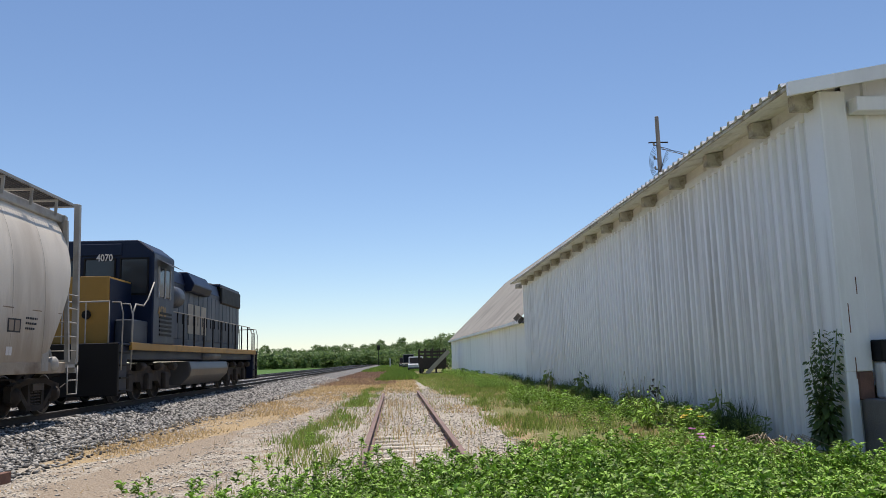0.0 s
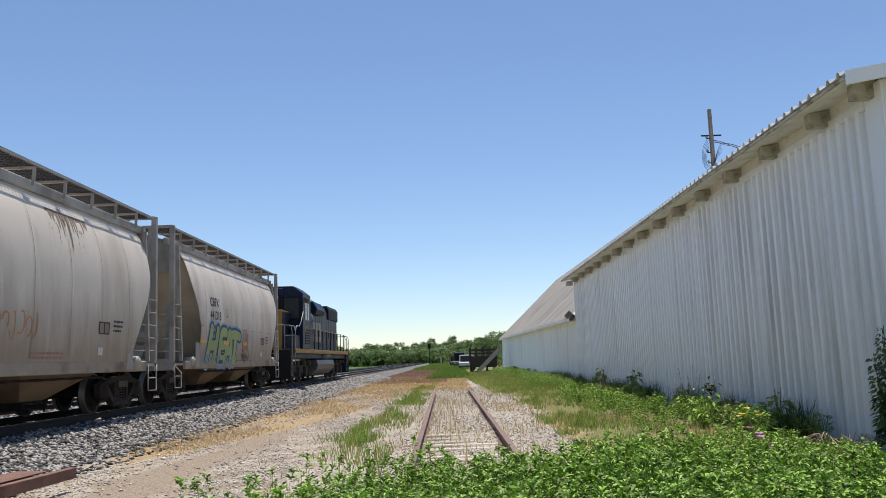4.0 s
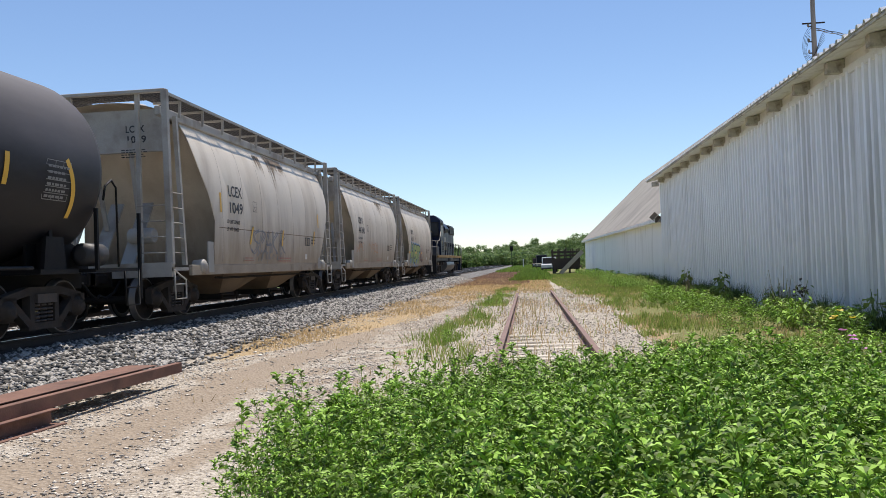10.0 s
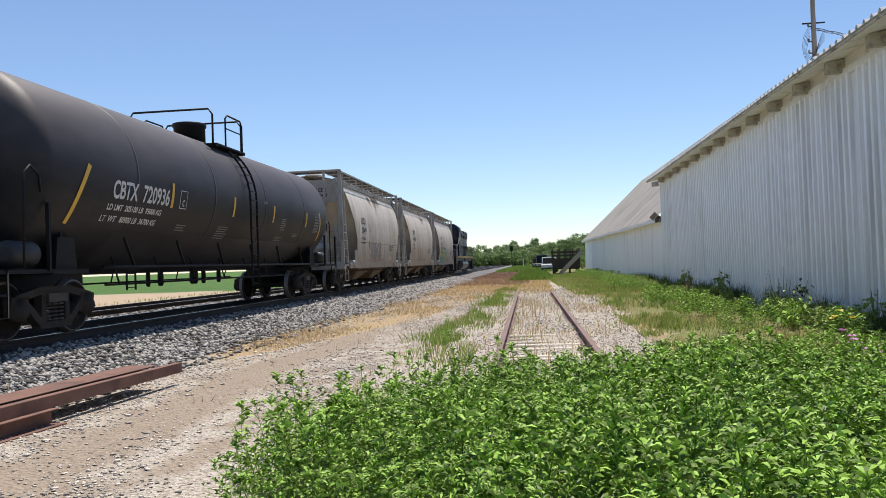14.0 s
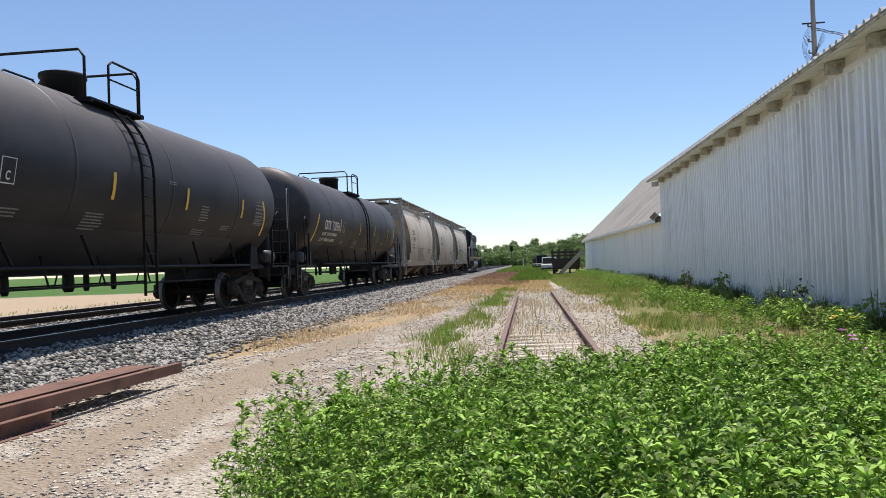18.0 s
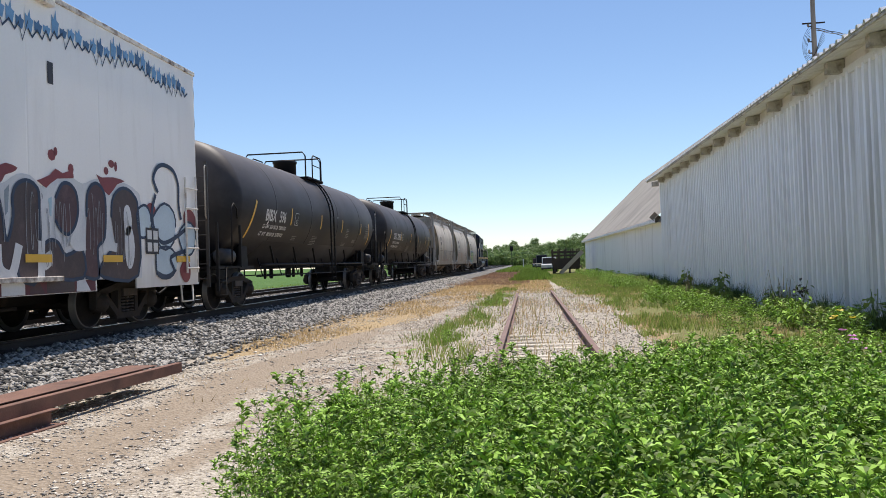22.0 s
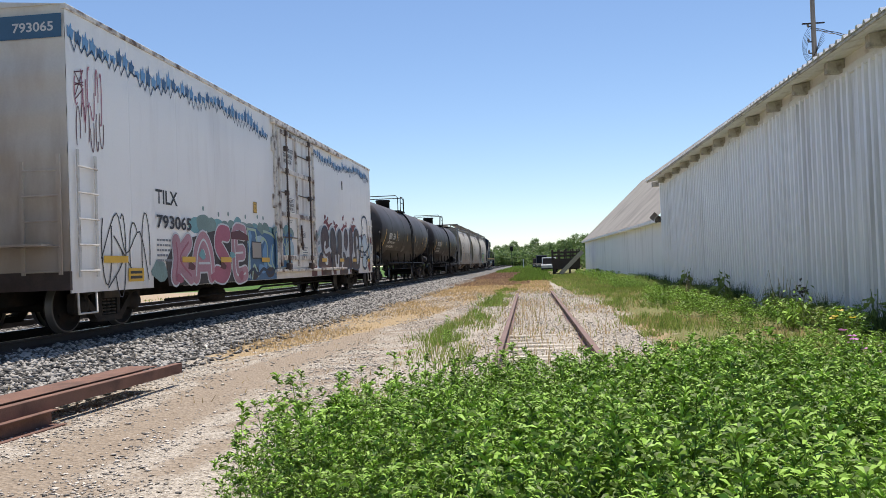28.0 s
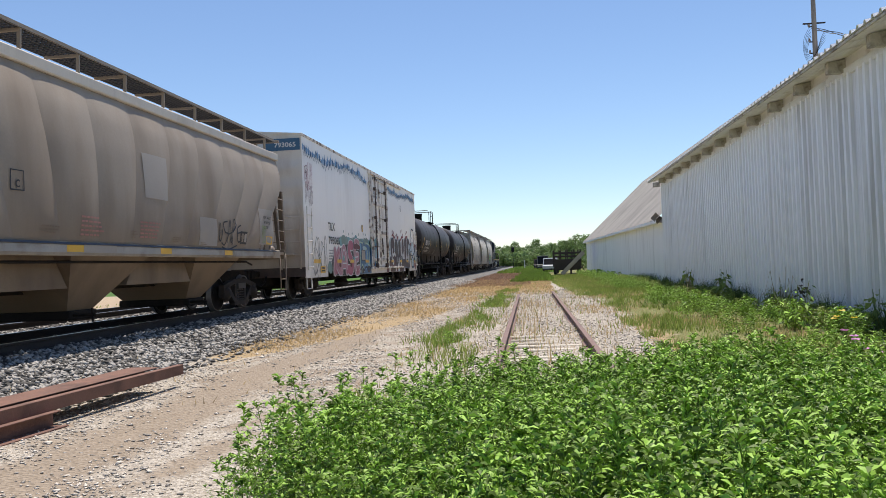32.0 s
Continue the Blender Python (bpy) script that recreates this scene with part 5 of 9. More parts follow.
def marks_big(car, skin, hl):
    cut = skin_curve(BIG["cut_rear"])

    def face(y, z):
        e0, e1 = -9.95 + cut(z), 9.95 - cut(z)
        j = ((y - e0) / (e1 - e0) * 14) % 1.0
        return skin(z) + 0.05 * math.sin(math.pi * j) ** 0.6 * min(1, max(0, z - 1.45) / 0.4) * min(1, (4.22 - z) / 0.5)

    flat = lambda z: 1.615
    on_side(patches([rect(0, 0, 17.0, 0.12)]), car, "sill_band", M_GREY, -8.4, 1.37, flat, 0.006, "worn grey band along the sill")
    on_side(patches([rect(0, 0, 17.4, 0.035)]), car, "sill_line", G_NAVY, -8.6, 1.50, flat, 0.024, "thin dark blue line")
    on_side(patches([rect(0, 0, 1.0, 0.13)]), car, "paint_patch", M_GREYTAN, -0.5, 1.375, flat, 0.009)
    for y in (-8.0, -4.4, -0.96, 2.08, 5.2):
        on_side(patches([rect(0, 0, 0.46, 0.11)]), car, "reflective_stripe", M_YELLOW, y, 1.38, flat, 0.012)
    for y, z, w, h in ((1.5, 2.43, 0.95, 0.85), (3.83, 1.58, 0.95, 0.62), (7.5, 1.68, 1.05, 0.95)):
        on_side(quilt(w, h), car, "paint_patch", M_GREYTAN, y, z, skin, 0.007, "paler repainted patch", both=face)
    on_side(strokes([curve_through(q, 6) for q in (
        [(0.05, 0.5), (0.0, 0.15), (0.1, 0.1), (0.15, 0.35)], [(0.45, 0.55), (0.22, 0.5), (0.3, 0.3), (0.5, 0.25), (0.35, 0.0), (0.15, 0.05)], [(0.5, 0.05), (0.6, 0.6), (0.75, 0.05)],
        [(0.5, 0.25), (0.8, 0.3)], [(0.8, 0.0), (0.85, 0.6), (1.05, 0.5), (0.85, 0.3)], [(1.3, 0.5), (1.1, 0.4), (1.12, 0.1), (1.35, 0.12)], [(1.12, 0.3), (1.3, 0.32)], [(0.2, -0.05), (0.6, -0.1), (1.1, 0.0)])], 0.035),
        car, "graffiti_scrawl", M_INK, 4.86, 1.62, skin, 0.014, both=face)
    on_side(strokes([[(0, 0), (0.26, 0), (0.26, 0.28), (0, 0.28), (0, 0)]], 0.022), car, "plate_box", M_INK, -2.26, 2.24, skin, 0.012, both=face)
    on_side(letters("C", 0.11), car, "plate_letter", M_INK, -2.17, 2.28, skin, 0.012, both=face)
    for y, z, w, h, n, m in ((-1.6, 1.66, 0.45, 0.14, 3, M_STAIN), (-0.6, 1.65, 0.66, 0.36, 5, M_FADED), (1.3, 1.67, 0.7, 0.34, 5, M_FADED), (1.0, 1.66, 0.2, 0.16, 3, M_STAIN), (2.6, 1.62, 0.3, 0.12, 3, M_STAIN), (3.9, 1.6, 0.3, 0.06, 2, M_STAIN)):
        on_side(patches(bars(0, 0, w, h, n, 3, int(10 * y + 40))), car, "small_print", m, y, z, skin, 0.012, both=face)
    for text, z in (("EXW  10-8 H 9-8", 2.27), ("EW  15-6 H 15-0", 2.14), ("CU FT 5161", 2.01)):
        on_side(letters(text, 0.075, 0.6 if "C" not in text else 0.42), car, "size_stencil", M_INK, 7.76, z + 0.1, skin, 0.014, both=face)
    on_side(patches([rect(0, 0, 0.46, 0.31)]), car, "hazard_panel", M_INK, 6.14, 1.66, skin, 0.013, both=face)
    on_side(patches([rect(0.05, 0.05, 0.14, 0.21)]), car, "hazard_panel_face", M_TAN, 6.14, 1.66, skin, 0.016, both=face)
    on_side(patches([rect(0.25, 0.05, 0.16, 0.21)]), car, "hazard_panel_face", M_GREYTAN, 6.14, 1.66, skin, 0.016, both=face)
    on_side(patches([rect(0, 0, 0.42, 0.22)]), car, "yellow_notice", M_YELLOW, 8.0, 1.69, skin, 0.016, both=face)
    on_side(strokes(scrawl(46, 0.4, 0.4, 5), 0.02), car, "graffiti_scrawl", G_GREEN, 7.6, 1.75, skin, 0.015, both=face)


M_GREYTAN = mat("patch_paint", (0.36, 0.325, 0.285), 0.6, 0, 0.1, 1, 30, 0.03)


# ---- tank cars ----
M_IRON = mat("worn_black_iron", (0.035, 0.035, 0.037), 0.55, 0, 0.3, 3, 40, 0.1, (0.07, 0.055, 0.045), 0.35, 3)
def tank_car(name, label, half, mark, number, seed):
    car = thing(name, label, "tank car", "cars of the train")
    R, zc, end = 1.60, 2.76, 9.25
    bm = bmnew()
    prof = []
    for i in range(9):
        a = math.pi / 2 * i / 8
        prof.append((-half + 0.62 - 0.62 * math.cos(a), max(0.02, R * math.sin(a))))
    seams = [-half * 0.62, -half * 0.2, half * 0.2, half * 0.62]
    for s in seams:
        prof += [(s - 0.06, R), (s - 0.014, R), (s - 0.009, R + 0.006), (s + 0.009, R + 0.006), (s + 0.014, R), (s + 0.06, R)]
    prof += [(-s, r) for s, r in prof[:9][::-1]]
    lathe(bm, prof, "y", (0, 0, zc), 48)
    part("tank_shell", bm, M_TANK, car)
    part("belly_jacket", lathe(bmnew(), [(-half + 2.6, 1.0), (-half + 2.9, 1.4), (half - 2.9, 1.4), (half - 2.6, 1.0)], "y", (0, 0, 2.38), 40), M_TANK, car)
    # top platform, valve housing and its railing
    bm = bmnew()
    lathe(bm, [(0, 0.40), (0.42, 0.40), (0.44, 0.43), (0.52, 0.43), (0.54, 0.38)], "z", (0, 0.5, zc + R - 0.06), 20)
    part("valve_housing", bm, M_BLACK, car)
    bm = bmnew()
    for x in (-0.85, 0.85):
        box(bm, x - 0.3, x + 0.3, -0.5, 1.4, zc + R - 0.26, zc + R - 0.22)
    for y in (-0.45, 1.35):
        box(bm, -1.15, 1.15, y - 0.05, y + 0.05, zc + R - 0.3, zc + R - 0.25)
    part("top_platform", bm, M_BLACK, car)
    zt = zc + R
    for y, lo in ((-0.55, 0), (1.3, 0)):
        bm = bmnew()
        pipe(bm, [(-1.08, y, zt - 0.3), (-1.08, y, zt + 0.48), (-0.98, y, zt + 0.62), (0.98, y, zt + 0.62), (1.08, y, zt + 0.48), (1.08, y, zt - 0.3)], 0.026, 6)
        part("end_railing", bm, M_BLACK, car)
    for s in (-1, 1):
        bm = bmnew()
        pipe(bm, [(s * 1.1, 0.2, zt - 0.28), (s * 1.1, 0.2, zt + 0.5), (s * 1.1, 0.32, zt + 0.6), (s * 1.1, 1.2, zt + 0.6), (s * 1.1, 1.32, zt + 0.48), (s * 1.1, 1.32, zt - 0.28)], 0.024, 6)
        pipe(bm, [(s * 1.1, 0.2, zt + 0.25), (s * 1.1, 1.32, zt + 0.25)], 0.018, 6)
        part("side_railing", bm, M_BLACK, car)
        # ladder bent over the shell
        pts = [(s * (R + 0.1) * math.sin(a), 0.0, zc + (R + 0.1) * math.cos(a)) for a in np.linspace(0.75, 1.57, 7)]
        pts = pts + [(s * (R + 0.1), 0, 0.55)]
        for q in (-0.22, 0.22):
            bm = bmnew()
            for a, b in zip(pts, pts[1:]):
                strut(bm, (a[0], q + 0.45, a[2]), (b[0], q + 0.45, b[2]), 0.05, 0.02, (0, 1, 0))
            part("ladder_rail", bm, M_BLACK, car)
        for i in range(13):
            f = i / 12
            if f < 0.5:
                a = 0.78 + (1.57 - 0.78) * f * 2
                p = (s * (R + 0.1) * math.sin(a), zc + (R + 0.1) * math.cos(a))
            else:
                p = (s * (R + 0.1), zc - (zc - 0.62) * (f - 0.5) * 2)
            bm = bmnew()
            pipe(bm, [(p[0], 0.23, p[1]), (p[0], 0.67, p[1])], 0.013, 5)
            part("rung", bm, M_BLACK, car)
        # long grab pipe low on the shell, with stays
        bm = bmnew()
        pipe(bm, [(s * 1.42, -half + 2.2, 1.10), (s * 1.50, -half + 2.5, 1.10), (s * 1.50, half - 2.5, 1.10), (s * 1.42, half - 2.2, 1.10)], 0.03, 6)
        part("grab_pipe", bm, M_BLACK, car)
        for y in np.linspace(-half + 3.2, half - 3.2, 6):
            bm = bmnew()
            strut(bm, (s * 1.46, y, 1.12), (s * 1.51, y - 0.42, 1.62), 0.05, 0.03)
            part("pipe_stay", bm, M_BLACK, car)
        bm = bmnew()
        pipe(bm, [(s * 1.05, -half + 2.9, 0.78), (s * 1.05, half - 2.9, 0.78)], 0.02, 6)
        for y in np.linspace(-half + 3.4, half - 3.4, 7):
            pipe(bm, [(s * 1.05, y, 0.78), (s * 0.9, y, 1.3)], 0.018, 5)
        part("safety_rail", bm, M_BLACK, car)
    for y, w in ((-1.9, 0.05), (-1.3, 0.07), (0.5, 0.11), (1.1, 0.06), (2.1, 0.06)):
        bm = bmnew()
        lathe(bm, [(0.66, w * 0.7), (0.72, w), (0.9, w), (1.16, w * 0.8)], "z", (0, y, 0), 12)
        part("bottom_valve", bm, M_BLACK, car)
    for e in (-1, 1):
        bm = bmnew()
        box(bm, -0.32, 0.32, min(e * (half - 3.4), e * (end)), max(e * (half - 3.4), e * (end)), 0.72, 1.05)
        part("stub_sill", bevelled(bm, 0.02), M_BLACK, car)
        bm = bmnew()
        y = e * 7.0
        for s in (-1, 1):
            plate(bm, [(y - 0.3, 1.05), (y + 0.3, 1.05), (y + 0.22, 1.6), (y - 0.22, 1.6)], s * 1.2, s * 1.27)
        box(bm, -1.35, 1.35, y - 0.5, y + 0.5, 1.0, 1.08)
        box(bm, -1.2, 1.2, y - 0.04, y + 0.04, 1.05, 1.78)
        part("saddle", bm, M_BLACK, car)
        bm = bmnew()
        box(bm, -1.5, 1.5, e * (end - 0.75) - 0.75, e * (end - 0.75) + 0.75, 1.02, 1.08)
        part("end_walkway", bm, M_BLACK, car)
        for s in (-1, 1):
            bm = bmnew()
            strut(bm, (s * 1.5, e * (end - 0.02), 0.5), (s * 1.5, e * (end - 0.02), 2.1), 0.06, 0.05, (0, 1, 0))
            strut(bm, (s * 1.5, e * (end - 1.45), 1.05), (s * 1.5, e * (end - 1.45), 2.1), 0.06, 0.05, (0, 1, 0))
            pipe(bm, [(s * 1.52, e * (end - 1.25), 2.25), (s * 1.53, e * (end - 1.2), 2.5), (s * 1.53, e * (end - 1.0), 2.62), (s * 1.53, e * (end - 0.85), 2.5), (s * 1.53, e * (end - 0.82), 1.1)], 0.02, 6)
            part("handrail", bm, M_BLACK, car)
            bm = bmnew()
            yy = e * (end - 0.28)
            pipe(bm, [(s * 1.48, yy - 0.25, 1.08), (s * 1.5, yy - 0.25, 0.4), (s * 1.5, yy + 0.22, 0.4), (s * 1.5, yy + 0.22, 1.08)], 0.02, 5)
            pipe(bm, [(s * 1.5, yy - 0.25, 0.72), (s * 1.5, yy + 0.22, 0.72)], 0.016, 5)
            part("stirrup_step", bm, M_BLACK, car)
        for x in (-1.32, 0.62) if e < 0 else ():
            bm = bmnew()
            for q in (0, 0.66):
                strut(bm, (x + q, e * (end + 0.0), 0.6), (x + q, e * (end + 0.0), 3.55), 0.07, 0.05, (0, 1, 0))
            for k in range(8):
                rod(bm, (x, e * (end + 0.02), 0.8 + 0.34 * k), (x + 0.66, e * (end + 0.02), 0.8 + 0.34 * k), 0.014, 5)
            part("end_ladder", bm, M_IRON, car, "worn grey-black end ladder")
            part("ladder_grab", pipe(bmnew(), [(x + 0.66, e * (end + 0.03), 2.2), (x + 0.68, e * (end + 0.12), 2.25), (x + 0.68, e * (end + 0.12), 3.4), (x + 0.66, e * (end + 0.03), 3.45)], 0.018, 6), M_GREY, car)
        for s in (-1, 1):
            y0, y1 = e * (half - 1.7), e * (end - 0.85)
            part("head_brace", plate(bmnew(), [(y0, 1.08), (y1, 1.08), (y1, 1.35), (y0 + (y1 - y0) * 0.55, 1.62), (y0, 1.9)], s * 0.92, s * 0.97), M_BLACK, car)
            lathe_y = e * (end - 1.15)
            part("air_reservoir", lathe(bmnew(), [(-0.3, 0.1), (-0.26, 0.2), (0.26, 0.2), (0.3, 0.1)], "y", (s * 1.2, lathe_y, 1.32), 16), M_IRON, car)
        coupler(car, e * end, e)
        truck(car, e * 7.0, 0.455)
    skin = lambda z: math.sqrt(max(0.04, (R + 0.004) ** 2 - (z - zc) ** 2))
    # yellow safety marks
    for y, h, z in ((-7.15, 0.98, 1.82), (-3.86, 0.5, 2.28), (-0.6, 0.48, 2.28), (2.3, 0.46, 2.28), (5.4, 0.46, 2.28), (7.1, 0.9, 1.9)):
        me = strokes([[(0.05 + (0.0 if h < 0.7 else 0.3 * (i / 10) ** 2 * (1 if y < 0 else -1)), h * i / 10) for i in range(11)]], 0.10)
        on_side(me, car, "reflective_stripe", M_YELLOW, y, z, skin)
    on_side(letters(mark, 0.32, 0.86), car, "car_mark", M_WHITE, -6.05, 2.32, skin)
    on_side(letters(number, 0.32, 0.55 if len(number) < 4 else 1.05), car, "car_number", M_WHITE, -4.9 if len(number) < 4 else -5.0, 2.32, skin)
    on_side(letters("LD LMT  205100 LB  93000 KG", 0.105, 1.95), car, "weight_stencil", M_WHITE, -6.12, 2.11, skin)
    on_side(letters("LT  WT   80900 LB  36700 KG", 0.105, 1.95), car, "weight_stencil", M_WHITE, -6.2, 1.91, skin)
    on_side(strokes([[(0, 0), (0.3, 0), (0.3, 0.36), (0, 0.36), (0, 0)]], 0.02), car, "plate_box", M_WHITE, -3.45, 2.3, skin)
    on_side(letters("C", 0.13), car, "plate_letter", M_WHITE, -3.36, 2.35, skin)
    for y, z, w, h, r in ((3.1, 2.1, 0.55, 0.42, 6), (3.0, 1.8, 0.7, 0.16, 3), (4.4, 1.95, 0.6, 0.14, 3), (-3.3, 1.85, 0.55, 0.18, 3), (-1.2, 1.75, 0.8, 0.36, 6), (1.5, 2.75, 0.4, 0.1, 2)):
        on_side(patches(bars(0, 0, w * 0.8, h * 0.85, r, 5, seed + int(10 * h))), car, "small_print", M_SMALL, y, z, skin)
    table = [[(0, h), (0.62, h)] for h in (0.0, 0.1, 0.2, 0.3, 0.42, 0.52, 0.6)] + [[(w, 0.0), (w, 0.6)] for w in (0.0, 0.22, 0.42, 0.62)]
    on_side(strokes(table, 0.012), car, "test_table", M_SMALL, 6.35, 2.15, skin)
    on_side(patches(bars(0.03, 0.03, 0.55, 0.55, 6, 3, seed + 9)), car, "small_print", M_SMALL, 6.35, 2.15, skin, 0.009)
    return car


M_SMALL = mat("faded_white_stencil", (0.22, 0.22, 0.215), 0.6, 0, 0.2, 3, 40, 0.02)


# ---- insulated boxcar ----
def box_car():
    car = thing("boxcar", "tall white insulated boxcar with a plug door, covered in sprayed graffiti", "boxcar", "cars of the train")
    hl, hw, z0, z1 = 11.3, 1.60, 0.95, 5.24
    bm = bmnew()
    ys = np.linspace(-hl, hl, 13)
    for s in (-1, 1):
        for a, b in zip(ys, ys[1:]):
            bm = bmnew()
            sheet(bm, [[(s * (hw + d), y, z) for y, d in ((a, 0), (a + 0.03, 0.004), (b - 0.03, 0.004), (b, 0))] for z in (z0, z1)], False)
            part("side_panel", bm, M_BOX, car)
        for a, b in ((-hl, -8.65), (-7.35, 7.35), (8.65, hl)):
            part("side_skirt", box(bmnew(), min(s * (hw - 0.02), s * (hw + 0.0035)), max(s * (hw - 0.02), s * (hw + 0.0035)), a, b, 0.70, z0), M_BOX, car)
        part("roof_rail", bevelled(box(bmnew(), s * hw - 0.06, s * hw + 0.03, -hl - 0.02, hl + 0.02, z1 - 0.02, z1 + 0.07), 0.01), M_DOORRUST, car)
    bm = bmnew()
    sheet(bm, [[(x, y, z1 + 0.06 + 0.14 * (1 - abs(x) / hw)) for x in (-hw, -0.8, 0, 0.8, hw)] for y in np.linspace(-hl, hl, 14)], False)
    part("roof", bm, M_BOX, car)
    for e in (-1, 1):
        bm = bmnew()
        zs = np.linspace(z0, z1 + 0.06, 40)
        sheet(bm, [[(x, e * (hl + 0.02 * math.sin((z - z0) * 2 * math.pi / 0.62)), z) for x in (-hw, -0.5, 0.5, hw)] for z in zs])
        bm.verts.ensure_lookup_table()
        prism(bm, [(-hw, z1 + 0.06), (hw, z1 + 0.06), (0, z1 + 0.2)], e * hl - 0.02, e * hl + 0.02)
        part("end_wall", bm, M_BOXEND, car, "cream end wall stained with rust")
        bm = bmnew()
        box(bm, -hw - 0.005, hw + 0.005, e * hl - 0.04, e * hl + 0.02, z0 - 0.2, z0 + 0.1)
        part("end_sill", bm, M_DARKRUST, car)
        for s in (-1, 1):
            lad = part("side_ladder", strut(bmnew(), (s * (hw + 0.06), e * (hl - 0.16), z0), (s * (hw + 0.06), e * (hl - 0.16), z0 + 2.05), 0.06, 0.02, (1, 0, 0)), M_LADDER, car)
            part("ladder_rail", strut(bmnew(), (s * (hw + 0.06), e * (hl - 0.66), z0), (s * (hw + 0.06), e * (hl - 0.66), z0 + 2.0), 0.06, 0.02, (1, 0, 0)), M_LADDER, lad)
            for k in range(5):
                part("rung", rod(bmnew(), (s * (hw + 0.07), e * (hl - 0.12), z0 + 0.1 + 0.42 * k), (s * (hw + 0.07), e * (hl - 0.7), z0 + 0.1 + 0.42 * k), 0.018, 6), M_LADDER, lad)
            lad = part("end_ladder", strut(bmnew(), (s * (hw - 0.12), e * (hl + 0.08), z0 + 0.05), (s * (hw - 0.12), e * (hl + 0.08), z0 + 1.95), 0.06, 0.03, (0, 1, 0)), M_BOXEND, car)
            part("ladder_rail", strut(bmnew(), (s * (hw - 0.75), e * (hl + 0.08), z0 + 0.05), (s * (hw - 0.75), e * (hl + 0.08), z0 + 1.85), 0.06, 0.03, (0, 1, 0)), M_BOXEND, lad)
            for k in range(5):
                part("rung", rod(bmnew(), (s * (hw - 0.12), e * (hl + 0.09), z0 + 0.1 + 0.4 * k), (s * (hw - 0.75), e * (hl + 0.09), z0 + 0.1 + 0.4 * k), 0.016, 6), M_BOXEND, lad)
            bm = bmnew()
            yy = e * (hl - 0.5)
            pipe(bm, [(s * 1.55, yy - 0.26, 0.8), (s * 1.57, yy - 0.26, 0.36), (s * 1.57, yy + 0.26, 0.36), (s * 1.55, yy + 0.26, 0.8)], 0.022, 5)
            part("stirrup_step", bm, M_BOX, car)
        part("end_step", bevelled(box(bmnew(), -1.3, 1.3, e * hl, e * hl + 0.3 * e + 0.001, z0 + 0.5, z0 + 0.54), 0.004), M_BOXEND, car)
        coupler(car, e * hl, e)
        truck(car, e * (hl - 2.0), 0.455)
    part("centre_sill", box(bmnew(), -0.3, 0.3, -hl, hl, 0.5, z0 + 0.02), M_TRUCK, car)
    part("floor", box(bmnew(), -hw + 0.05, hw - 0.05, -hl + 0.05, hl - 0.05, z0 + 0.02, z0 + 0.1), M_TRUCK, car)
    bm = bmnew()
    pipe(bm, [(1.2, -7.4, 0.42), (1.2, -2, 0.42), (1.1, -1.4, 0.5), (1.1, 6, 0.5)], 0.03, 6)
    lathe(bm, [(-0.5, 0.12), (-0.45, 0.17), (0.45, 0.17), (0.5, 0.12)], "y", (1.0, -4.6, 0.42), 12)
    part("brake_gear", bm, M_TRUCK, car)
    # plug door: panels between rusty ribs and posts, two turning rods with keepers
    d0, d1 = DOOR
    for s in (-1, 1):
        span = lambda a, b: (min(s * (hw + a), s * (hw + b)), max(s * (hw + a), s * (hw + b)))
        door = part("plug_door", bevelled(box(bmnew(), *span(-0.01, 0.045), d0 + 0.18, d1, z0 + 0.05, z1 - 0.2), 0.01), M_DOOR, car, "rust-streaked white plug door with locking rods")
        for z, h in ((1.30, 0.07), (2.57, 0.07), (3.85, 0.07), (4.96, 0.06)):
            part("door_rib", bevelled(box(bmnew(), *span(0.045, 0.095), d0 + 0.2, d1, z - h, z + h), 0.012), M_DOORRUST, door)
        for y, w in ((d0 + 0.28, 0.06), (0.35, 0.055), (d1 - 0.05, 0.05)):
            part("door_post", bevelled(box(bmnew(), *span(0.045, 0.10), y - w, y + w, z0 + 0.1, z1 - 0.22), 0.012), M_DOORRUST, door)
        for y in (-0.70, 1.58):
            part("locking_rod", rod(bmnew(), (s * (hw + 0.125), y, z0 - 0.02), (s * (hw + 0.125), y, z1 - 0.12), 0.027, 8), M_DARKRUST, door)
            for z in (1.05, 1.30, 2.57, 3.2, 3.85, 4.5, 4.96):
                part("rod_keeper", bevelled(box(bmnew(), *span(0.045, 0.16), y - 0.06, y + 0.06, z - 0.075, z + 0.075), 0.015), M_DARKRUST, door)
        for z, a, b in ((3.22, 0.4, d1), (1.9, -1.3, 0.3), (4.45, 0.4, 1.55), (3.2, -1.3, -0.72)):
            part("cross_bar", rod(bmnew(), (s * (hw + 0.07), a, z), (s * (hw + 0.07), b, z), 0.016, 6), M_DARKRUST, door)
        part("lock_plate", bevelled(box(bmnew(), *span(0.05, 0.085), 0.30, 0.66, 1.62, 2.55), 0.01), M_DOORRUST, door)
        lever = part("lock_lever", strut(bmnew(), (s * (hw + 0.13), 0.52, 2.3), (s * (hw + 0.14), 0.58, 1.55), 0.05, 0.03, (0, 1, 0)), M_DARKRUST, door)
        part("lever_hub", lathe(bmnew(), [(-0.03, 0.06), (0.03, 0.06), (0.05, 0.03)], "x", (s * (hw + 0.12), 0.6, 1.72), 10), M_DARKRUST, lever)
        for y in (d0, d0 + 0.12):
            part("door_jamb", bevelled(box(bmnew(), *span(0.0, 0.075), y - 0.045, y + 0.045, z0 + 0.02, z1 - 0.1), 0.012), M_DOORRUST, car)
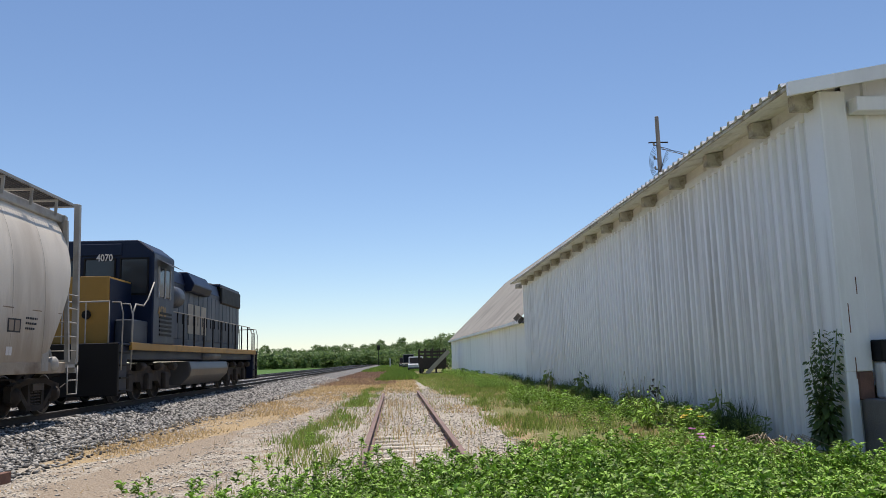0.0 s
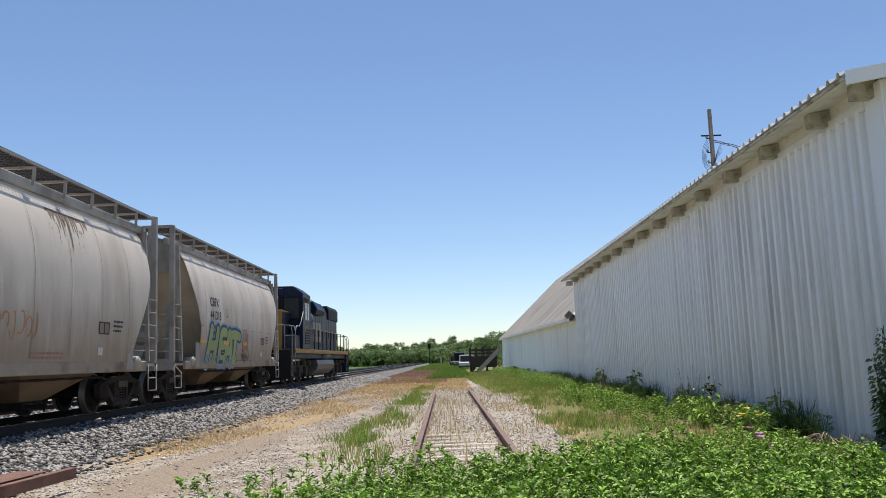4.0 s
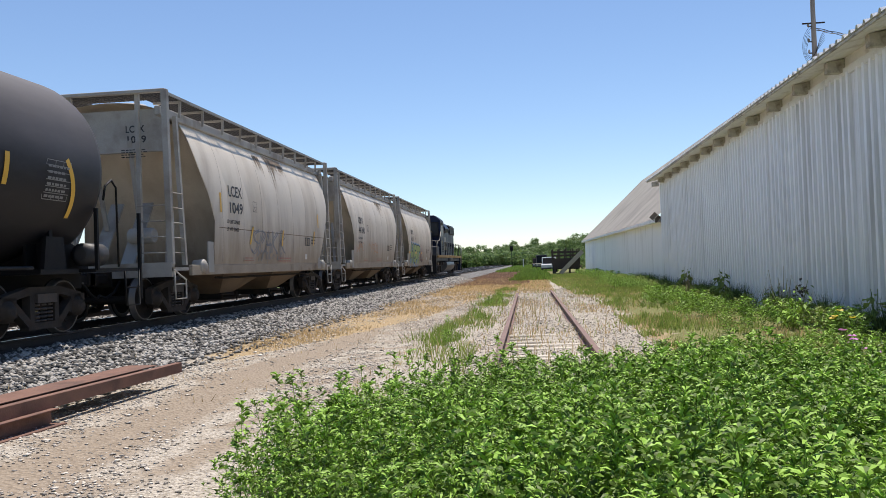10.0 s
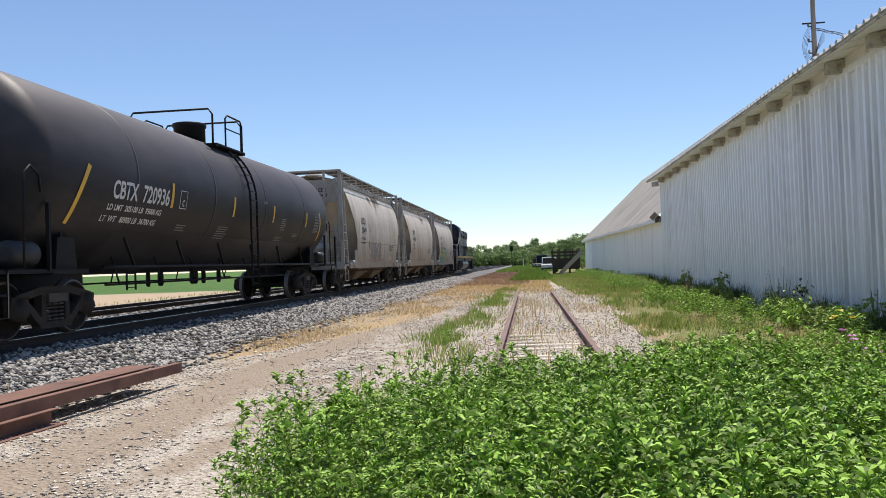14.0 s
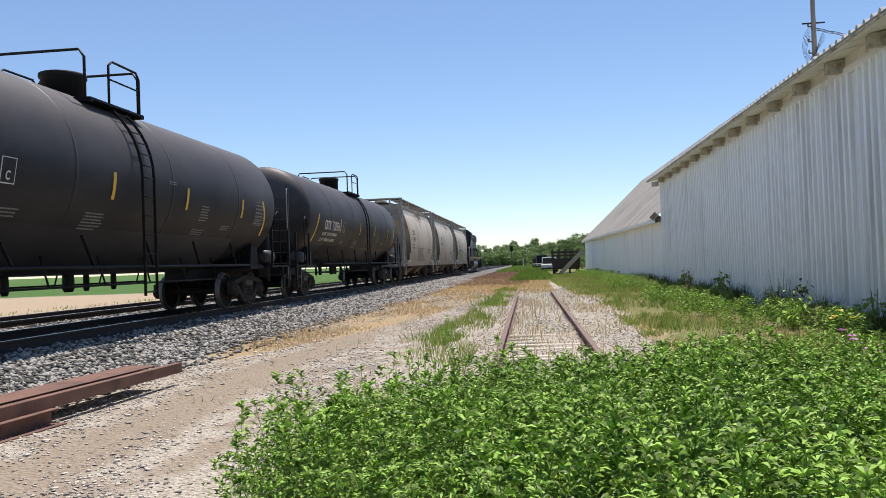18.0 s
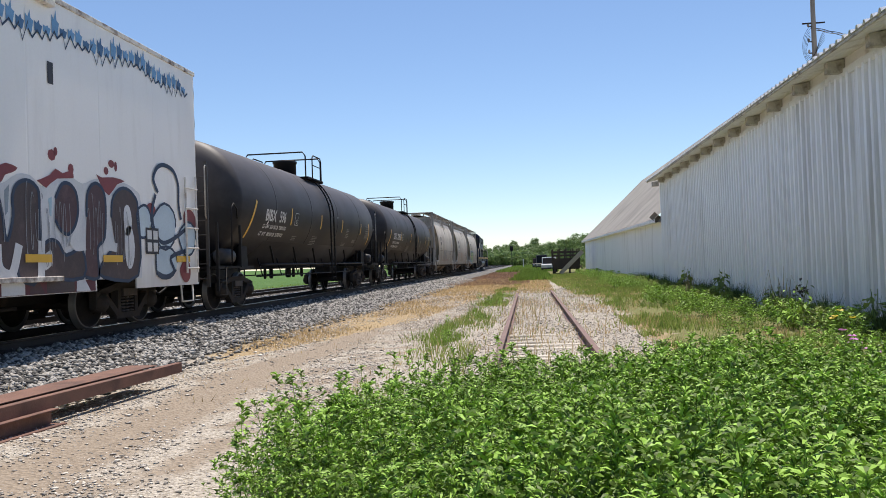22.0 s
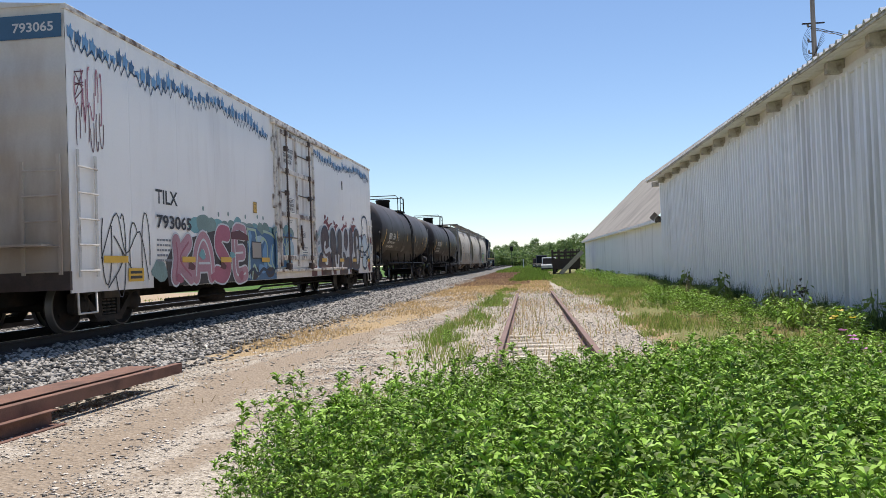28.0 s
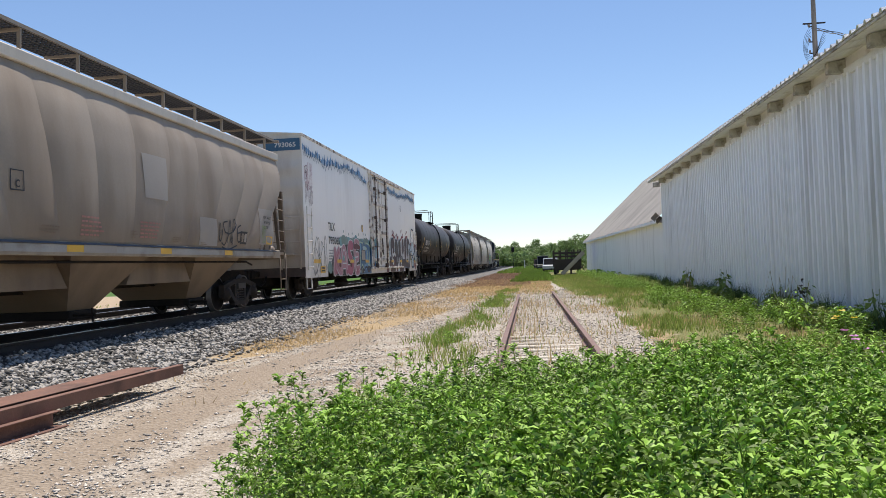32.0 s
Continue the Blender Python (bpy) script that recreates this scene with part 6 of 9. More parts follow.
        for z in (4.5, 2.9):
            part("jamb_bracket", bevelled(box(bmnew(), *span(0.0, 0.06), d0 - 0.2, d0 - 0.08, z - 0.2, z + 0.2), 0.01), M_DOORRUST, car)
        part("door_track", bevelled(box(bmnew(), *span(0.0, 0.11), d0 - 0.2, 6.3, z0 - 0.06, z0 + 0.02), 0.01), M_DOORRUST, car)
        for y in (-0.7, 1.58):
            part("roller", bevelled(box(bmnew(), *span(0.02, 0.17), y - 0.13, y + 0.13, z0 + 0.0, z0 + 0.2), 0.03), M_DARKRUST, car)
        part("top_track", bevelled(box(bmnew(), *span(0.0, 0.11), d0 - 0.2, 6.25, z1 - 0.15, z1 - 0.04), 0.012), M_DOORRUST, car)
    box_marks(car, hl, lambda z: hw + 0.004, z0, z1)
    return car


DOOR = (-1.53, 2.22)
M_BOXEND = grime(mat("boxcar_end_paint", (0.72, 0.68, 0.61), 0.6, 0, 0.10, 0.8, 30, 0.04, (0.38, 0.25, 0.16), 0.4, 0.8, streak=2), 0.9, 3.6, (0.30, 0.21, 0.14), 0.6)
M_LADDER = mat("worn_ladder_paint", (0.66, 0.63, 0.58), 0.6, 0, 0.2, 3, 30, 0.05, (0.20, 0.12, 0.075), 0.45, 3)
M_DOOR = mat("streaked_white_door", (0.84, 0.81, 0.75), 0.6, 0, 0.10, 2.0, 30, 0.05, (0.24, 0.13, 0.07), 0.46, 2.4, streak=8)
M_DOORRUST = mat("rusting_white_rib", (0.72, 0.67, 0.60), 0.7, 0, 0.2, 3.0, 30, 0.15, (0.10, 0.052, 0.032), 0.62, 4.5)
M_DARKRUST = mat("dark_rusty_rod", (0.085, 0.06, 0.05), 0.75, 0, 0.35, 4.0, 40, 0.2, (0.06, 0.045, 0.04), 0.5, 3)
G_SKY = mat("spray_sky_blue", (0.16, 0.34, 0.55), 0.6, 0, 0.25, 1.2, 30, 0.02)
G_MINT = mat("spray_mint", (0.42, 0.55, 0.42), 0.6, 0, 0.2, 1.2, 30, 0.02)
G_CLOUD = mat("spray_grey_green", (0.20, 0.29, 0.27), 0.7, 0, 0.35, 1.4, 30, 0.02)
G_TEAL = mat("spray_teal", (0.17, 0.36, 0.38), 0.6, 0, 0.25, 1.2, 30, 0.02)
G_BLUE = mat("spray_blue", (0.065, 0.16, 0.29), 0.6, 0, 0.3, 1.0, 30, 0.02)
G_NAVY = mat("spray_navy", (0.025, 0.045, 0.085), 0.6, 0, 0.2, 1.2, 30, 0.02)
G_PINK = mat("spray_pink", (0.38, 0.12, 0.17), 0.6, 0, 0.3, 1.0, 30, 0.02)
G_MAROON = mat("spray_maroon", (0.12, 0.035, 0.045), 0.6, 0, 0.25, 1.2, 30, 0.02)
G_BROWN = mat("spray_brown", (0.055, 0.045, 0.045), 0.6, 0, 0.3, 1.2, 30, 0.02)
G_GREEN = mat("spray_green", (0.30, 0.40, 0.16), 0.6, 0, 0.25, 1.0, 30, 0.02)
G_ORANGE = mat("spray_orange", (0.55, 0.25, 0.10), 0.7, 0, 0.25, 1.5, 30, 0.02)
G_GREY = mat("spray_grey", (0.24, 0.25, 0.27), 0.7, 0, 0.25, 1.5, 30, 0.02)
G_PALE = mat("spray_white", (0.62, 0.63, 0.64), 0.6, 0, 0.15, 1.2, 30, 0.02)


G_ROSE = mat("spray_dusty_rose", (0.45, 0.24, 0.28), 0.6, 0, 0.35, 1.4, 30, 0.02)
G_PLUM = mat("spray_plum", (0.085, 0.045, 0.05), 0.6, 0, 0.4, 1.5, 40, 0.02, (0.16, 0.10, 0.10), 0.3, 6)
G_PLUM2 = mat("spray_dark_brown", (0.07, 0.05, 0.05), 0.6, 0, 0.4, 1.5, 40, 0.02, (0.14, 0.09, 0.09), 0.3, 6)
G_ICE = mat("spray_ice_blue", (0.50, 0.60, 0.66), 0.6, 0, 0.15, 1.2, 30, 0.02)
G_SKYWASH = mat("spray_washed_blue", (0.36, 0.50, 0.56), 0.6, 0, 0.3, 1.2, 30, 0.02)
G_SLATE = mat("spray_slate", (0.27, 0.32, 0.36), 0.6, 0, 0.3, 1.2, 30, 0.02)
G_WINE = mat("spray_wine", (0.22, 0.05, 0.055), 0.6, 0, 0.25, 1.2, 30, 0.02)
G_PINK2 = mat("spray_rose", (0.46, 0.24, 0.28), 0.6, 0, 0.3, 1.0, 30, 0.02)


def box_marks(car, hl, skin, z0, z1):
    r = random.Random(17)
    on_door = lambda z: skin(z) + 0.046
    # jagged blue fringe along the top, pale flames above it
    for a, b in ((-11.2, -1.8), (2.35, 11.2)):
        y, k = a, 0
        while y < b:
            line, flames = [], []
            for m in range(8):
                if y > b - 0.3:
                    break
                base = 4.80 + 0.09 * math.sin(0.9 * y) + 0.05 * math.sin(3.1 * y)
                line += [(y, base - r.uniform(0.0, 0.06)), (y + r.uniform(0.06, 0.13), base - r.uniform(0.10, 0.26))]
                t = r.choice((0.06, 0.12, 0.18, 0.24, 0.32))
                flames.append([(y - 0.06, base - 0.06), (y + 0.08, base - 0.1), (y + 0.13, base + t * 0.4), (y + 0.07, base + t * 0.5), (y + 0.05, base + t), (y + 0.0, base + t * 0.5), (y - 0.06, base + t * 0.7)])
                y += 0.21
            line.append((min(y, b), 4.82 + 0.09 * math.sin(0.9 * y)))
            if y > b - 0.3:
                y = b
            bm = bmnew()
            sheet(bm, [[(p, q + 0.012, 0) for p, q in line], [(p, q - 0.028, 0) for p, q in line]])
            me = bpy.data.meshes.new("fringe")
            bm.to_mesh(me)
            bm.free()
            on_side(me, car, "graffiti_fringe", G_NAVY, 0, 0, skin, 0.012)
            for m, f in enumerate(flames):
                on_side(patches([f]), car, "graffiti_flame", (G_SKY, G_BLUE, G_SKY)[m % 3], 0, 0, skin, 0.006 + 0.0015 * (m % 2))
    on_side(patches([rect(0, 0, 1.7, 0.42)]), car, "stencil_panel", M_BOX, -8.58, 2.28, skin, 0.004, "cleaner white stencil panel")
    on_side(letters("TILX", 0.28, 0.93), car, "car_mark", M_INK, -8.5, 2.34, skin, 0.010)
    on_side(letters("793065", 0.26, 1.53), car, "car_number", M_INK, -8.53, 1.86, skin, 0.026)
    on_side(patches(bars(0.05, 0.0, 0.6, 0.5, 5, 3, 3)), car, "small_print", G_GREY, -8.55, 1.2, skin, 0.010)
    on_side(patches([bubble(0.3, 0.4, 0.32, 0.2, 12, 0.2, 5)]), car, "graffiti_cloud", G_CLOUD, -8.7, 0.62, skin, 0.008)
    # grey-green clouds behind the pieces
    for k in range(17):
        y = -6.75 + 0.40 * k
        where = skin if y < -1.9 else on_door
        on_side(patches([bubble(0, 0, r.uniform(0.22, 0.38), r.uniform(0.14, 0.22), 14, 0.1, k)]), car, "graffiti_cloud", G_CLOUD if k % 3 else G_TEAL, y, r.uniform(1.98, 2.08), where, 0.004 + 0.0008 * (k % 3))
        if k % 2:
            on_side(patches([bubble(0, 0, 0.05, 0.06, 8, 0, k)]), car, "graffiti_dot", G_CLOUD, y + r.uniform(-0.2, 0.2), r.uniform(2.28, 2.42), skin if y < -2.2 else on_door, 0.006)
    # pink piece
    on_side(patches([[(0, 0), (4.3, 0), (4.3, 1.33), (3.2, 1.28), (2.2, 1.18), (1.2, 1.02), (0.3, 0.9), (-0.1, 0.5)]]), car, "graffiti_ground", G_BROWN, -8.05, 0.71, skin, 0.009)
    pink = [[[(0.25, 0.1), (0.35, 0.45), (0.3, 0.78)], [(0.85, 0.8), (0.45, 0.45), (0.95, 0.1)]],
            [[(1.2, 0.1), (1.3, 0.6), (1.6, 0.88), (1.9, 0.6), (2.0, 0.1)], [(1.35, 0.36), (1.9, 0.36)]],
            [[(2.95, 1.05), (2.55, 1.05), (2.4, 0.78), (2.7, 0.55), (2.95, 0.3), (2.7, 0.08), (2.3, 0.12)]],
            [[(4.0, 1.12), (3.45, 1.1), (3.4, 0.55), (3.5, 0.08), (4.05, 0.1)], [(3.45, 0.6), (3.9, 0.62)]]]
    fat_shapes(car, skin, -8.0, 0.80, pink, (("graffiti_outline", 0.45, G_PALE), ("graffiti_fill", 0.37, [G_ROSE, G_PINK2, G_PINK, G_ROSE]), ("graffiti_shine", 0.05, [G_PINK, G_PALE])), 0.012)
    for k in range(7):
        on_side(patches([bubble(0, 0, 0.16, 0.1, 10, 0.3, 40 + k)]), car, "graffiti_spot", (G_PINK, G_MAROON, G_TEAL)[k % 3], -7.6 + 0.56 * k, 0.85 + 0.5 * ((k * 7) % 3) / 2, skin, 0.024)
    on_side(patches([[(0, 0.02), (1.15, 0.0), (1.12, 0.13), (0.55, 0.25), (0.0, 0.18)]]), car, "graffiti_spot", G_MAROON, -4.85, 1.72, skin, 0.025)
    # blue piece, running on over the door
    on_side(patches([[(0, 0), (2.2, 0), (2.2, 1.28), (1.6, 1.33), (1.1, 1.2), (0.7, 1.36), (0.05, 1.38)]]), car, "graffiti_ground", G_BLUE, -3.78, 0.71, skin, 0.009)
    on_side(patches([[(0, 0), (1.5, 0.0), (1.38, 0.5), (1.5, 0.98), (1.1, 1.05), (0.9, 0.9), (0.5, 1.08), (0.0, 1.0)]]), car, "graffiti_ground", G_BLUE, -1.72, 1.02, on_door, 0.006)
    on_side(patches([bubble(0, 0, 0.42, 0.3, 14, 0.15, 6)]), car, "graffiti_wash", G_SKYWASH, -0.45, 1.5, on_door, 0.008)
    on_side(strokes([curve_through(q) for q in ([(0.1, 0.05), (0.15, 0.5), (0.05, 0.95)], [(0.35, 1.0), (0.5, 0.6), (0.75, 0.9)], [(0.95, 0.1), (0.85, 0.5), (1.0, 0.85)])], 0.07), car, "graffiti_line", G_MINT, -1.7, 1.04, on_door, 0.0095)
    blue = [[[(0.08, 0.05), (0.15, 0.7), (0.05, 1.25)], [(0.05, 1.27), (0.6, 1.25)]], [[(0.62, 1.2), (0.8, 0.8), (1.1, 1.05), (1.45, 0.9), (1.5, 0.4), (1.75, 0.3)]],
            [[(1.2, 1.25), (1.75, 1.2), (2.1, 1.1)]], [[(0.3, 0.0), (0.45, 0.35), (0.75, 0.05)]], [[(1.95, 0.9), (1.8, 0.5), (2.1, 0.15)]]]
    fat_shapes(car, skin, -3.78, 0.76, blue, (("graffiti_line", 0.07, G_MINT),), 0.016)
    on_side(strokes([curve_through([(0, 0), (0.35, 0.12), (0.7, -0.02), (1.1, 0.12), (1.6, 0.0), (2.1, 0.1)])], 0.09), car, "graffiti_line", G_NAVY, -3.75, 0.88, skin, 0.018)
    for k, (y, z, w, h) in enumerate(((-3.6, 1.75, 0.16, 0.2), (-2.9, 1.75, 0.3, 0.16), (-2.45, 1.35, 0.2, 0.34), (-1.98, 1.2, 0.16, 0.4), (-3.65, 1.1, 0.1, 0.3), (-2.75, 1.0, 0.28, 0.14))):
        on_side(patches([bubble(0, 0, w, h, 12, 0.25, 20 + k)]), car, "graffiti_wash", (G_SKY, G_SKYWASH, G_SKY)[k % 3], y, z, skin, 0.0115)
    on_side(patches([bubble(0.3, 0.18, 0.3, 0.17, 12, 0.1, 2)]), car, "graffiti_spot", G_BROWN, -3.6, 0.72, skin, 0.017)
    on_side(patches([bubble(0.3, 0.18, 0.36, 0.14, 12, 0.1, 2)]), car, "graffiti_spot", G_BROWN, -2.4, 0.72, skin, 0.017)
    on_side(patches([rect(0, 0, 0.66, 0.42)]), car, "bare_plate", M_GREYTAN, -3.47, 1.28, skin, 0.028, "dull bare metal placard board")
    on_side(strokes([[(0, 0), (0.66, 0), (0.66, 0.42), (0, 0.42), (0, 0)]], 0.03), car, "plate_rim", M_INK, -3.47, 1.28, skin, 0.032)
    on_side(strokes([curve_through(q) for q in ([(0, 0.2), (0.3, 0.3), (0.5, 0.1)], [(0.1, 0.7), (0.4, 0.5), (0.7, 0.75)])], 0.05), car, "graffiti_line", G_MINT, -1.15, 1.05, on_door, 0.012)
    # dark swollen word with a pale rim, blue tints and red splashes
    on_side(patches([[(2.17, 0.87), (2.22, 2.08), (2.43, 2.16), (2.55, 2.25), (2.68, 2.18), (2.62, 1.8), (2.58, 1.39), (2.5, 1.23), (2.49, 0.86)]]), car, "graffiti_ground", G_MAROON, 0, 0, skin, 0.005)
    on_side(patches([curve_through([(2.49, 0.93), (2.5, 1.27), (2.61, 1.48), (2.65, 1.89), (2.71, 2.14), (2.88, 2.34), (3.15, 2.43), (3.29, 2.41), (3.51, 2.46), (3.81, 2.45), (4.04, 2.29), (4.29, 2.41), (4.55, 2.48), (4.85, 2.43), (5.04, 2.27), (5.38, 2.44), (5.68, 2.45), (5.94, 2.32), (6.31, 2.46), (6.66, 2.54), (6.99, 2.46), (7.39, 2.58), (7.65, 2.52), (7.77, 2.36), (8.05, 2.56), (8.34, 2.59), (8.68, 2.5), (8.87, 2.26), (8.83, 0.88)], 3)]), car, "graffiti_halo", G_PALE, 0, 0, skin, 0.008)
    for k, q in enumerate((
            [(3.04, 1.91), (3.09, 2.15), (3.25, 2.31), (3.48, 2.4), (3.73, 2.39), (3.95, 2.27), (4.05, 2.04), (4, 1.78), (4.17, 1.57), (4.3, 1.47), (4.37, 0.95), (2.77, 0.98), (2.76, 1.27), (2.87, 1.42), (3.04, 1.47), (3.25, 1.39), (3.09, 1.66)],
            [(4.22, 1.51), (4.28, 2.03), (4.37, 2.27), (4.55, 2.37), (4.76, 2.33), (4.93, 2.17), (5.04, 1.88), (5.1, 1.53), (5.17, 1.53), (5.27, 1.84), (5.26, 2.09), (5.35, 2.28), (5.57, 2.37), (5.79, 2.3), (5.86, 2.08), (5.82, 0.95), (5.38, 0.95), (5.35, 1.21), (5.24, 1.05), (5.09, 1.05), (4.97, 1.18), (4.9, 0.96), (4.37, 0.96)],
            [(6.25, 2.16), (6.42, 2.39), (6.61, 2.42), (6.79, 2.3), (6.84, 2.02), (6.75, 1.77), (6.56, 1.62), (6.38, 1.67), (6.23, 1.83)],
            [(5.91, 1.42), (6.09, 1.52), (6.3, 1.48), (6.49, 1.29), (6.92, 1.39), (6.94, 0.93), (5.92, 0.95)],
            [(7.08, 1.92), (7.1, 2.27), (7.23, 2.45), (7.41, 2.5), (7.59, 2.39), (7.65, 2.12), (7.59, 1.59), (7.37, 1.41), (7.39, 0.93), (6.99, 0.94)],
            [(7.82, 1.95), (7.87, 2.26), (8.07, 2.45), (8.33, 2.5), (8.61, 2.39), (8.74, 2.12), (8.69, 0.94), (7.52, 0.93), (7.48, 1.14), (7.93, 1.48)])):
        on_side(patches([curve_through(q, 3)]), car, "graffiti_fill", (G_PLUM, G_PLUM2)[k % 2], 0, 0, skin, 0.014)
        on_side(strokes([curve_through(q, 3)], 0.06), car, "graffiti_outline", G_NAVY, 0, 0, skin, 0.017)
    for q in (
            [(3.63, 1.83), (3.51, 1.8), (3.46, 1.69), (3.55, 1.55), (3.74, 1.56), (4, 1.62), (4.17, 1.6), (4.3, 1.5)],
            [(3.25, 1.44), (3.42, 1.35), (3.61, 1.27), (3.78, 1.3)],
            [(3.65, 1.29), (3.8, 1.23), (3.69, 1.14), (3.52, 1.2)],
            [(4.93, 1.43), (4.95, 1.13), (5.09, 1.01), (5.24, 1.05), (5.38, 1.44)],
            [(5.93, 1.13), (6.07, 1.21), (6.03, 1.34)],
            [(7.44, 1.33), (7.66, 1.45), (7.98, 1.43)],
            [(5.89, 1.5), (5.86, 0.95)],
            [(7.02, 1.46), (6.76, 1.44), (6.62, 1.57)]):
        on_side(strokes([curve_through(q)], 0.16), car, "graffiti_rim", G_PALE, 0, 0, skin, 0.020)
    for k, q in enumerate((
            [(2.73, 1.98), (2.79, 2.19), (2.99, 2.33), (3.07, 2.3), (2.97, 2.08)],
            [(2.7, 1.74), (2.7, 1.86), (2.97, 1.92), (2.96, 1.79)],
            [(2.69, 1.52), (2.7, 1.68), (2.93, 1.72), (2.98, 1.57), (2.74, 1.46)],
            [(2.59, 1.29), (2.66, 1.43), (2.74, 1.42), (2.71, 1.3)],
            [(2.57, 0.98), (2.58, 1.23), (2.73, 1.26), (2.75, 0.98)],
            [(4.14, 1.98), (4.17, 2.16), (4.29, 2.27), (4.24, 2.02)],
            [(4.14, 1.65), (4.14, 1.86), (4.22, 1.89), (4.22, 1.64)],
            [(5.11, 1.83), (5.1, 2.18), (5.21, 2.28), (5.17, 1.89)],
            [(6.11, 1.88), (6.08, 2.14), (6.17, 2.18), (6.15, 1.88)])):
        on_side(patches([q]), car, "graffiti_tint", (G_SKYWASH, G_SLATE)[k % 2], 0, 0, skin, 0.012)
    for y, z, a, b in ((8.35, 1.93, 0.14, 0.3), (8.4, 1.45, 0.17, 0.42)):
        on_side(patches([bubble(0, 0, a, b, 14, 0.06, 3)]), car, "graffiti_spot", G_PALE, y, z, skin, 0.021)
    for q in (
            [(3.44, 2.5), (3.56, 2.6), (3.72, 2.65), (3.79, 2.71), (3.93, 2.62), (4.05, 2.53), (4.21, 2.5), (4.47, 2.58), (4.61, 2.56), (4.41, 2.49), (4.21, 2.4), (4.07, 2.27), (3.97, 2.4), (3.74, 2.51)],
            [(4.82, 2.46), (5, 2.51), (5.15, 2.57), (5.4, 2.53), (5.28, 2.45), (5.13, 2.4), (5.04, 2.28), (4.96, 2.39)],
            [(5.82, 2.39), (6.14, 2.51), (6.28, 2.62), (6.46, 2.57), (6.67, 2.63), (6.75, 2.52), (6.32, 2.47), (6.04, 2.3)],
            [(7.4, 2.66), (7.57, 2.62), (7.92, 2.66), (8.31, 2.63), (8.05, 2.55), (7.77, 2.33), (7.54, 2.47)]):
        on_side(patches([curve_through(q, 2)]), car, "graffiti_splash", G_WINE, 0, 0, skin, 0.011)
    for k, (y, z) in enumerate(((3.63, 2.71), (4.03, 2.69), (3.69, 2.76), (4.86, 2.61), (4.93, 2.58), (6.2, 2.82), (6.3, 2.89), (6.69, 2.66), (7.88, 2.89), (8.02, 2.86), (7.71, 2.75))):
        on_side(patches([bubble(0, 0, 0.05 + 0.025 * (k % 3), 0.07 + 0.02 * (k % 2), 8, 0, k)]), car, "graffiti_drop", G_WINE, y, z, skin, 0.006)
    for k, y in enumerate((2.95, 4.5, 5.52, 6.07, 7.05, 7.92)):
        on_side(strokes(scrawl(60 + k, 0.55, 0.95, 5), 0.012), car, "graffiti_scratch", G_GREY, y, 1.2, skin, 0.024)
    for k, (y, z) in enumerate(((2.31, 1.67), (2.36, 1.95))):
        on_side(strokes(scrawl(90 + k, 0.42, 0.3, 4), 0.035), car, "graffiti_scrawl", (G_PALE, G_CLOUD)[k], y, z - 0.1, skin, 0.010)
    # maroon foot of the word with white and dark wedges
    on_side(patches([[(1.9, 0.71), (7.3, 0.71), (7.3, 1.02), (1.9, 1.02)]]), car, "graffiti_foot", G_MAROON, 0, 0, skin, 0.006)
    for k, (y, w) in enumerate(((2.5, 0.5), (3.15, 0.3), (3.35, 0.9), (4.3, 0.35), (5.0, 0.5), (5.6, 0.35), (6.0, 0.7), (6.75, 0.4))):
        on_side(patches([[(0, 0), (w, 0), (w * (0.4 if k % 2 else 1.0), 0.29), (w * (0.1 if k % 2 else 0.0), 0.29)]]), car, "graffiti_wedge", (G_PALE, G_PLUM, G_PLUM2, G_PALE)[k % 4], y, 0.715, skin, 0.0105)
    # swirls at the corner
    for k, q in enumerate(([(9.52, 2.53), (9.35, 2.78), (9.52, 3.02), (9.83, 3.1), (10.2, 3.02), (10.39, 2.76), (10.39, 2.35), (10.48, 2.05)],
            [(9.42, 2.49), (9.27, 2.15), (9.34, 1.79), (9.64, 1.56), (10.13, 1.65), (10.68, 1.86)],
            [(9.37, 0.98), (9.76, 0.89), (10.11, 1), (9.99, 1.27), (10.65, 1.41)])):
        on_side(strokes([curve_through(q, 6)], 0.085), car, "graffiti_swirl", G_NAVY, 0, 0, skin, 0.018)
    for k, (y, z, a, b, paint) in enumerate(((9.77, 1.88, 0.5, 0.42, G_ICE), (8.94, 1.94, 0.26, 0.33, G_ICE), (10.78, 1.66, 0.4, 0.34, G_ICE), (9.78, 1.17, 0.45, 0.35, G_ICE), (10.88, 2.02, 0.3, 0.3, G_WINE), (9.24, 2.17, 0.2, 0.13, G_WINE), (10.65, 0.99, 0.25, 0.22, G_WINE))):
        on_side(patches([bubble(0, 0, a, b, 16, 0.1, k)]), car, "graffiti_spot", paint, y, z, skin, 0.010 + 0.0008 * (7 - k))
        if paint is G_ICE:
            on_side(strokes([bubble(0, 0, a, b, 16, 0.1, k)], 0.05), car, "graffiti_outline", G_NAVY, y, z, skin, 0.017)
    for text, y, z, h, w in (("CLOSE AND LOCK", -0.83, 4.44, 0.12, 0.95), ("DOOR BEFORE", -0.80, 4.27, 0.12, 0.8), ("MOVING CAR", -0.78, 4.10, 0.12, 0.72),
                             ("SECURE BOTH", -0.60, 2.95, 0.09, 0.62), ("HASPS BEFORE", -0.60, 2.83, 0.09, 0.66), ("MOVING CAR", -0.60, 2.71, 0.09, 0.6), ("YSD", 0.9, 1.98, 0.1, 0.26), ("SEAL", 0.84, 1.62, 0.08, 0.28)):
        on_side(letters(text, h, w), car, "door_notice", M_INK, y, z, on_door, 0.006)
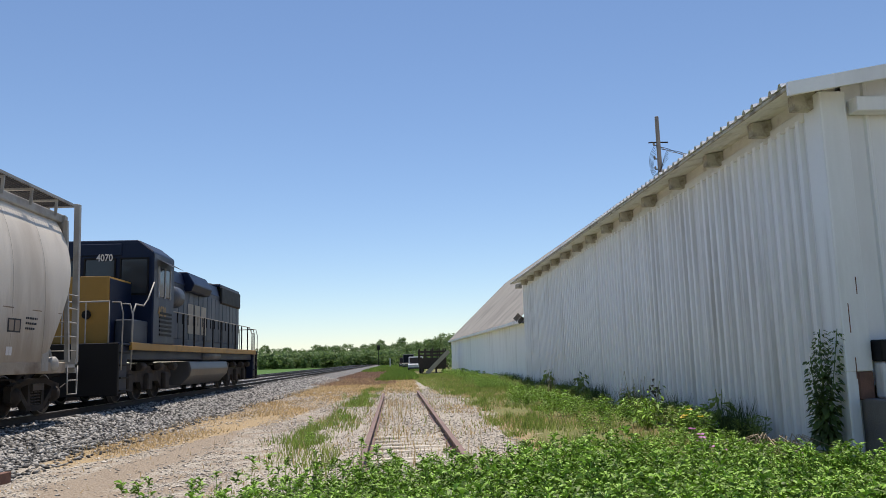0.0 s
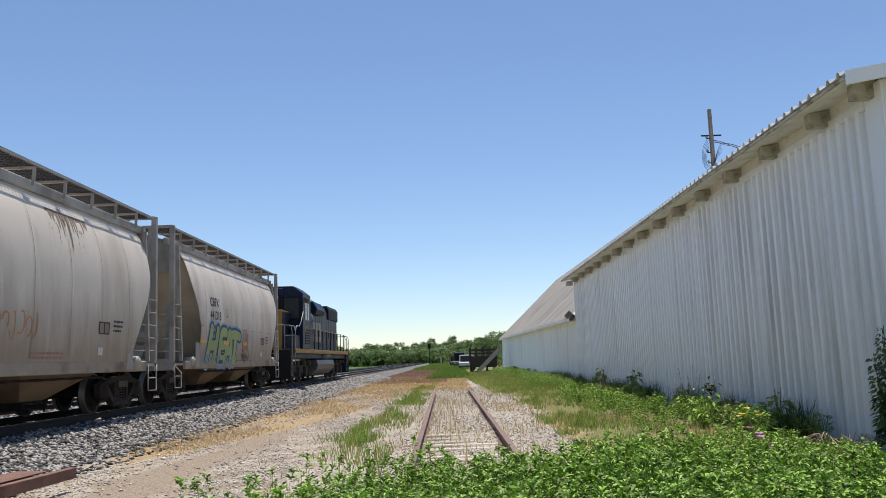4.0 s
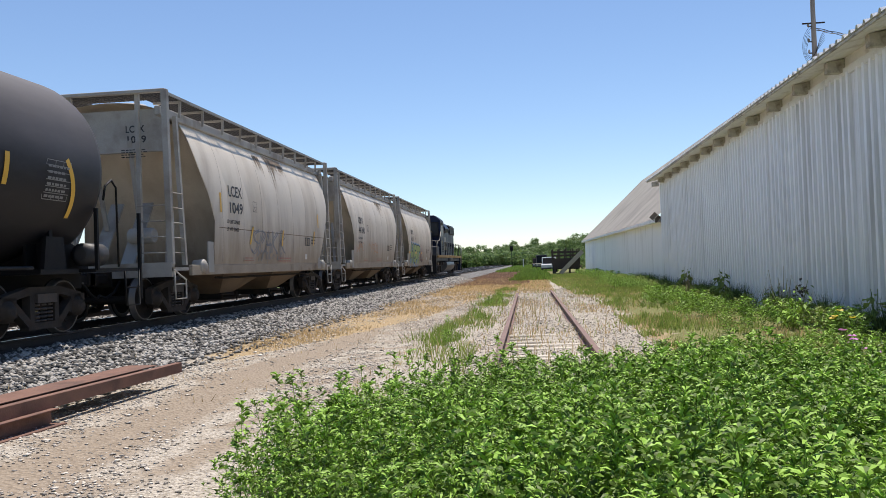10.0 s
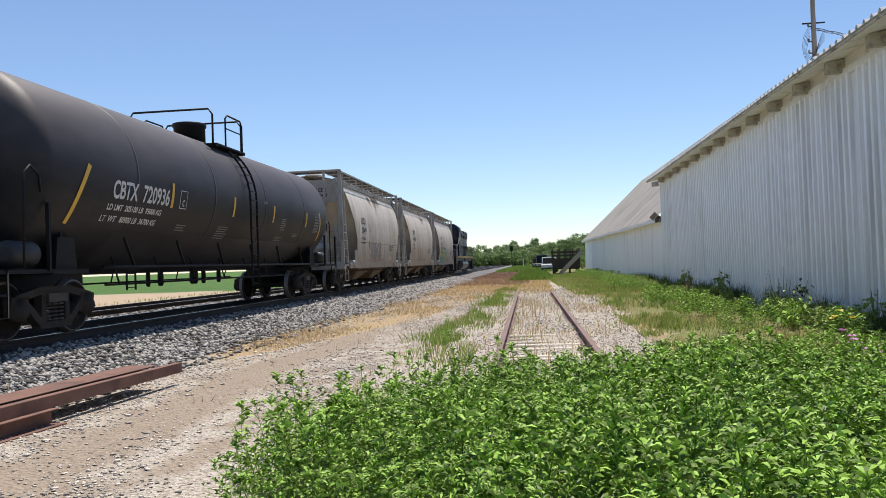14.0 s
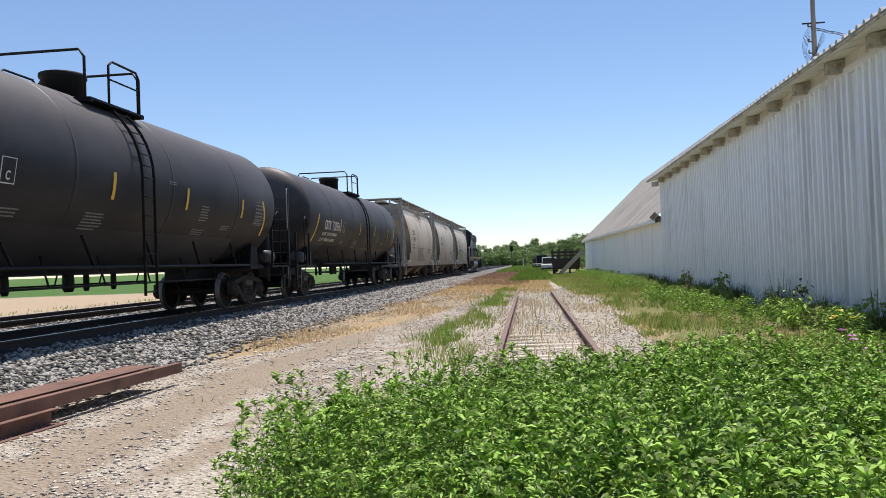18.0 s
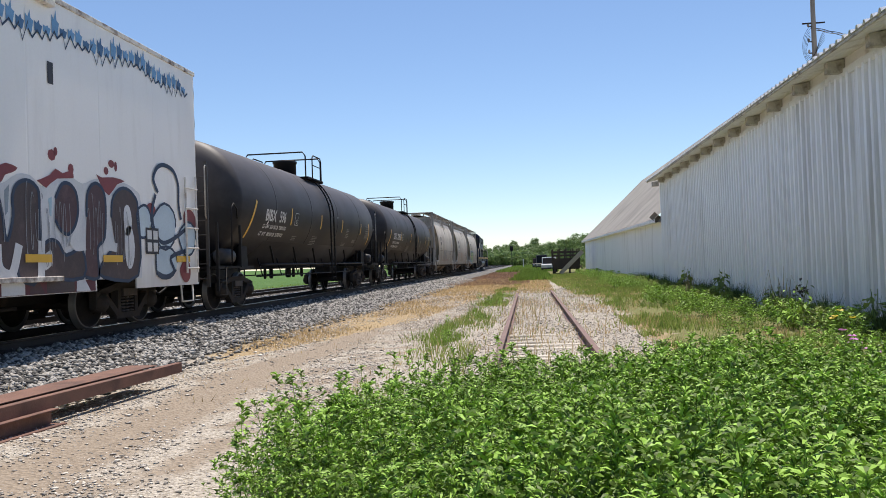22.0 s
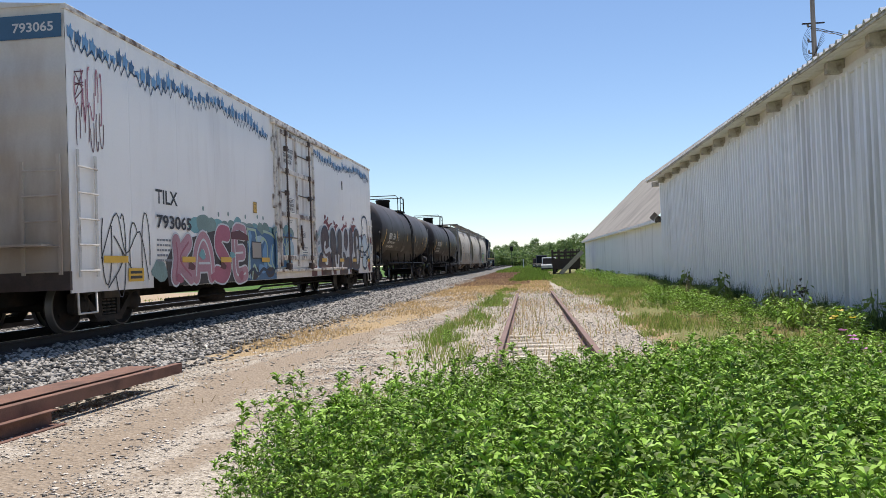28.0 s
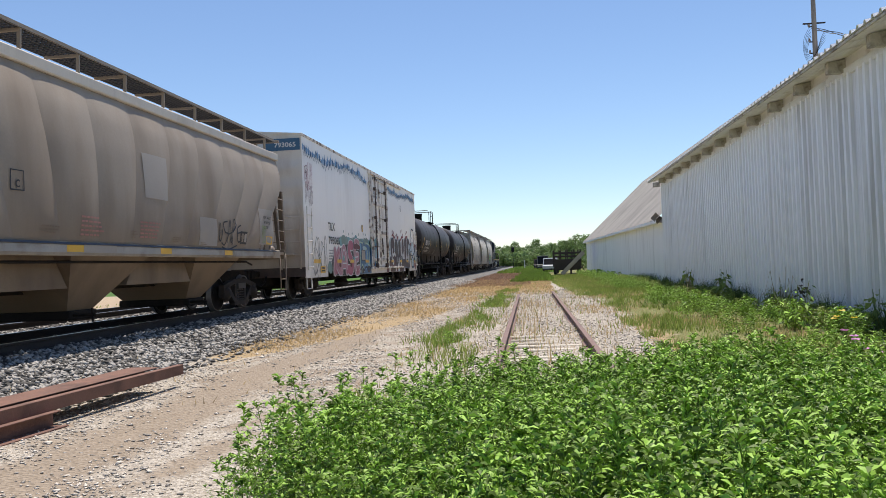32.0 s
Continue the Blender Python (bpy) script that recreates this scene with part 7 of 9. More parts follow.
    for y, z, w, h in ((-0.64, 2.67, 0.74, 0.4), (0.86, 1.94, 0.34, 0.18)):
        on_side(strokes([[(0, 0), (w, 0), (w, h), (0, h), (0, 0)]], 0.014), car, "notice_rim", M_INK, y, z, on_door, 0.005)
    on_side(patches(bars(0, 0, 0.5, 0.3, 4, 3, 8)), car, "small_print", G_GREY, 0.85, 1.38, on_door, 0.006)
    on_side(patches(bars(0, 0, 0.4, 0.1, 2, 3, 9)), car, "small_print", G_GREY, -0.55, 2.35, on_door, 0.006)
    # thin black doodle and red scribbles near the end
    on_side(strokes(scrawl(81, 1.7, 1.4, 4) + [curve_through(q) for q in ([(0.0, 0.5), (0.5, 1.3), (0.8, 0.6), (1.3, 1.0), (1.6, 0.1)], [(0.2, 0.0), (0.7, 0.5), (0.4, 0.9), (1.0, 0.3)])], 0.028), car, "graffiti_doodle", M_INK, -10.45, 0.75, skin, 0.010)
    on_side(strokes(scrawl(82, 0.85, 0.8, 6) + [[(0.0, 1.0 + 0.25 * math.sin(k)), (0.25, 1.1 + 0.2 * math.sin(k * 2))] for k in range(6)], 0.02), car, "graffiti_scribble", G_MAROON, -11.1, 3.05, skin, 0.010)
    on_side(strokes(scrawl(83, 0.8, 0.8, 7), 0.022), car, "graffiti_scribble", G_PINK, -11.1, 3.6, skin, 0.012)
    on_side(patches([rect(0, 0, 0.5, 0.5)]), car, "black_panel", M_INK, 8.99, 1.33, skin, 0.024)
    on_side(patches([rect(0.05, 0.05, 0.17, 0.17), rect(0.28, 0.05, 0.17, 0.17), rect(0.05, 0.28, 0.17, 0.17), rect(0.28, 0.28, 0.17, 0.17)]), car, "panel_squares", M_WHITE, 8.99, 1.33, skin, 0.028)
    on_side(patches([rect(0, 0, 0.14, 0.34)]), car, "black_vent", M_INK, 6.14, 3.91, skin, 0.012)
    on_side(patches([rect(0, 0, 0.24, 0.28)]), car, "yellow_notice", M_YELLOW, -3.26, 2.47, skin, 0.012)
    on_side(strokes([[(0, 0), (0.24, 0), (0.24, 0.28), (0, 0.28), (0, 0)]], 0.018), car, "notice_rim", M_INK, -3.26, 2.47, skin, 0.015)
    on_side(letters("PLATE", 0.035, 0.13), car, "notice_text", M_INK, -3.2, 2.67, skin, 0.015)
    on_side(letters("F", 0.1), car, "notice_text", M_INK, -3.17, 2.53, skin, 0.015)
    for y in (-10.42, -7.48, -5.5, -2.8, 3.06, 5.49, 7.51, 10.2):
        on_side(patches([rect(0, 0, 0.62 if y > -10 else 0.8, 0.12)]), car, "reflective_stripe", M_YELLOW, y, 1.18, skin, 0.034)
    on_side(patches([rect(0, 0, 0.55, 0.24)]), car, "yellow_notice", M_YELLOW, -9.6, 0.84, skin, 0.020)
    on_side(patches([rect(0.06, 0.05, 0.42, 0.05), rect(0.06, 0.14, 0.42, 0.05)]), car, "notice_bars", M_INK, -9.6, 0.84, skin, 0.024)
    # dirt along the foot of the side
    # end panel in blue with the number
    for poly, m, off, name in (([rect(-1.52, 4.77, 3.08, 0.38)], G_ENDBLUE, 0.03, "number_panel"), ([rect(-0.3, 4.84, 0.66, 0.25)], M_WHITE, 0.036, "panel_label")):
        me = patches(poly)
        for v in me.vertices:
            v.co = Vector((v.co.x, -hl - off, v.co.y))
        me.materials.append(m)
        o = new(name, me)
        o.parent = car
    for text, x, z, h, m in (("793065", 0.72, 4.88, 0.15, M_WHITE), ("CAR", -0.1, 4.25, 0.16, M_INK)):
        me = letters(text, h, 0.7 if len(text) > 3 else 0.36)
        for v in me.vertices:
            v.co = Vector((v.co.x + x, -hl - 0.036, v.co.y + z))
        me.materials.append(m)
        o = new("end_text", me)
        o.parent = car


G_ENDBLUE = mat("end_panel_blue", (0.05, 0.13, 0.22), 0.6, 0, 0.15, 2, 30, 0.02)


# ---- locomotive ----
def locomotive():
    car = thing("locomotive", "dark blue and gold six-axle diesel locomotive, faded grey hood", "locomotive", "cars of the train")
    hl = 9.95                     # the frame, with its cab end at -y
    zd = 1.62                     # walkway
    part("frame", bevelled(box(bmnew(), -1.35, 1.35, -hl + 0.4, hl - 0.4, 1.18, zd), 0.02), M_BLUE, car)
    for s in (-1, 1):
        part("gold_sill", bevelled(box(bmnew(), s * 1.5 - 0.04, s * 1.5 + 0.04, -hl + 1.1, hl - 0.9, zd - 0.18, zd + 0.02), 0.01), M_GOLD, car, "gold side sill, dusty")
        part("walkway", box(bmnew(), min(s * 0.9, s * 1.47), max(s * 0.9, s * 1.47), -hl + 1.1, hl - 0.9, zd - 0.03, zd + 0.015), M_BLUE, car)
    # long hood
    bm = bmnew()
    prism(bm, [(-0.95, zd), (-0.95, 3.72), (-0.72, 3.98), (0.72, 3.98), (0.95, 3.72), (0.95, zd)], -hl + 4.85, hl - 2.3)
    hood = part("long_hood", bm, M_LGREY, car)
    y = -hl + 5.4
    k = 0
    while y < hl - 2.8:
        for s in (-1, 1):
            part("hood_door", bevelled(box(bmnew(), min(s * 0.95, s * 0.975), max(s * 0.95, s * 0.975), y, y + 0.62, zd + 0.28, 3.55), 0.008), M_LGREY, hood)
            part("door_latch", box(bmnew(), min(s * 0.975, s * 1.0), max(s * 0.975, s * 1.0), y + 0.50, y + 0.56, 2.4, 2.75), M_BLACK, hood)
        y += 0.68
        k += 1
    for s in (-1, 1):
        part("radiator_grille", bevelled(box(bmnew(), min(s * 0.9, s * 1.06), max(s * 0.9, s * 1.06), hl - 6.2, hl - 2.35, 3.45, 4.14), 0.05), M_BLACK, hood, "black radiator intake")
    part("radiator_roof", bevelled(box(bmnew(), -0.98, 0.98, hl - 6.3, hl - 2.3, 4.12, 4.24), 0.03), M_BLUE, hood)
    for y in (hl - 5.5, hl - 4.3, hl - 3.1):
        bm = bmnew()
        lathe(bm, [(4.2, 0.55), (4.3, 0.55), (4.33, 0.45)], "z", (0, y, 0), 18)
        part("roof_fan", bm, M_BLACK, hood)
    # dynamic brake bulge
    bm = bmnew()
    prism(bm, [(-1.2, 3.5), (-1.32, 3.75), (-1.05, 4.16), (1.05, 4.16), (1.32, 3.75), (1.2, 3.5)], -hl + 8.2, -hl + 10.9)
    part("brake_blister", bevelled(bm, 0.03), M_BLUE, hood)
    bm = bmnew()
    prism(bm, [(-0.98, 3.7), (-0.86, 4.1), (0.86, 4.1), (0.98, 3.7)], -hl + 5.7, hl - 6.3)
    part("hood_roof", bm, M_BLUE, hood)
    bm = bmnew()
    lathe(bm, [(-0.6, 0.1), (-0.5, 0.34), (0.5, 0.34), (0.6, 0.1)], "y", (0.98, -hl + 6.5, 3.2), 14)
    part("inertial_filter", bm, M_LGREY, hood)
    # cab
    c0, c1 = -hl + 2.75, -hl + 4.85
    bm = bmnew()
    prism(bm, [(-1.55, zd), (-1.55, 4.15), (-1.1, 4.48), (1.1, 4.48), (1.55, 4.15), (1.55, zd)], c0, c1)
    cab = part("cab", bevelled(bm, 0.03), M_BLUE, car)
    part("cab_side", bevelled(box(bmnew(), 1.55, 1.56, c0 + 0.05, c1 - 0.05, zd + 0.05, 4.1), 0.003), M_LGREY, cab)
    for x0, x1, za, zb in ((-0.42, 0.42, 3.35, 3.95), (0.62, 1.38, 3.0, 3.95), (-1.38, -0.62, 3.0, 3.95)):
        part("windshield", bevelled(box(bmnew(), x0, x1, c0 - 0.03, c0 + 0.01, za, zb), 0.012), M_GLASS, cab)
        part("window_frame", frame_ring(x0, x1, za, zb, c0 - 0.035), M_BLACK, cab)
    for s in (-1, 1):
        part("side_window", bevelled(box(bmnew(), min(s * 1.55, s * 1.58), max(s * 1.55, s * 1.58), c0 + 0.5, c1 - 0.55, 2.95, 3.75), 0.01), M_GLASS, cab)
        for y in (c0 + 0.46, (c0 + c1) / 2, c1 - 0.5):
            part("window_post", box(bmnew(), min(s * 1.56, s * 1.6), max(s * 1.56, s * 1.6), y - 0.03, y + 0.03, 2.92, 3.78), M_PALEGREY, cab)
        bm = bmnew()
        v = [(s * 1.57, c0 + 0.35, 3.98), (s * 1.57, c1 - 0.25, 3.98), (s * 1.95, c1 - 0.25, 3.78), (s * 1.95, c0 + 0.35, 3.78)]
        sheet(bm, [[v[0], v[1]], [v[3], v[2]]], False)
        bmesh.ops.solidify(bm, geom=bm.faces[:], thickness=0.02)
        part("sun_visor", bm, M_LGREY, cab)
        bm = bmnew()
        for k in range(6):
            box(bm, min(s * 1.56, s * 1.585), max(s * 1.56, s * 1.585), c0 + 0.6, c1 - 0.3, zd + 0.25 + 0.12 * k, zd + 0.31 + 0.12 * k)
        part("louvre", bm, M_BLACK, cab)
    part("number_board", bevelled(box(bmnew(), -0.62, 0.62, c0 - 0.05, c0 + 0.02, 4.05, 4.38), 0.02), M_BLUE, cab)
    # short nose
    nose = part("short_nose", bevelled(box(bmnew(), -0.92, 0.92, -hl + 1.0, c0, zd, 3.32), 0.06, 2), M_GOLD, car, "gold short hood facing the wagons")
    part("nose_door", bevelled(box(bmnew(), -0.85, -0.25, -hl + 0.965, -hl + 1.0, zd + 0.05, 3.1), 0.012), M_GOLD, nose)
    part("nose_side", bevelled(box(bmnew(), 0.92, 0.93, -hl + 1.05, c0 - 0.02, zd, 3.26), 0.003), M_BLUE, nose)
    part("headlight", lathe(bmnew(), [(-0.05, 0.11), (0.02, 0.12), (0.04, 0.1)], "y", (0.35, -hl + 0.97, 2.35), 12), M_BLACK, nose)
    # ends: pilots, steps and railings
    for e in (-1, 1):
        part("pilot", bevelled(box(bmnew(), -1.48, 1.48, e * (hl - 0.3) - 0.07, e * (hl - 0.3) + 0.07, 0.25, zd), 0.02), M_BLACK, car)
        part("platform", bevelled(box(bmnew(), -1.5, 1.5, e * (hl - 0.7) - 0.45, e * (hl - 0.7) + 0.45, zd - 0.06, zd), 0.01), M_BLUE, car)
        bm = bmnew()
        pipe(bm, [(-1.2, e * (hl - 0.3), zd), (-1.2, e * (hl - 0.3), zd + 1.0), (1.2, e * (hl - 0.3), zd + 1.0), (1.2, e * (hl - 0.3), zd)], 0.022, 6)
        for x in (-0.6, 0, 0.6):
            rod(bm, (x, e * (hl - 0.3), zd), (x, e * (hl - 0.3), zd + 1.0), 0.018, 6)
        part("end_railing", bm, M_GREY, car)
        coupler(car, e * (hl - 0.1), e)
        for s in (-1, 1):
            st = part("step_well", bevelled(box(bmnew(), min(s * 1.1, s * 1.42), max(s * 1.1, s * 1.42), e * (hl - 0.75) - 0.34, e * (hl - 0.75) + 0.34, 0.3, zd - 0.06), 0.02), M_BLUE, car)
            for k in range(4):
                part("step", box(bmnew(), min(s * 1.3, s * 1.5), max(s * 1.3, s * 1.5), e * (hl - 0.75) - 0.32, e * (hl - 0.75) + 0.32, 0.35 + 0.33 * k, 0.39 + 0.33 * k), M_BLACK, st)
            bm = bmnew()
            for y in (e * (hl - 0.42), e * (hl - 1.15)):
                pipe(bm, [(s * 1.5, y, 0.9), (s * 1.52, y, zd + 0.7), (s * 1.45, y, zd + 0.98), (s * 1.2, y - e * 0.1, zd + 1.0)], 0.02, 6)
            part("grab_iron", bm, M_GREY, car)
    for s in (-1, 1):
        bm = bmnew()
        pipe(bm, [(s * 1.45, c1 + 0.1, zd + 1.02), (s * 1.45, hl - 2.1, zd + 1.02), (s * 1.45, hl - 1.6, zd + 0.8), (s * 1.45, hl - 1.2, zd + 0.78)], 0.018, 6)
        part("handrail", bm, M_GREY, car)
        for y in np.linspace(c1 + 0.15, hl - 1.25, 11):
            part("stanchion", strut(bmnew(), (s * 1.46, y, zd - 0.1), (s * 1.46, y, zd + (1.02 if y < hl - 2 else 0.8)), 0.05, 0.035, (0, 1, 0)), M_BLACK, car)
        bm = bmnew()
        pipe(bm, [(s * 1.5, -hl + 1.2, 1.3), (s * 1.5, -hl + 1.25, 2.4), (s * 1.5, -hl + 1.45, 2.62), (s * 1.5, -hl + 2.1, 2.62), (s * 1.55, -hl + 2.3, 2.8), (s * 1.58, c0, 3.3)], 0.022, 6)
        part("cab_handrail", bm, M_GREY, car)
        part("battery_box", bevelled(box(bmnew(), min(s * 0.95, s * 1.42), max(s * 0.95, s * 1.42), c0 - 1.35, c0, zd, zd + 0.62), 0.03), M_LGREY, car)
    # tanks under the frame
    bm = bmnew()
    prism(bm, [(-1.42, 0.62), (-1.48, 0.85), (-1.4, 1.12), (1.4, 1.12), (1.48, 0.85), (1.42, 0.62), (1.1, 0.3), (-1.1, 0.3)], -2.6, 3.2)
    part("fuel_tank", bevelled(bm, 0.06, 2), M_TANKDUST, car, "dusty dark fuel tank")
    for s in (-1, 1):
        bm = bmnew()
        lathe(bm, [(-1.3, 0.1), (-1.2, 0.2), (1.2, 0.2), (1.3, 0.1)], "y", (s * 1.28, 0.6, 1.34), 16)
        part("air_reservoir", bm, M_LGREY, car)
    for e in (-1, 1):
        y = e * 6.2
        t = part("truck", bevelled(box(bmnew(), -1.05, 1.05, -0.5, 0.5, 0.55, 0.95), 0.03), M_LTRUCK, car)
        t.location = (0, y, 0)
        for s in (-1, 1):
            bm = bmnew()
            plate(bm, [(-2.6, 0.62), (-2.5, 0.95), (-1.5, 1.02), (-1.2, 0.85), (-0.6, 0.85), (-0.4, 1.0), (0.4, 1.0), (0.6, 0.85), (1.2, 0.85), (1.5, 1.02), (2.5, 0.95), (2.6, 0.62),
                       (2.2, 0.5), (1.9, 0.3), (1.5, 0.3), (1.2, 0.55), (0.5, 0.55), (0.3, 0.3), (-0.3, 0.3), (-0.5, 0.55), (-1.2, 0.55), (-1.5, 0.3), (-1.9, 0.3), (-2.2, 0.5)], s * 1.0 - 0.07, s * 1.0 + 0.07)
            part("side_frame", bevelled(bm, 0.015), M_LTRUCK, t)
            for q in (-1.72, 0, 1.72):
                bm = bmnew()
                box(bm, s * 1.14 - 0.08, s * 1.14 + 0.08, q - 0.2, q + 0.2, 0.28, 0.78)
                part("journal_box", bevelled(bm, 0.03), M_LTRUCK, t)
            for q in (-2.3, -0.85, 0.85, 2.3):
                bm = bmnew()
                lathe(bm, [(-0.2, 0.1), (-0.15, 0.13), (0.15, 0.13), (0.2, 0.08)], "y", (s * 1.2, q, 0.98), 12)
                part("brake_cylinder", bm, M_LTRUCK, t)
        for q in (-1.72, 0, 1.72):
            w = piece("wheelset", wheelset_mesh(0.508), t, pose(0, q, 0.508))
            WHEELSETS.append((w, 0.508))
    for o in (car, *car.children_recursive):
        if o.type == 'MESH' and o.name.split('.')[0] not in ('wheelset', 'truck', 'side_frame', 'journal_box'):
            for v in o.data.vertices:
                if v.co.z > zd:
                    v.co.z = zd + (v.co.z - zd) * 1.085
    flat = lambda z: 1.568
    on_side(letters("4070", 0.34), cab, "cab_number", M_GOLD, c0 + 0.45, 2.45, flat)
    me = letters("4070", 0.21)
    for v in me.vertices:
        v.co = Vector((v.co.x - 0.1, c0 - 0.056, v.co.y + 4.1))
    me.materials.append(M_WHITE)
    o = new("board_number", me)
    o.parent = cab
    hoodskin = lambda z: 0.982
    on_side(patches([rect(0, 0, 0.75, 1.1), rect(0.95, 0, 0.75, 1.1), rect(1.9, 0, 0.75, 1.1)]), hood, "railway_emblem", M_EMBLEM, -hl + 8.6, 2.15, hoodskin)
    return car


M_LTRUCK = mat("dusty_loco_truck", (0.055, 0.047, 0.041), 0.85, 0, 0.4, 4, 50, 0.3, (0.10, 0.08, 0.062), 0.4, 3, spec=0.25)
M_TANKDUST = mat("dusty_tank_paint", (0.085, 0.083, 0.085), 0.42, 0, 0.3, 1.2, 40, 0.03, (0.11, 0.10, 0.09), 0.4, 1.0)
M_PALEGREY = mat("pale_window_post", (0.35, 0.36, 0.37), 0.5, 0, 0.1, 2, 40, 0.03)
M_EMBLEM = mat("faded_gold_paint", (0.33, 0.30, 0.24), 0.6, 0, 0.25, 2.0, 40, 0.04)


def frame_ring(x0, x1, z0, z1, y):
    bm = bmnew()
    for a, b, c, d in ((x0 - 0.04, x0, z0 - 0.04, z1 + 0.04), (x1, x1 + 0.04, z0 - 0.04, z1 + 0.04), (x0, x1, z0 - 0.04, z0), (x0, x1, z1, z1 + 0.04)):
        box(bm, a, b, y - 0.02, y + 0.03, c, d)
    return bm


def make_train():
    for car, along in (
            (locomotive(), 92.45),
            (hopper("covered_hopper", "cream covered hopper car with green and blue block graffiti", SMALL, marks_front), 74.0),
            (hopper("covered_hopper", "cream covered hopper car with faint orange scrawls", SMALL, marks_middle), 60.5),
            (hopper("covered_hopper", "cream covered hopper car with brown spill stains", SMALL, marks_rear), 46.77),
            (tank_car("tank_car", "black tank car with white lettering and yellow safety stripes", 8.4, "CBTX", "720936", 3), 30.05),
            (tank_car("tank_car", "black tank car dulled by brown dust, yellow stripes", 8.4, "BJBX", "596", 5), 10.85),
            (box_car(), -10.95),
            (hopper("covered_hopper", "large tan three-bay covered hopper car with bulging panels", BIG, marks_big), -33.85)):
        CARS.append((car, along))


make_train()
# ---- rusty beams by the road ----
def i_beam(name, label, x, y, z, length, heading, tall=0.2, wide=0.2):
    t = thing(name, label, "steel beam", "rusty beams", pose(x, y, z, 0, 0, heading))
    for part_name, bm in (("web", box(bmnew(), -0.008, 0.008, -length, 0, 0.012, tall - 0.012)),
                          ("top_flange", bevelled(box(bmnew(), -wide / 2, wide / 2, -length, 0, tall - 0.014, tall), 0.003)),
                          ("bottom_flange", bevelled(box(bmnew(), -wide / 2, wide / 2, -length, 0, 0, 0.014), 0.003))):
        part(part_name, bm, M_RUST, t)
    return t


def build_beams():
    head = -4.2
    t = thing("channel_beam", "long rusty steel channel overhanging a lower beam", "steel beam", "rusty beams", pose(-4.96, 10.36, 0.172, 0, 0, head))
    part("web", bevelled(box(bmnew(), -0.012, 0.0, -7.4, 0, 0.0, 0.135), 0.004), M_RUST, t)
    part("top_flange", bevelled(box(bmnew(), -0.1, -0.013, -7.4, 0, 0.124, 0.135), 0.003), M_RUST, t)
    part("bottom_flange", bevelled(box(bmnew(), -0.1, -0.013, -7.4, 0, 0.0, 0.011), 0.003), M_RUST, t)
    i_beam("steel_beam", "wide rusty I-beam lying across a lower beam, top worn orange", -5.345, 10.0, 0.172, 7.0, head, 0.15, 0.43)
    i_beam("steel_beam", "short rusty I-beam lying flat on the gravel", -5.17, 7.72, 0.0, 4.8, head, 0.171, 0.2)
    i_beam("steel_beam", "short rusty I-beam lying flat on the gravel", -5.52, 7.6, 0.0, 4.6, head, 0.171, 0.3)
    k = thing("iron_bar", "thin rusty bar on the gravel", "iron bar", "rusty beams", pose(-5.0, 7.7, 0.0, 0, 0, head - 1))
    part("bar", bevelled(box(bmnew(), -0.03, 0.03, -3.8, 0, 0.003, 0.022), 0.004), M_RUST, k)


build_beams()


# ---- pole behind the warehouse ----
def build_pole():
    p = thing("utility_pole", "weathered wooden utility pole with tangled service wires", "utility pole", "", pose(11.1, 32, 0))
    part("mast", lathe(bmnew(), [(0, 0.14), (6, 0.115), (11.6, 0.085), (11.62, 0.075)], "z", n=12), M_WOODPOLE, p)
    for z in (9.3, 9.75, 10.35):
        part("insulator", lathe(bmnew(), [(0, 0.025), (0.04, 0.05), (0.10, 0.04), (0.14, 0.015)], "z", (-0.20, 0, z), 10), M_CONC, p)
        part("bracket", box(bmnew(), -0.22, 0.05, -0.02, 0.02, z - 0.02, z + 0.02), M_TRUCK, p)
    part("crossarm", box(bmnew(), -0.42, 0.42, -0.03, 0.03, 10.45, 10.5), M_TRUCK, p)
    # slack service loops hanging on both sides
    for k in range(5):
        flat = curve_through([(-0.18, 10.35 - 0.12 * k), (-0.42 + 0.05 * k, 9.9), (-0.46 + 0.03 * k, 9.35), (-0.3 + 0.02 * k, 8.95 + 0.05 * k), (-0.05, 9.2), (0.2, 9.55 + 0.08 * k), (0.36, 9.75 + 0.1 * k)], 6)
        part("service_loop", pipe(bmnew(), [(a, -0.09 - 0.012 * k, b) for a, b in flat], 0.007, 5), M_BLACK, p)
    for k in range(3):
        pts = []
        for i in range(41):
            f = i / 40
            a = 26 * f + 2.1 * k
            pts.append((-0.1 + 6.2 * f + 0.02 * math.cos(a), 0.04 * math.sin(a), 10.3 - 0.95 * f - 1.1 * f * (1 - f) + 0.04 * math.cos(a)))
        part("service_wire", pipe(bmnew(), pts, 0.013, 5), (M_CONC, M_BLACK, M_BLACK)[k], p)


build_pole()


# ---- vehicles beyond the shed ----
M_DKWOOD = mat("dark_stake_wood", (0.06, 0.045, 0.038), 0.85, 0, 0.3, 2, 30, 0.2)
M_PALEWOOD = mat("pale_plank", (0.42, 0.37, 0.30), 0.85, 0, 0.2, 2, 30, 0.2)
M_CARWHITE = mat("car_white", (0.62, 0.63, 0.64), 0.3, 0, 0.05, 2, 30, 0.0)
M_OLIVE = mat("olive_van_paint", (0.16, 0.155, 0.12), 0.4, 0, 0.1, 2, 30, 0.0)
M_CARDARK = mat("car_dark", (0.03, 0.03, 0.035), 0.3, 0, 0.1, 2, 30, 0.0)
M_TYRE = mat("tyre_rubber", (0.02, 0.02, 0.02), 0.85, 0, 0.2, 6, 40, 0.2)


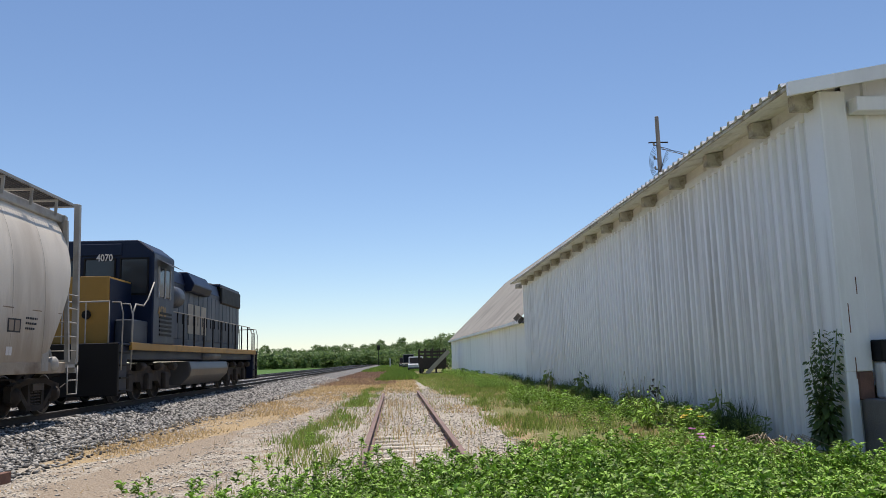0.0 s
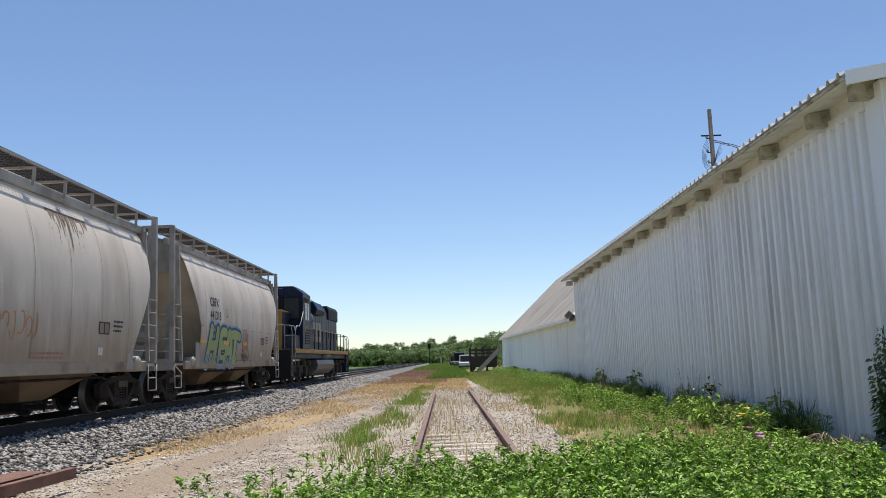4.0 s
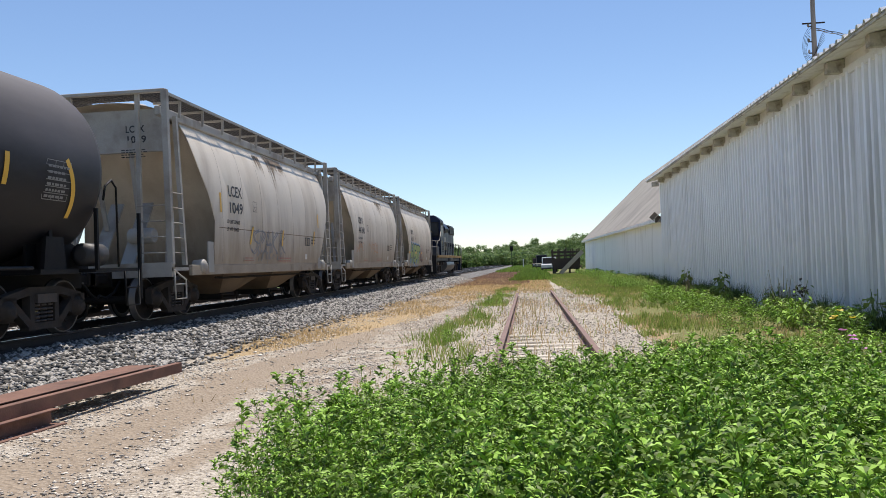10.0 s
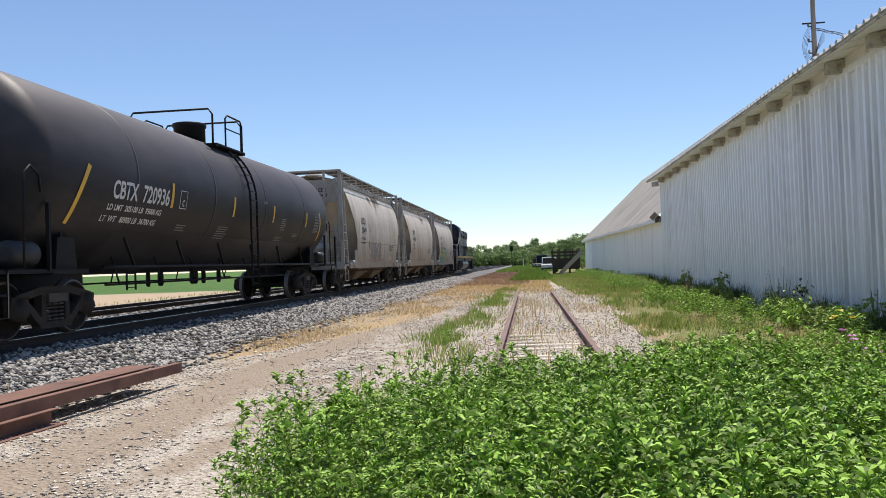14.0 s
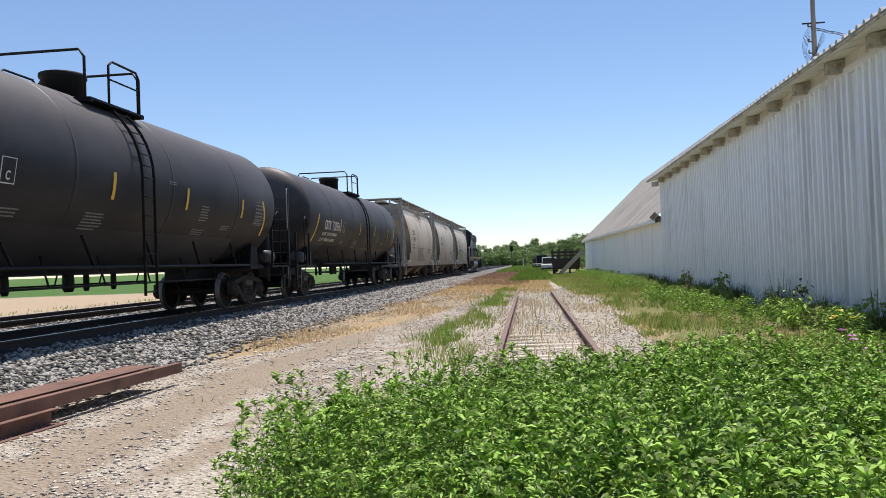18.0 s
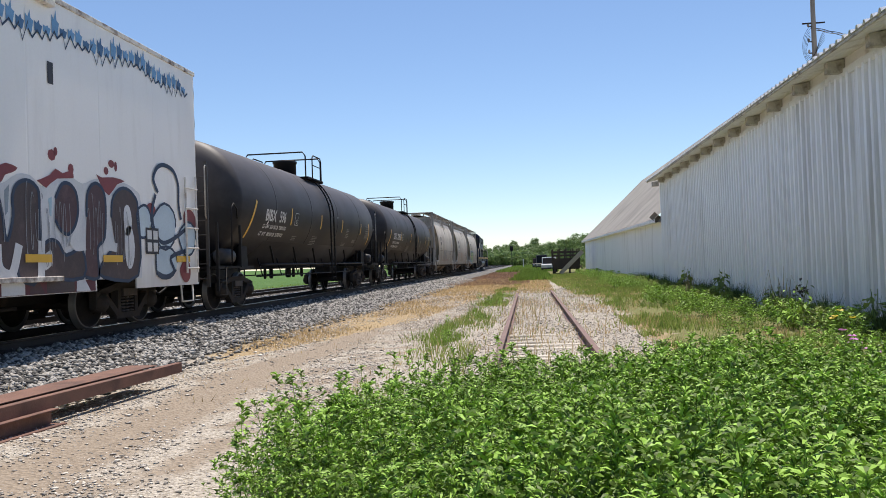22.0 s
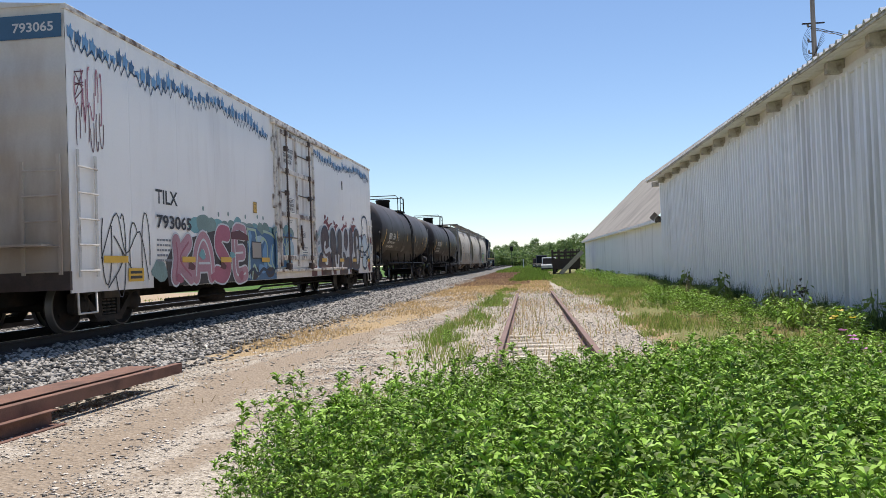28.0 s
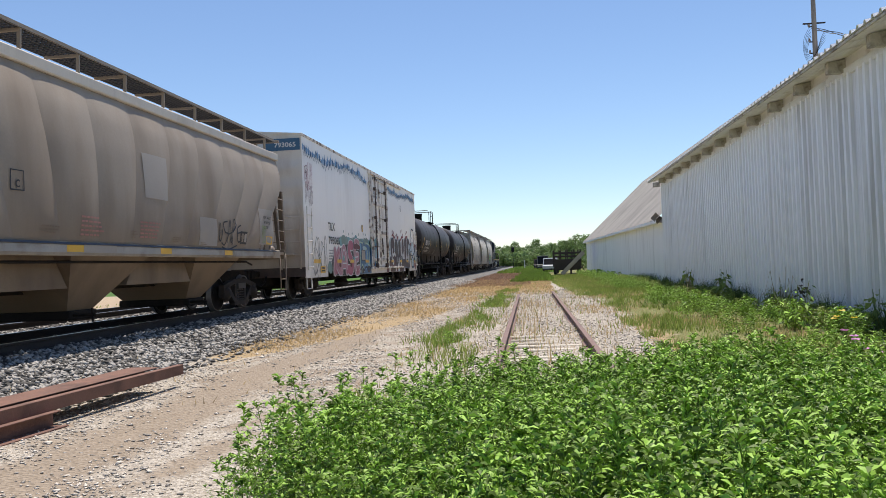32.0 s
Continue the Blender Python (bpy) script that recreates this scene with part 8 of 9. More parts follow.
def road_wheel(parent, x, y, r):
    w = part("wheel", lathe(bmnew(), [(-0.11, r * 0.62), (-0.11, r * 0.95), (-0.08, r), (0.08, r), (0.11, r * 0.95), (0.11, r * 0.62)], "x", n=16), M_TYRE, parent)
    w.location = (x, y, r)
    part("rim", lathe(bmnew(), [(-0.1, r * 0.3), (-0.06, r * 0.6), (0.06, r * 0.6), (0.1, r * 0.3)], "x", n=12), M_CONC, w)


def build_trailer():
    t = thing("stake_trailer", "dark wooden stake-sided farm trailer with a leaning plank", "trailer", "", pose(3.2, 90.5, 0))
    part("deck", box(bmnew(), -1.5, 1.5, -2.8, 2.8, 0.85, 1.05), M_DKWOOD, t)
    for y in (-2.75, 2.75):
        for x in (-1.45, -0.75, 0.0, 0.75, 1.45):
            part("stake", bevelled(box(bmnew(), x - 0.07, x + 0.07, y - 0.05, y + 0.05, 0.95, 2.75), 0.01), M_DKWOOD, t)
        for z in (1.25, 1.6, 2.0, 2.4):
            part("side_board", bevelled(box(bmnew(), -1.5, 1.5, y - 0.08, y - 0.05, z - 0.09, z + 0.09), 0.008), M_DKWOOD, t)
    part("tail_panel", box(bmnew(), -1.5, 1.5, -2.9, -2.86, 0.55, 1.6), M_DKWOOD, t)
    part("axle", box(bmnew(), -1.3, 1.3, -0.1, 0.1, 0.45, 0.6), M_TRUCK, t)
    for x in (-1.35, 1.35):
        for y in (-1.6, 1.5):
            road_wheel(t, x, y, 0.45)
    for x in (-1.25, 0.35):
        part("prop_leg", box(bmnew(), x - 0.1, x + 0.1, -2.95, -2.75, 0.0, 0.9), M_DKWOOD, t)
    p = thing("leaning_plank", "pale weathered plank leaning on a trailer", "plank")
    part("board", strut(bmnew(), (2.5, 87.2, 0.02), (5.0, 87.4, 2.4), 0.45, 0.06, (0, 1, 0)), M_PALEWOOD, p)


def vehicle(name, label, x, y, material, wide, long, roof, kind="car"):
    v = thing(name, label, kind, "parked vehicles", pose(x, y, 0))
    h, w = long / 2, wide / 2
    bm = bmnew()
    plate(bm, [(-h, 0.45), (-h, 0.95), (-h + 0.7, 1.05), (h - 0.2, 1.05), (h, 0.9), (h, 0.45)], -w, w)
    part("body", bevelled(bm, 0.08, 2), material, v)
    bm = bmnew()
    plate(bm, [(-h + 0.9, 1.04), (-h + 1.4, roof), (h - 1.2, roof), (h - 0.5, 1.04)], -w + 0.1, w - 0.1)
    part("cabin", bevelled(bm, 0.08, 2), material, v)
    bm = bmnew()
    plate(bm, [(-h + 0.93, 1.12), (-h + 1.3, roof - 0.12), (-h + 1.26, roof - 0.12), (-h + 0.88, 1.12)], -w + 0.2, w - 0.2)
    part("windscreen", bm, M_BLACK, v)
    for s in (-1, 1):
        part("headlight", bevelled(box(bmnew(), s * (w - 0.3) - 0.14, s * (w - 0.3) + 0.14, -h - 0.01, -h + 0.05, 0.68, 0.86), 0.02), M_WHITE, v)
        for y2 in (-h + 0.85, h - 0.85):
            road_wheel(v, s * (w - 0.1), y2, 0.36)
    part("bumper", bevelled(box(bmnew(), -w, w, -h - 0.06, -h + 0.06, 0.42, 0.6), 0.03), M_CARDARK, v)


build_trailer()
vehicle("pickup_truck", "white pickup truck parked by the shed", 1.5, 102.0, M_CARWHITE, 2.0, 5.2, 1.95, "pickup truck")
vehicle("parked_car", "dark parked car with a white bonnet", 1.75, 118.0, M_CARDARK, 1.9, 4.6, 1.6)
vehicle("parked_van", "tall olive-grey van parked on the verge", 0.75, 136.0, M_OLIVE, 2.1, 6.0, 2.5, "van")
vehicle("parked_car", "dark brown parked wagon in long grass", 0.1, 146.0, M_DKWOOD, 2.0, 5.0, 2.0)


def build_signal():
    s = thing("railway_signal", "small dark lineside railway signal on a thin mast", "railway signal", "", pose(-5.6, 175, 0))
    part("mast", rod(bmnew(), (0, 0, 0), (0, 0, 4.2), 0.07, 8), M_BLACK, s)
    part("head", bevelled(box(bmnew(), -0.34, 0.34, -0.15, 0.15, 3.9, 5.0), 0.08), M_BLACK, s)
    for z in (4.2, 4.7):
        part("hood", lathe(bmnew(), [(-0.35, 0.14), (0.0, 0.16)], "y", (0, -0.15, z), 10), M_BLACK, s)
    m = thing("line_marker", "short pale lineside marker post", "marker post", "", pose(-3.0, 170, 0))
    part("post", box(bmnew(), -0.12, 0.12, -0.06, 0.06, 0, 2.0), M_WHITE, m)


build_signal()


# ---- leaves, weeds, grass ----
def leaf_fan(rng, at, way, size, width):
    """One pointed leaf, folded along its middle: four points."""
    way = way / np.linalg.norm(way)
    side = np.cross(way, (0, 0, 1.0))
    n = np.linalg.norm(side)
    side = side / n if n > 1e-3 else np.array((1.0, 0, 0))
    roll = rng.uniform(-0.7, 0.7)
    up = np.cross(side, way)
    side = side * math.cos(roll) + up * math.sin(roll)
    droop = np.array((0, 0, -0.18 * size))
    mid = at + way * size * 0.5
    return [at, mid + side * width / 2 + 0.06 * up * size, at + way * size + droop, mid - side * width / 2 + 0.06 * up * size]


def leaflet(rng, at, way, size, width):
    """One rounded leaflet in two quads, widest past its middle, tipped over at the end."""
    way = way / np.linalg.norm(way)
    side = np.cross(way, (0, 0, 1.0))
    n = np.linalg.norm(side)
    side = side / n if n > 1e-3 else np.array((1.0, 0, 0))
    up = np.cross(side, way)
    roll = rng.normal(0, 0.75)
    side = side * math.cos(roll) + up * math.sin(roll)
    mid, tip = at + way * size * 0.58 + up * size * 0.05, at + way * size - np.array((0, 0, 0.16 * size))
    return [at - side * width * 0.12, at + side * width * 0.12, mid + side * width * 0.5, mid - side * width * 0.5, tip - side * width * 0.14, tip + side * width * 0.14]


def plant_shape(seed, tall, leaf, width, nodes, bushy, rise=0.0, coarse=False, clover=True):
    """Points and quads of one weed: a stalk with side shoots, leaflets in threes, a tuft on top."""
    rng = np.random.default_rng(seed)
    verts, quads = [], []

    def add(q):
        k = len(verts)
        verts.extend(q)
        quads.append((k, k + 1, k + 2, k + 3))

    def leaf_on(at, way, k=1.0):
        z, w = leaf * rng.uniform(0.65, 1.2) * k, width * rng.uniform(0.8, 1.2) * k
        q = leaflet(rng, at, way, z, w)
        if coarse:
            add([(q[0] + q[1]) / 2, q[2], (q[4] + q[5]) / 2, q[3]])
        else:
            n = len(verts)
            verts.extend(q)
            quads.append((n, n + 1, n + 2, n + 3))
            quads.append((n + 3, n + 2, n + 5, n + 4))

    def three(at, a, lift):
        for spread in (-0.95, 0.0, 0.95):
            if rng.random() < 0.92:
                b = a + spread + rng.uniform(-0.25, 0.25)
                leaf_on(at, np.array((math.cos(b), math.sin(b), lift + rng.uniform(-0.6, 0.5))))

    def stalk(a, b, r):
        d = b - a
        s = np.cross(d, (0.3, 0.9, 0.1))
        s = s / (np.linalg.norm(s) + 1e-9) * r
        add([a - s, a + s, b + s * 0.7, b - s * 0.7])

    lean = rng.normal(0, 0.13, 2)
    top = np.array((lean[0] * tall, lean[1] * tall, tall))
    stalk(np.zeros(3), top * 0.5, 0.004)
    stalk(top * 0.5, top, 0.003)
    for i in range(nodes):
        f = 0.14 + 0.86 * (i + rng.random() * 0.5) / nodes
        a = 2.4 * i + rng.uniform(-0.5, 0.5)
        base = top * f
        reach = bushy * (1.1 - 0.7 * f) * rng.uniform(0.5, 1.15)
        tip = base + np.array((math.cos(a) * reach, math.sin(a) * reach, reach * 0.75 + 0.015))
        stalk(base, tip, 0.002)
        k = 2 if i % 2 else 3
        for j in range(k):
            at = base + (tip - base) * (j + 1) / k
            if clover:
                three(at, a + rng.uniform(-1.2, 1.2), rise)
            else:
                b = a + rng.uniform(-1.4, 1.4)
                leaf_on(at, np.array((math.cos(b), math.sin(b), rise + rng.uniform(-0.4, 0.3))))
    for j in range(14):
        b = 0.7 * j + rng.uniform(-0.2, 0.2)
        leaf_on(top - np.array((0, 0, 0.004 * j)), np.array((math.cos(b), math.sin(b), 0.35 + 0.08 * j)), 1.0)
    return np.array(verts), np.array(quads)


def strew(name, shapes, spots, scales, material, label, category, seed=1):
    """Copies of the shapes joined into one mesh."""
    rng = np.random.default_rng(seed)
    vs, fs, off = [], [], 0
    which = rng.integers(0, len(shapes), len(spots))
    turnings = rng.uniform(0, 6.28, len(spots))
    for (x, y, z), s, w, a in zip(spots, scales, which, turnings):
        v, q = shapes[w]
        c, d = math.cos(a) * s, math.sin(a) * s
        vs.append(np.stack([v[:, 0] * c - v[:, 1] * d + x, v[:, 0] * d + v[:, 1] * c + y, v[:, 2] * s + z], 1))
        fs.append(q + off)
        off += len(v)
    return cloud_mesh(name, np.concatenate(vs), np.concatenate(fs), material, label, "stuff", category)


def build_weeds():
    rng = np.random.default_rng(21)
    def kinds(seed, coarse):
        return ([plant_shape(seed + i, 0.53 + 0.03 * (i % 4), 0.037 + 0.005 * (i % 3), 0.0132 + 0.002 * (i % 3), 14, 0.09, 0.5, coarse) for i in range(9)]
                + [plant_shape(seed + 40 + i, 0.50, 0.052, 0.030, 11, 0.09, 0.05, coarse, False) for i in range(1)]
                + [plant_shape(seed + 60 + i, 0.62, 0.06, 0.013, 18, 0.06, 0.5, coarse, False) for i in range(2)])

    k = 9800
    x, y = rng.uniform(-2.6, 6.1, k), 2.0 + 10 * rng.random(k)
    edge = x - weed_patch_left(y)
    keep = (rng.random(k) < np.clip(0.05 + edge / 0.75, 0, 1)) & (edge > -0.15) & (y < weed_patch_far(x) + rng.normal(0, 0.25, k)) & (np.abs(x) < 0.72 * y + 0.8)
    x, y, edge = x[keep], y[keep], edge[keep]
    low = np.where(y > weed_patch_far(x) - 0.6, 0.85, 1.0)
    sc = low * (1.0 + 0.16 * np.sin(1.7 * x + 0.9 * y) * np.sin(1.3 * y)) * rng.uniform(0.6, 1.22, len(x)) * np.interp(edge, [-0.1, 0.9], [0.58, 1.0])
    spots = np.stack([x, y, ground_z(x, y)], 1)
    near = y < 7.2
    strew("weed_patch", kinds(100, False), spots[near], sc[near], M_LEAF, "dense bright green leafy weeds filling the foreground", "weeds", 4)
    strew("weed_patch", kinds(300, True), spots[~near], sc[~near], M_LEAF, "dense bright green leafy weeds running up to a siding", "weeds", 14)
    # taller sprigs leaning out of the patch's edge
    y = rng.uniform(4.4, 8.8, 60)
    x = weed_patch_left(y) + rng.uniform(-0.02, 0.8, 60)
    strew("weed_sprigs", [plant_shape(500 + i, 0.66, 0.042, 0.016, 12, 0.075, 0.35) for i in range(5)], np.stack([x, y, ground_z(x, y)], 1), rng.uniform(0.75, 1.2, 60), M_LEAF, "single tall leafy sprigs at the edge of the weeds", "weeds", 15)
    # weeds along the warehouse, clumped
    wide = [plant_shape(200 + i, 0.52, 0.085, 0.026, 12, 0.2, 0.15, True) for i in range(6)]
    for name, m, label, count, x0, x1, y1, seed in (
            ("wall_weeds", M_LEAF2, "clumps of darker weeds growing along a white wall", 54, 5.5, 6.1, 44, 6),
            ("yard_bushes", M_LEAF, "low yellow-green bushes in front of a white wall", 40, 3.4, 5.3, 36, 7)):
        spots, sizes = [], []
        for i in range(count):
            cy = (9.4 if x0 < 5 else 12.4) + y1 * rng.random() ** 1.15
            cx = rng.uniform(x0, x1)
            for j in range(int(rng.integers(5, 15))):
                px, py = cx + rng.normal(0, 0.22), cy + rng.normal(0, 0.34)
                if px < 6.1:
                    spots.append((px, py, float(ground_z(px, py))))
                    sizes.append(rng.uniform(0.5, 1.05) * (0.8 if x0 > 5 else 0.72))
        if x0 < 5:
            for cx, cy in ((3.9, 27.0), (4.05, 20.3), (4.9, 16.7), (4.6, 18.4), (4.4, 23.4), (5.2, 14.2)):
                for j in range(16):
                    spots.append((cx + rng.normal(0, 0.22), cy + rng.normal(0, 0.35), 0.0))
                    sizes.append(rng.uniform(0.6, 1.05))
        strew(name, wide, spots, sizes, m, label, "weeds", seed)
    spots, sizes = [], []
    for i in range(9):
        cy, cx = 10.5 + 26 * rng.random(), rng.uniform(-2.3, -1.25)
        for j in range(3):
            spots.append((cx + rng.normal(0, 0.1), cy + rng.normal(0, 0.2), 0.0))
            sizes.append(rng.uniform(0.3, 0.65))
    for i in range(70):
        cy = 40 + 46 * rng.random()
        for j in range(4):
            spots.append((min(6.0, rng.uniform(3.6, 6.1) + 0.3), cy + rng.normal(0, 0.4), 0.0))
            sizes.append(rng.uniform(0.5, 1.0))
    strew("verge_weeds", wide, spots, sizes, M_LEAF, "scattered low green weeds on a gravel verge", "weeds", 8)


def blades(name, x, y, tall, material, label, category, lean=0.35, seed=3, wide=0.006):
    rng = np.random.default_rng(seed)
    k = len(x)
    a = rng.uniform(0, 6.28, k)
    h = tall * rng.uniform(0.5, 1.2, k)
    z = ground_z(x, y)
    w = wide * (1 + 0.05 * y)
    dx, dy = np.cos(a), np.sin(a)
    ln = lean * h * rng.uniform(0.2, 1.4, k)
    b = rng.uniform(0, 6.28, k)
    p0 = np.stack([x - dx * w, y - dy * w, z], 1)
    p1 = np.stack([x + dx * w, y + dy * w, z], 1)
    p2 = np.stack([x + np.cos(b) * ln, y + np.sin(b) * ln, z + h], 1)
    v = np.stack([p0, p1, p2], 1).reshape(-1, 3)
    return cloud_mesh(name, v, np.arange(3 * k).reshape(-1, 3), material, label, "stuff", category)


def build_grass():
    rng = np.random.default_rng(33)
    k = 90000
    y = 7.6 + 75 * rng.random(k) ** 1.9
    x = rng.uniform(-2.3, 6.2, k)
    lump = np.sin(1.1 * x + 2.3 * np.sin(0.6 * y)) + np.sin(0.83 * y + 1.9 * x)
    p = np.where(x > 2.0, 0.26 + 0.35 * lump, np.where((x < -1.1) & (x > road_right(y)), 0.30 + 0.3 * lump, 0.03))
    p = np.where((y > 34) & (x > 1.6 - 0.03 * (y - 34)), 0.9, p)
    keep = rng.random(k) < p
    blades("green_grass", x[keep], y[keep], 0.13, M_GRASS, "rough green grass between gravel and wall", "grass")
    y = 108 + 110 * rng.random(9000)
    x = rng.uniform(-6.0, 3.0, 9000)
    blades("far_grass", x, y, 0.4, M_LUSH, "long green grass before the far trees", "grass", 0.4, 23, 0.014)
    xs, ys = [], []
    for cx, cy, n in ((5.95, 14.1, 300), (5.95, 17.2, 160), (6.0, 20.6, 260), (6.0, 24.5, 240), (6.0, 29.0, 240), (6.0, 34.0, 240), (6.0, 38.5, 300), (6.0, 43.0, 400), (6.0, 47.0, 400)):
        xs.append(np.minimum(rng.normal(cx, 0.12, n), 6.15))
        ys.append(rng.normal(cy, 0.05 * cy ** 0.75, n))
    blades("wall_tussocks", np.concatenate(xs), np.concatenate(ys), 0.62, M_SHADEGRASS, "tussocks of long grass, coloured as in shade, at the foot of a wall", "grass", 0.4, 19, 0.006)
    xs, ys = [], []
    for i in range(150):
        side = i % 3
        cy = 10.5 + 34 * rng.random() ** 1.3
        cx = rng.normal(-2.05 + 0.012 * (cy - 10), 0.22) if side == 0 else rng.uniform(2.0, 6.0)
        if side == 0 and math.sin(0.9 * cy) + math.sin(0.37 * cy + 1) < -0.2:
            continue
        n = int(rng.integers(20, 90))
        xs.append(rng.normal(cx, 0.09, n))
        ys.append(rng.normal(cy, 0.16, n))
    for cx, cy, n in ((3.2, 9.4, 260), (4.4, 9.0, 260), (5.2, 9.6, 260), (2.3, 10.6, 200), (3.9, 10.8, 260), (-2.15, 16.0, 260), (-1.75, 28.2, 300), (-1.75, 30.0, 240), (-1.72, 41.0, 300)):
        xs.append(rng.normal(cx, 0.28, n))
        ys.append(rng.normal(cy, 0.5, n))
    x, y = np.concatenate(xs), np.concatenate(ys)
    keep = (x < 6.15) & ((x > 1.2) | (x < -1.0))
    x, y = x[keep], y[keep]
    half = rng.random(len(x)) < 0.5
    blades("lush_tufts", x[half], y[half], 0.17, M_LUSH, "tufts of lush green grass along the siding", "grass", 0.6, 17, 0.006)
    blades("pale_tufts", x[~half], y[~half], 0.19, M_GRASS, "paler grass mixed into the tufts along the siding", "grass", 0.7, 18, 0.005)
    k = 9000
    y = rng.uniform(60, 112, k)
    x = rng.uniform(-1.9, 0.9, k) + 0.3 * np.sin(0.5 * y)
    blades("tall_grass", x, y, 0.34, M_LUSH, "uncut green grass hiding the wheels of parked vehicles", "grass", 0.3, 13, 0.012)
    k = 9000
    y = 52 + 110 * rng.random(k) ** 1.4
    x = rng.uniform(-6.2, -0.6, k)
    blades("russet_grass", x, y, 0.13, M_RUSSET, "dead russet grass beside the main line", "grass", 0.5, 15, 0.012)
    k = 70000
    y = 9 + 62 * rng.random(k) ** 1.7
    x = rng.uniform(-7.0, 5.5, k)
    inl = (x > -6.4 + 0.012 * y) & (x < road_left(y) - 0.1) & (y > 12)
    inf = (y > 37) & (x < 0.8) & (x > -6)
    patch = (np.sin(1.3 * x + 0.5 * y) + np.sin(0.9 * y - x) + rng.normal(0, 0.5, k)) > 0.1
    inr = (x > 1.2) & (x < 5)
    spur = (np.abs(x) < 2.4) & (y < 36)
    pr = np.where(inl & patch, 0.95, np.where(inf, 0.8, np.where(inr & patch, 0.6, np.where(spur & patch, 0.22, 0.012))))
    keep = rng.random(k) < pr
    blades("dry_grass", x[keep], y[keep], 0.10, M_STRAW, "bleached orange-tan dry grass beside the ballast", "grass", 0.7, 5)
    # seed stalks among the siding's ties
    k = 420
    y = 9.5 + 20 * rng.random(k)
    x = np.where(rng.random(k) < 0.5, rng.uniform(-0.65, 0.2, k), rng.uniform(-2.2, 2.6, k))
    blades("seed_stalks", x, y, 0.38, M_STRAW, "thin dry seed stalks between the ties", "grass", 0.25, 7, 0.004)
    k = 2600
    y = 14 + 90 * rng.random(k)
    x = rng.uniform(-24, -16.2, k)
    blades("far_verge_grass", x, y, 0.14, M_GRASS, "thin green grass beyond the main line", "grass", 0.4, 9, 0.01)


M_LEAF2 = mat("dark_weed_leaf", (0.24, 0.31, 0.07), 0.6, 0, 0.35, 1.2, 30, 0.05, by_island=0.7, sheer=0.3)
build_weeds()
build_grass()


# ---- trees ----
def tree_shape(seed, tall, spread, clumps=26, cards=26, card=0.55):
    rng = np.random.default_rng(seed)
    v, q = [], []
    for i in range(clumps):
        f, a = rng.random() ** 0.7, rng.uniform(0, 6.28)
        r = spread * math.sqrt(max(0.05, 1 - (1.25 * f - 0.35) ** 2)) * rng.uniform(0.55, 0.95)
        c = np.array((math.cos(a) * r, math.sin(a) * r, tall * (0.13 + 0.77 * f)))
        size = spread * rng.uniform(0.24, 0.4)
        for j in range(cards):
            d = rng.normal(0, 1, 3)
            d /= np.linalg.norm(d)
            p = c + d * size * rng.uniform(0.5, 1.0)
            u = rng.normal(0, 1, 3)
            u -= d * u.dot(d) * 0.6
            u /= np.linalg.norm(u)
            w = np.cross(d, u)
            s = card * rng.uniform(0.5, 1.1)
            k = len(v)
            v.extend([p - u * s * 0.5, p + w * s * 0.3, p + u * s * 0.5, p - w * s * 0.3])
            q.append((k, k + 1, k + 2, k + 3))
    return np.array(v), np.array(q)


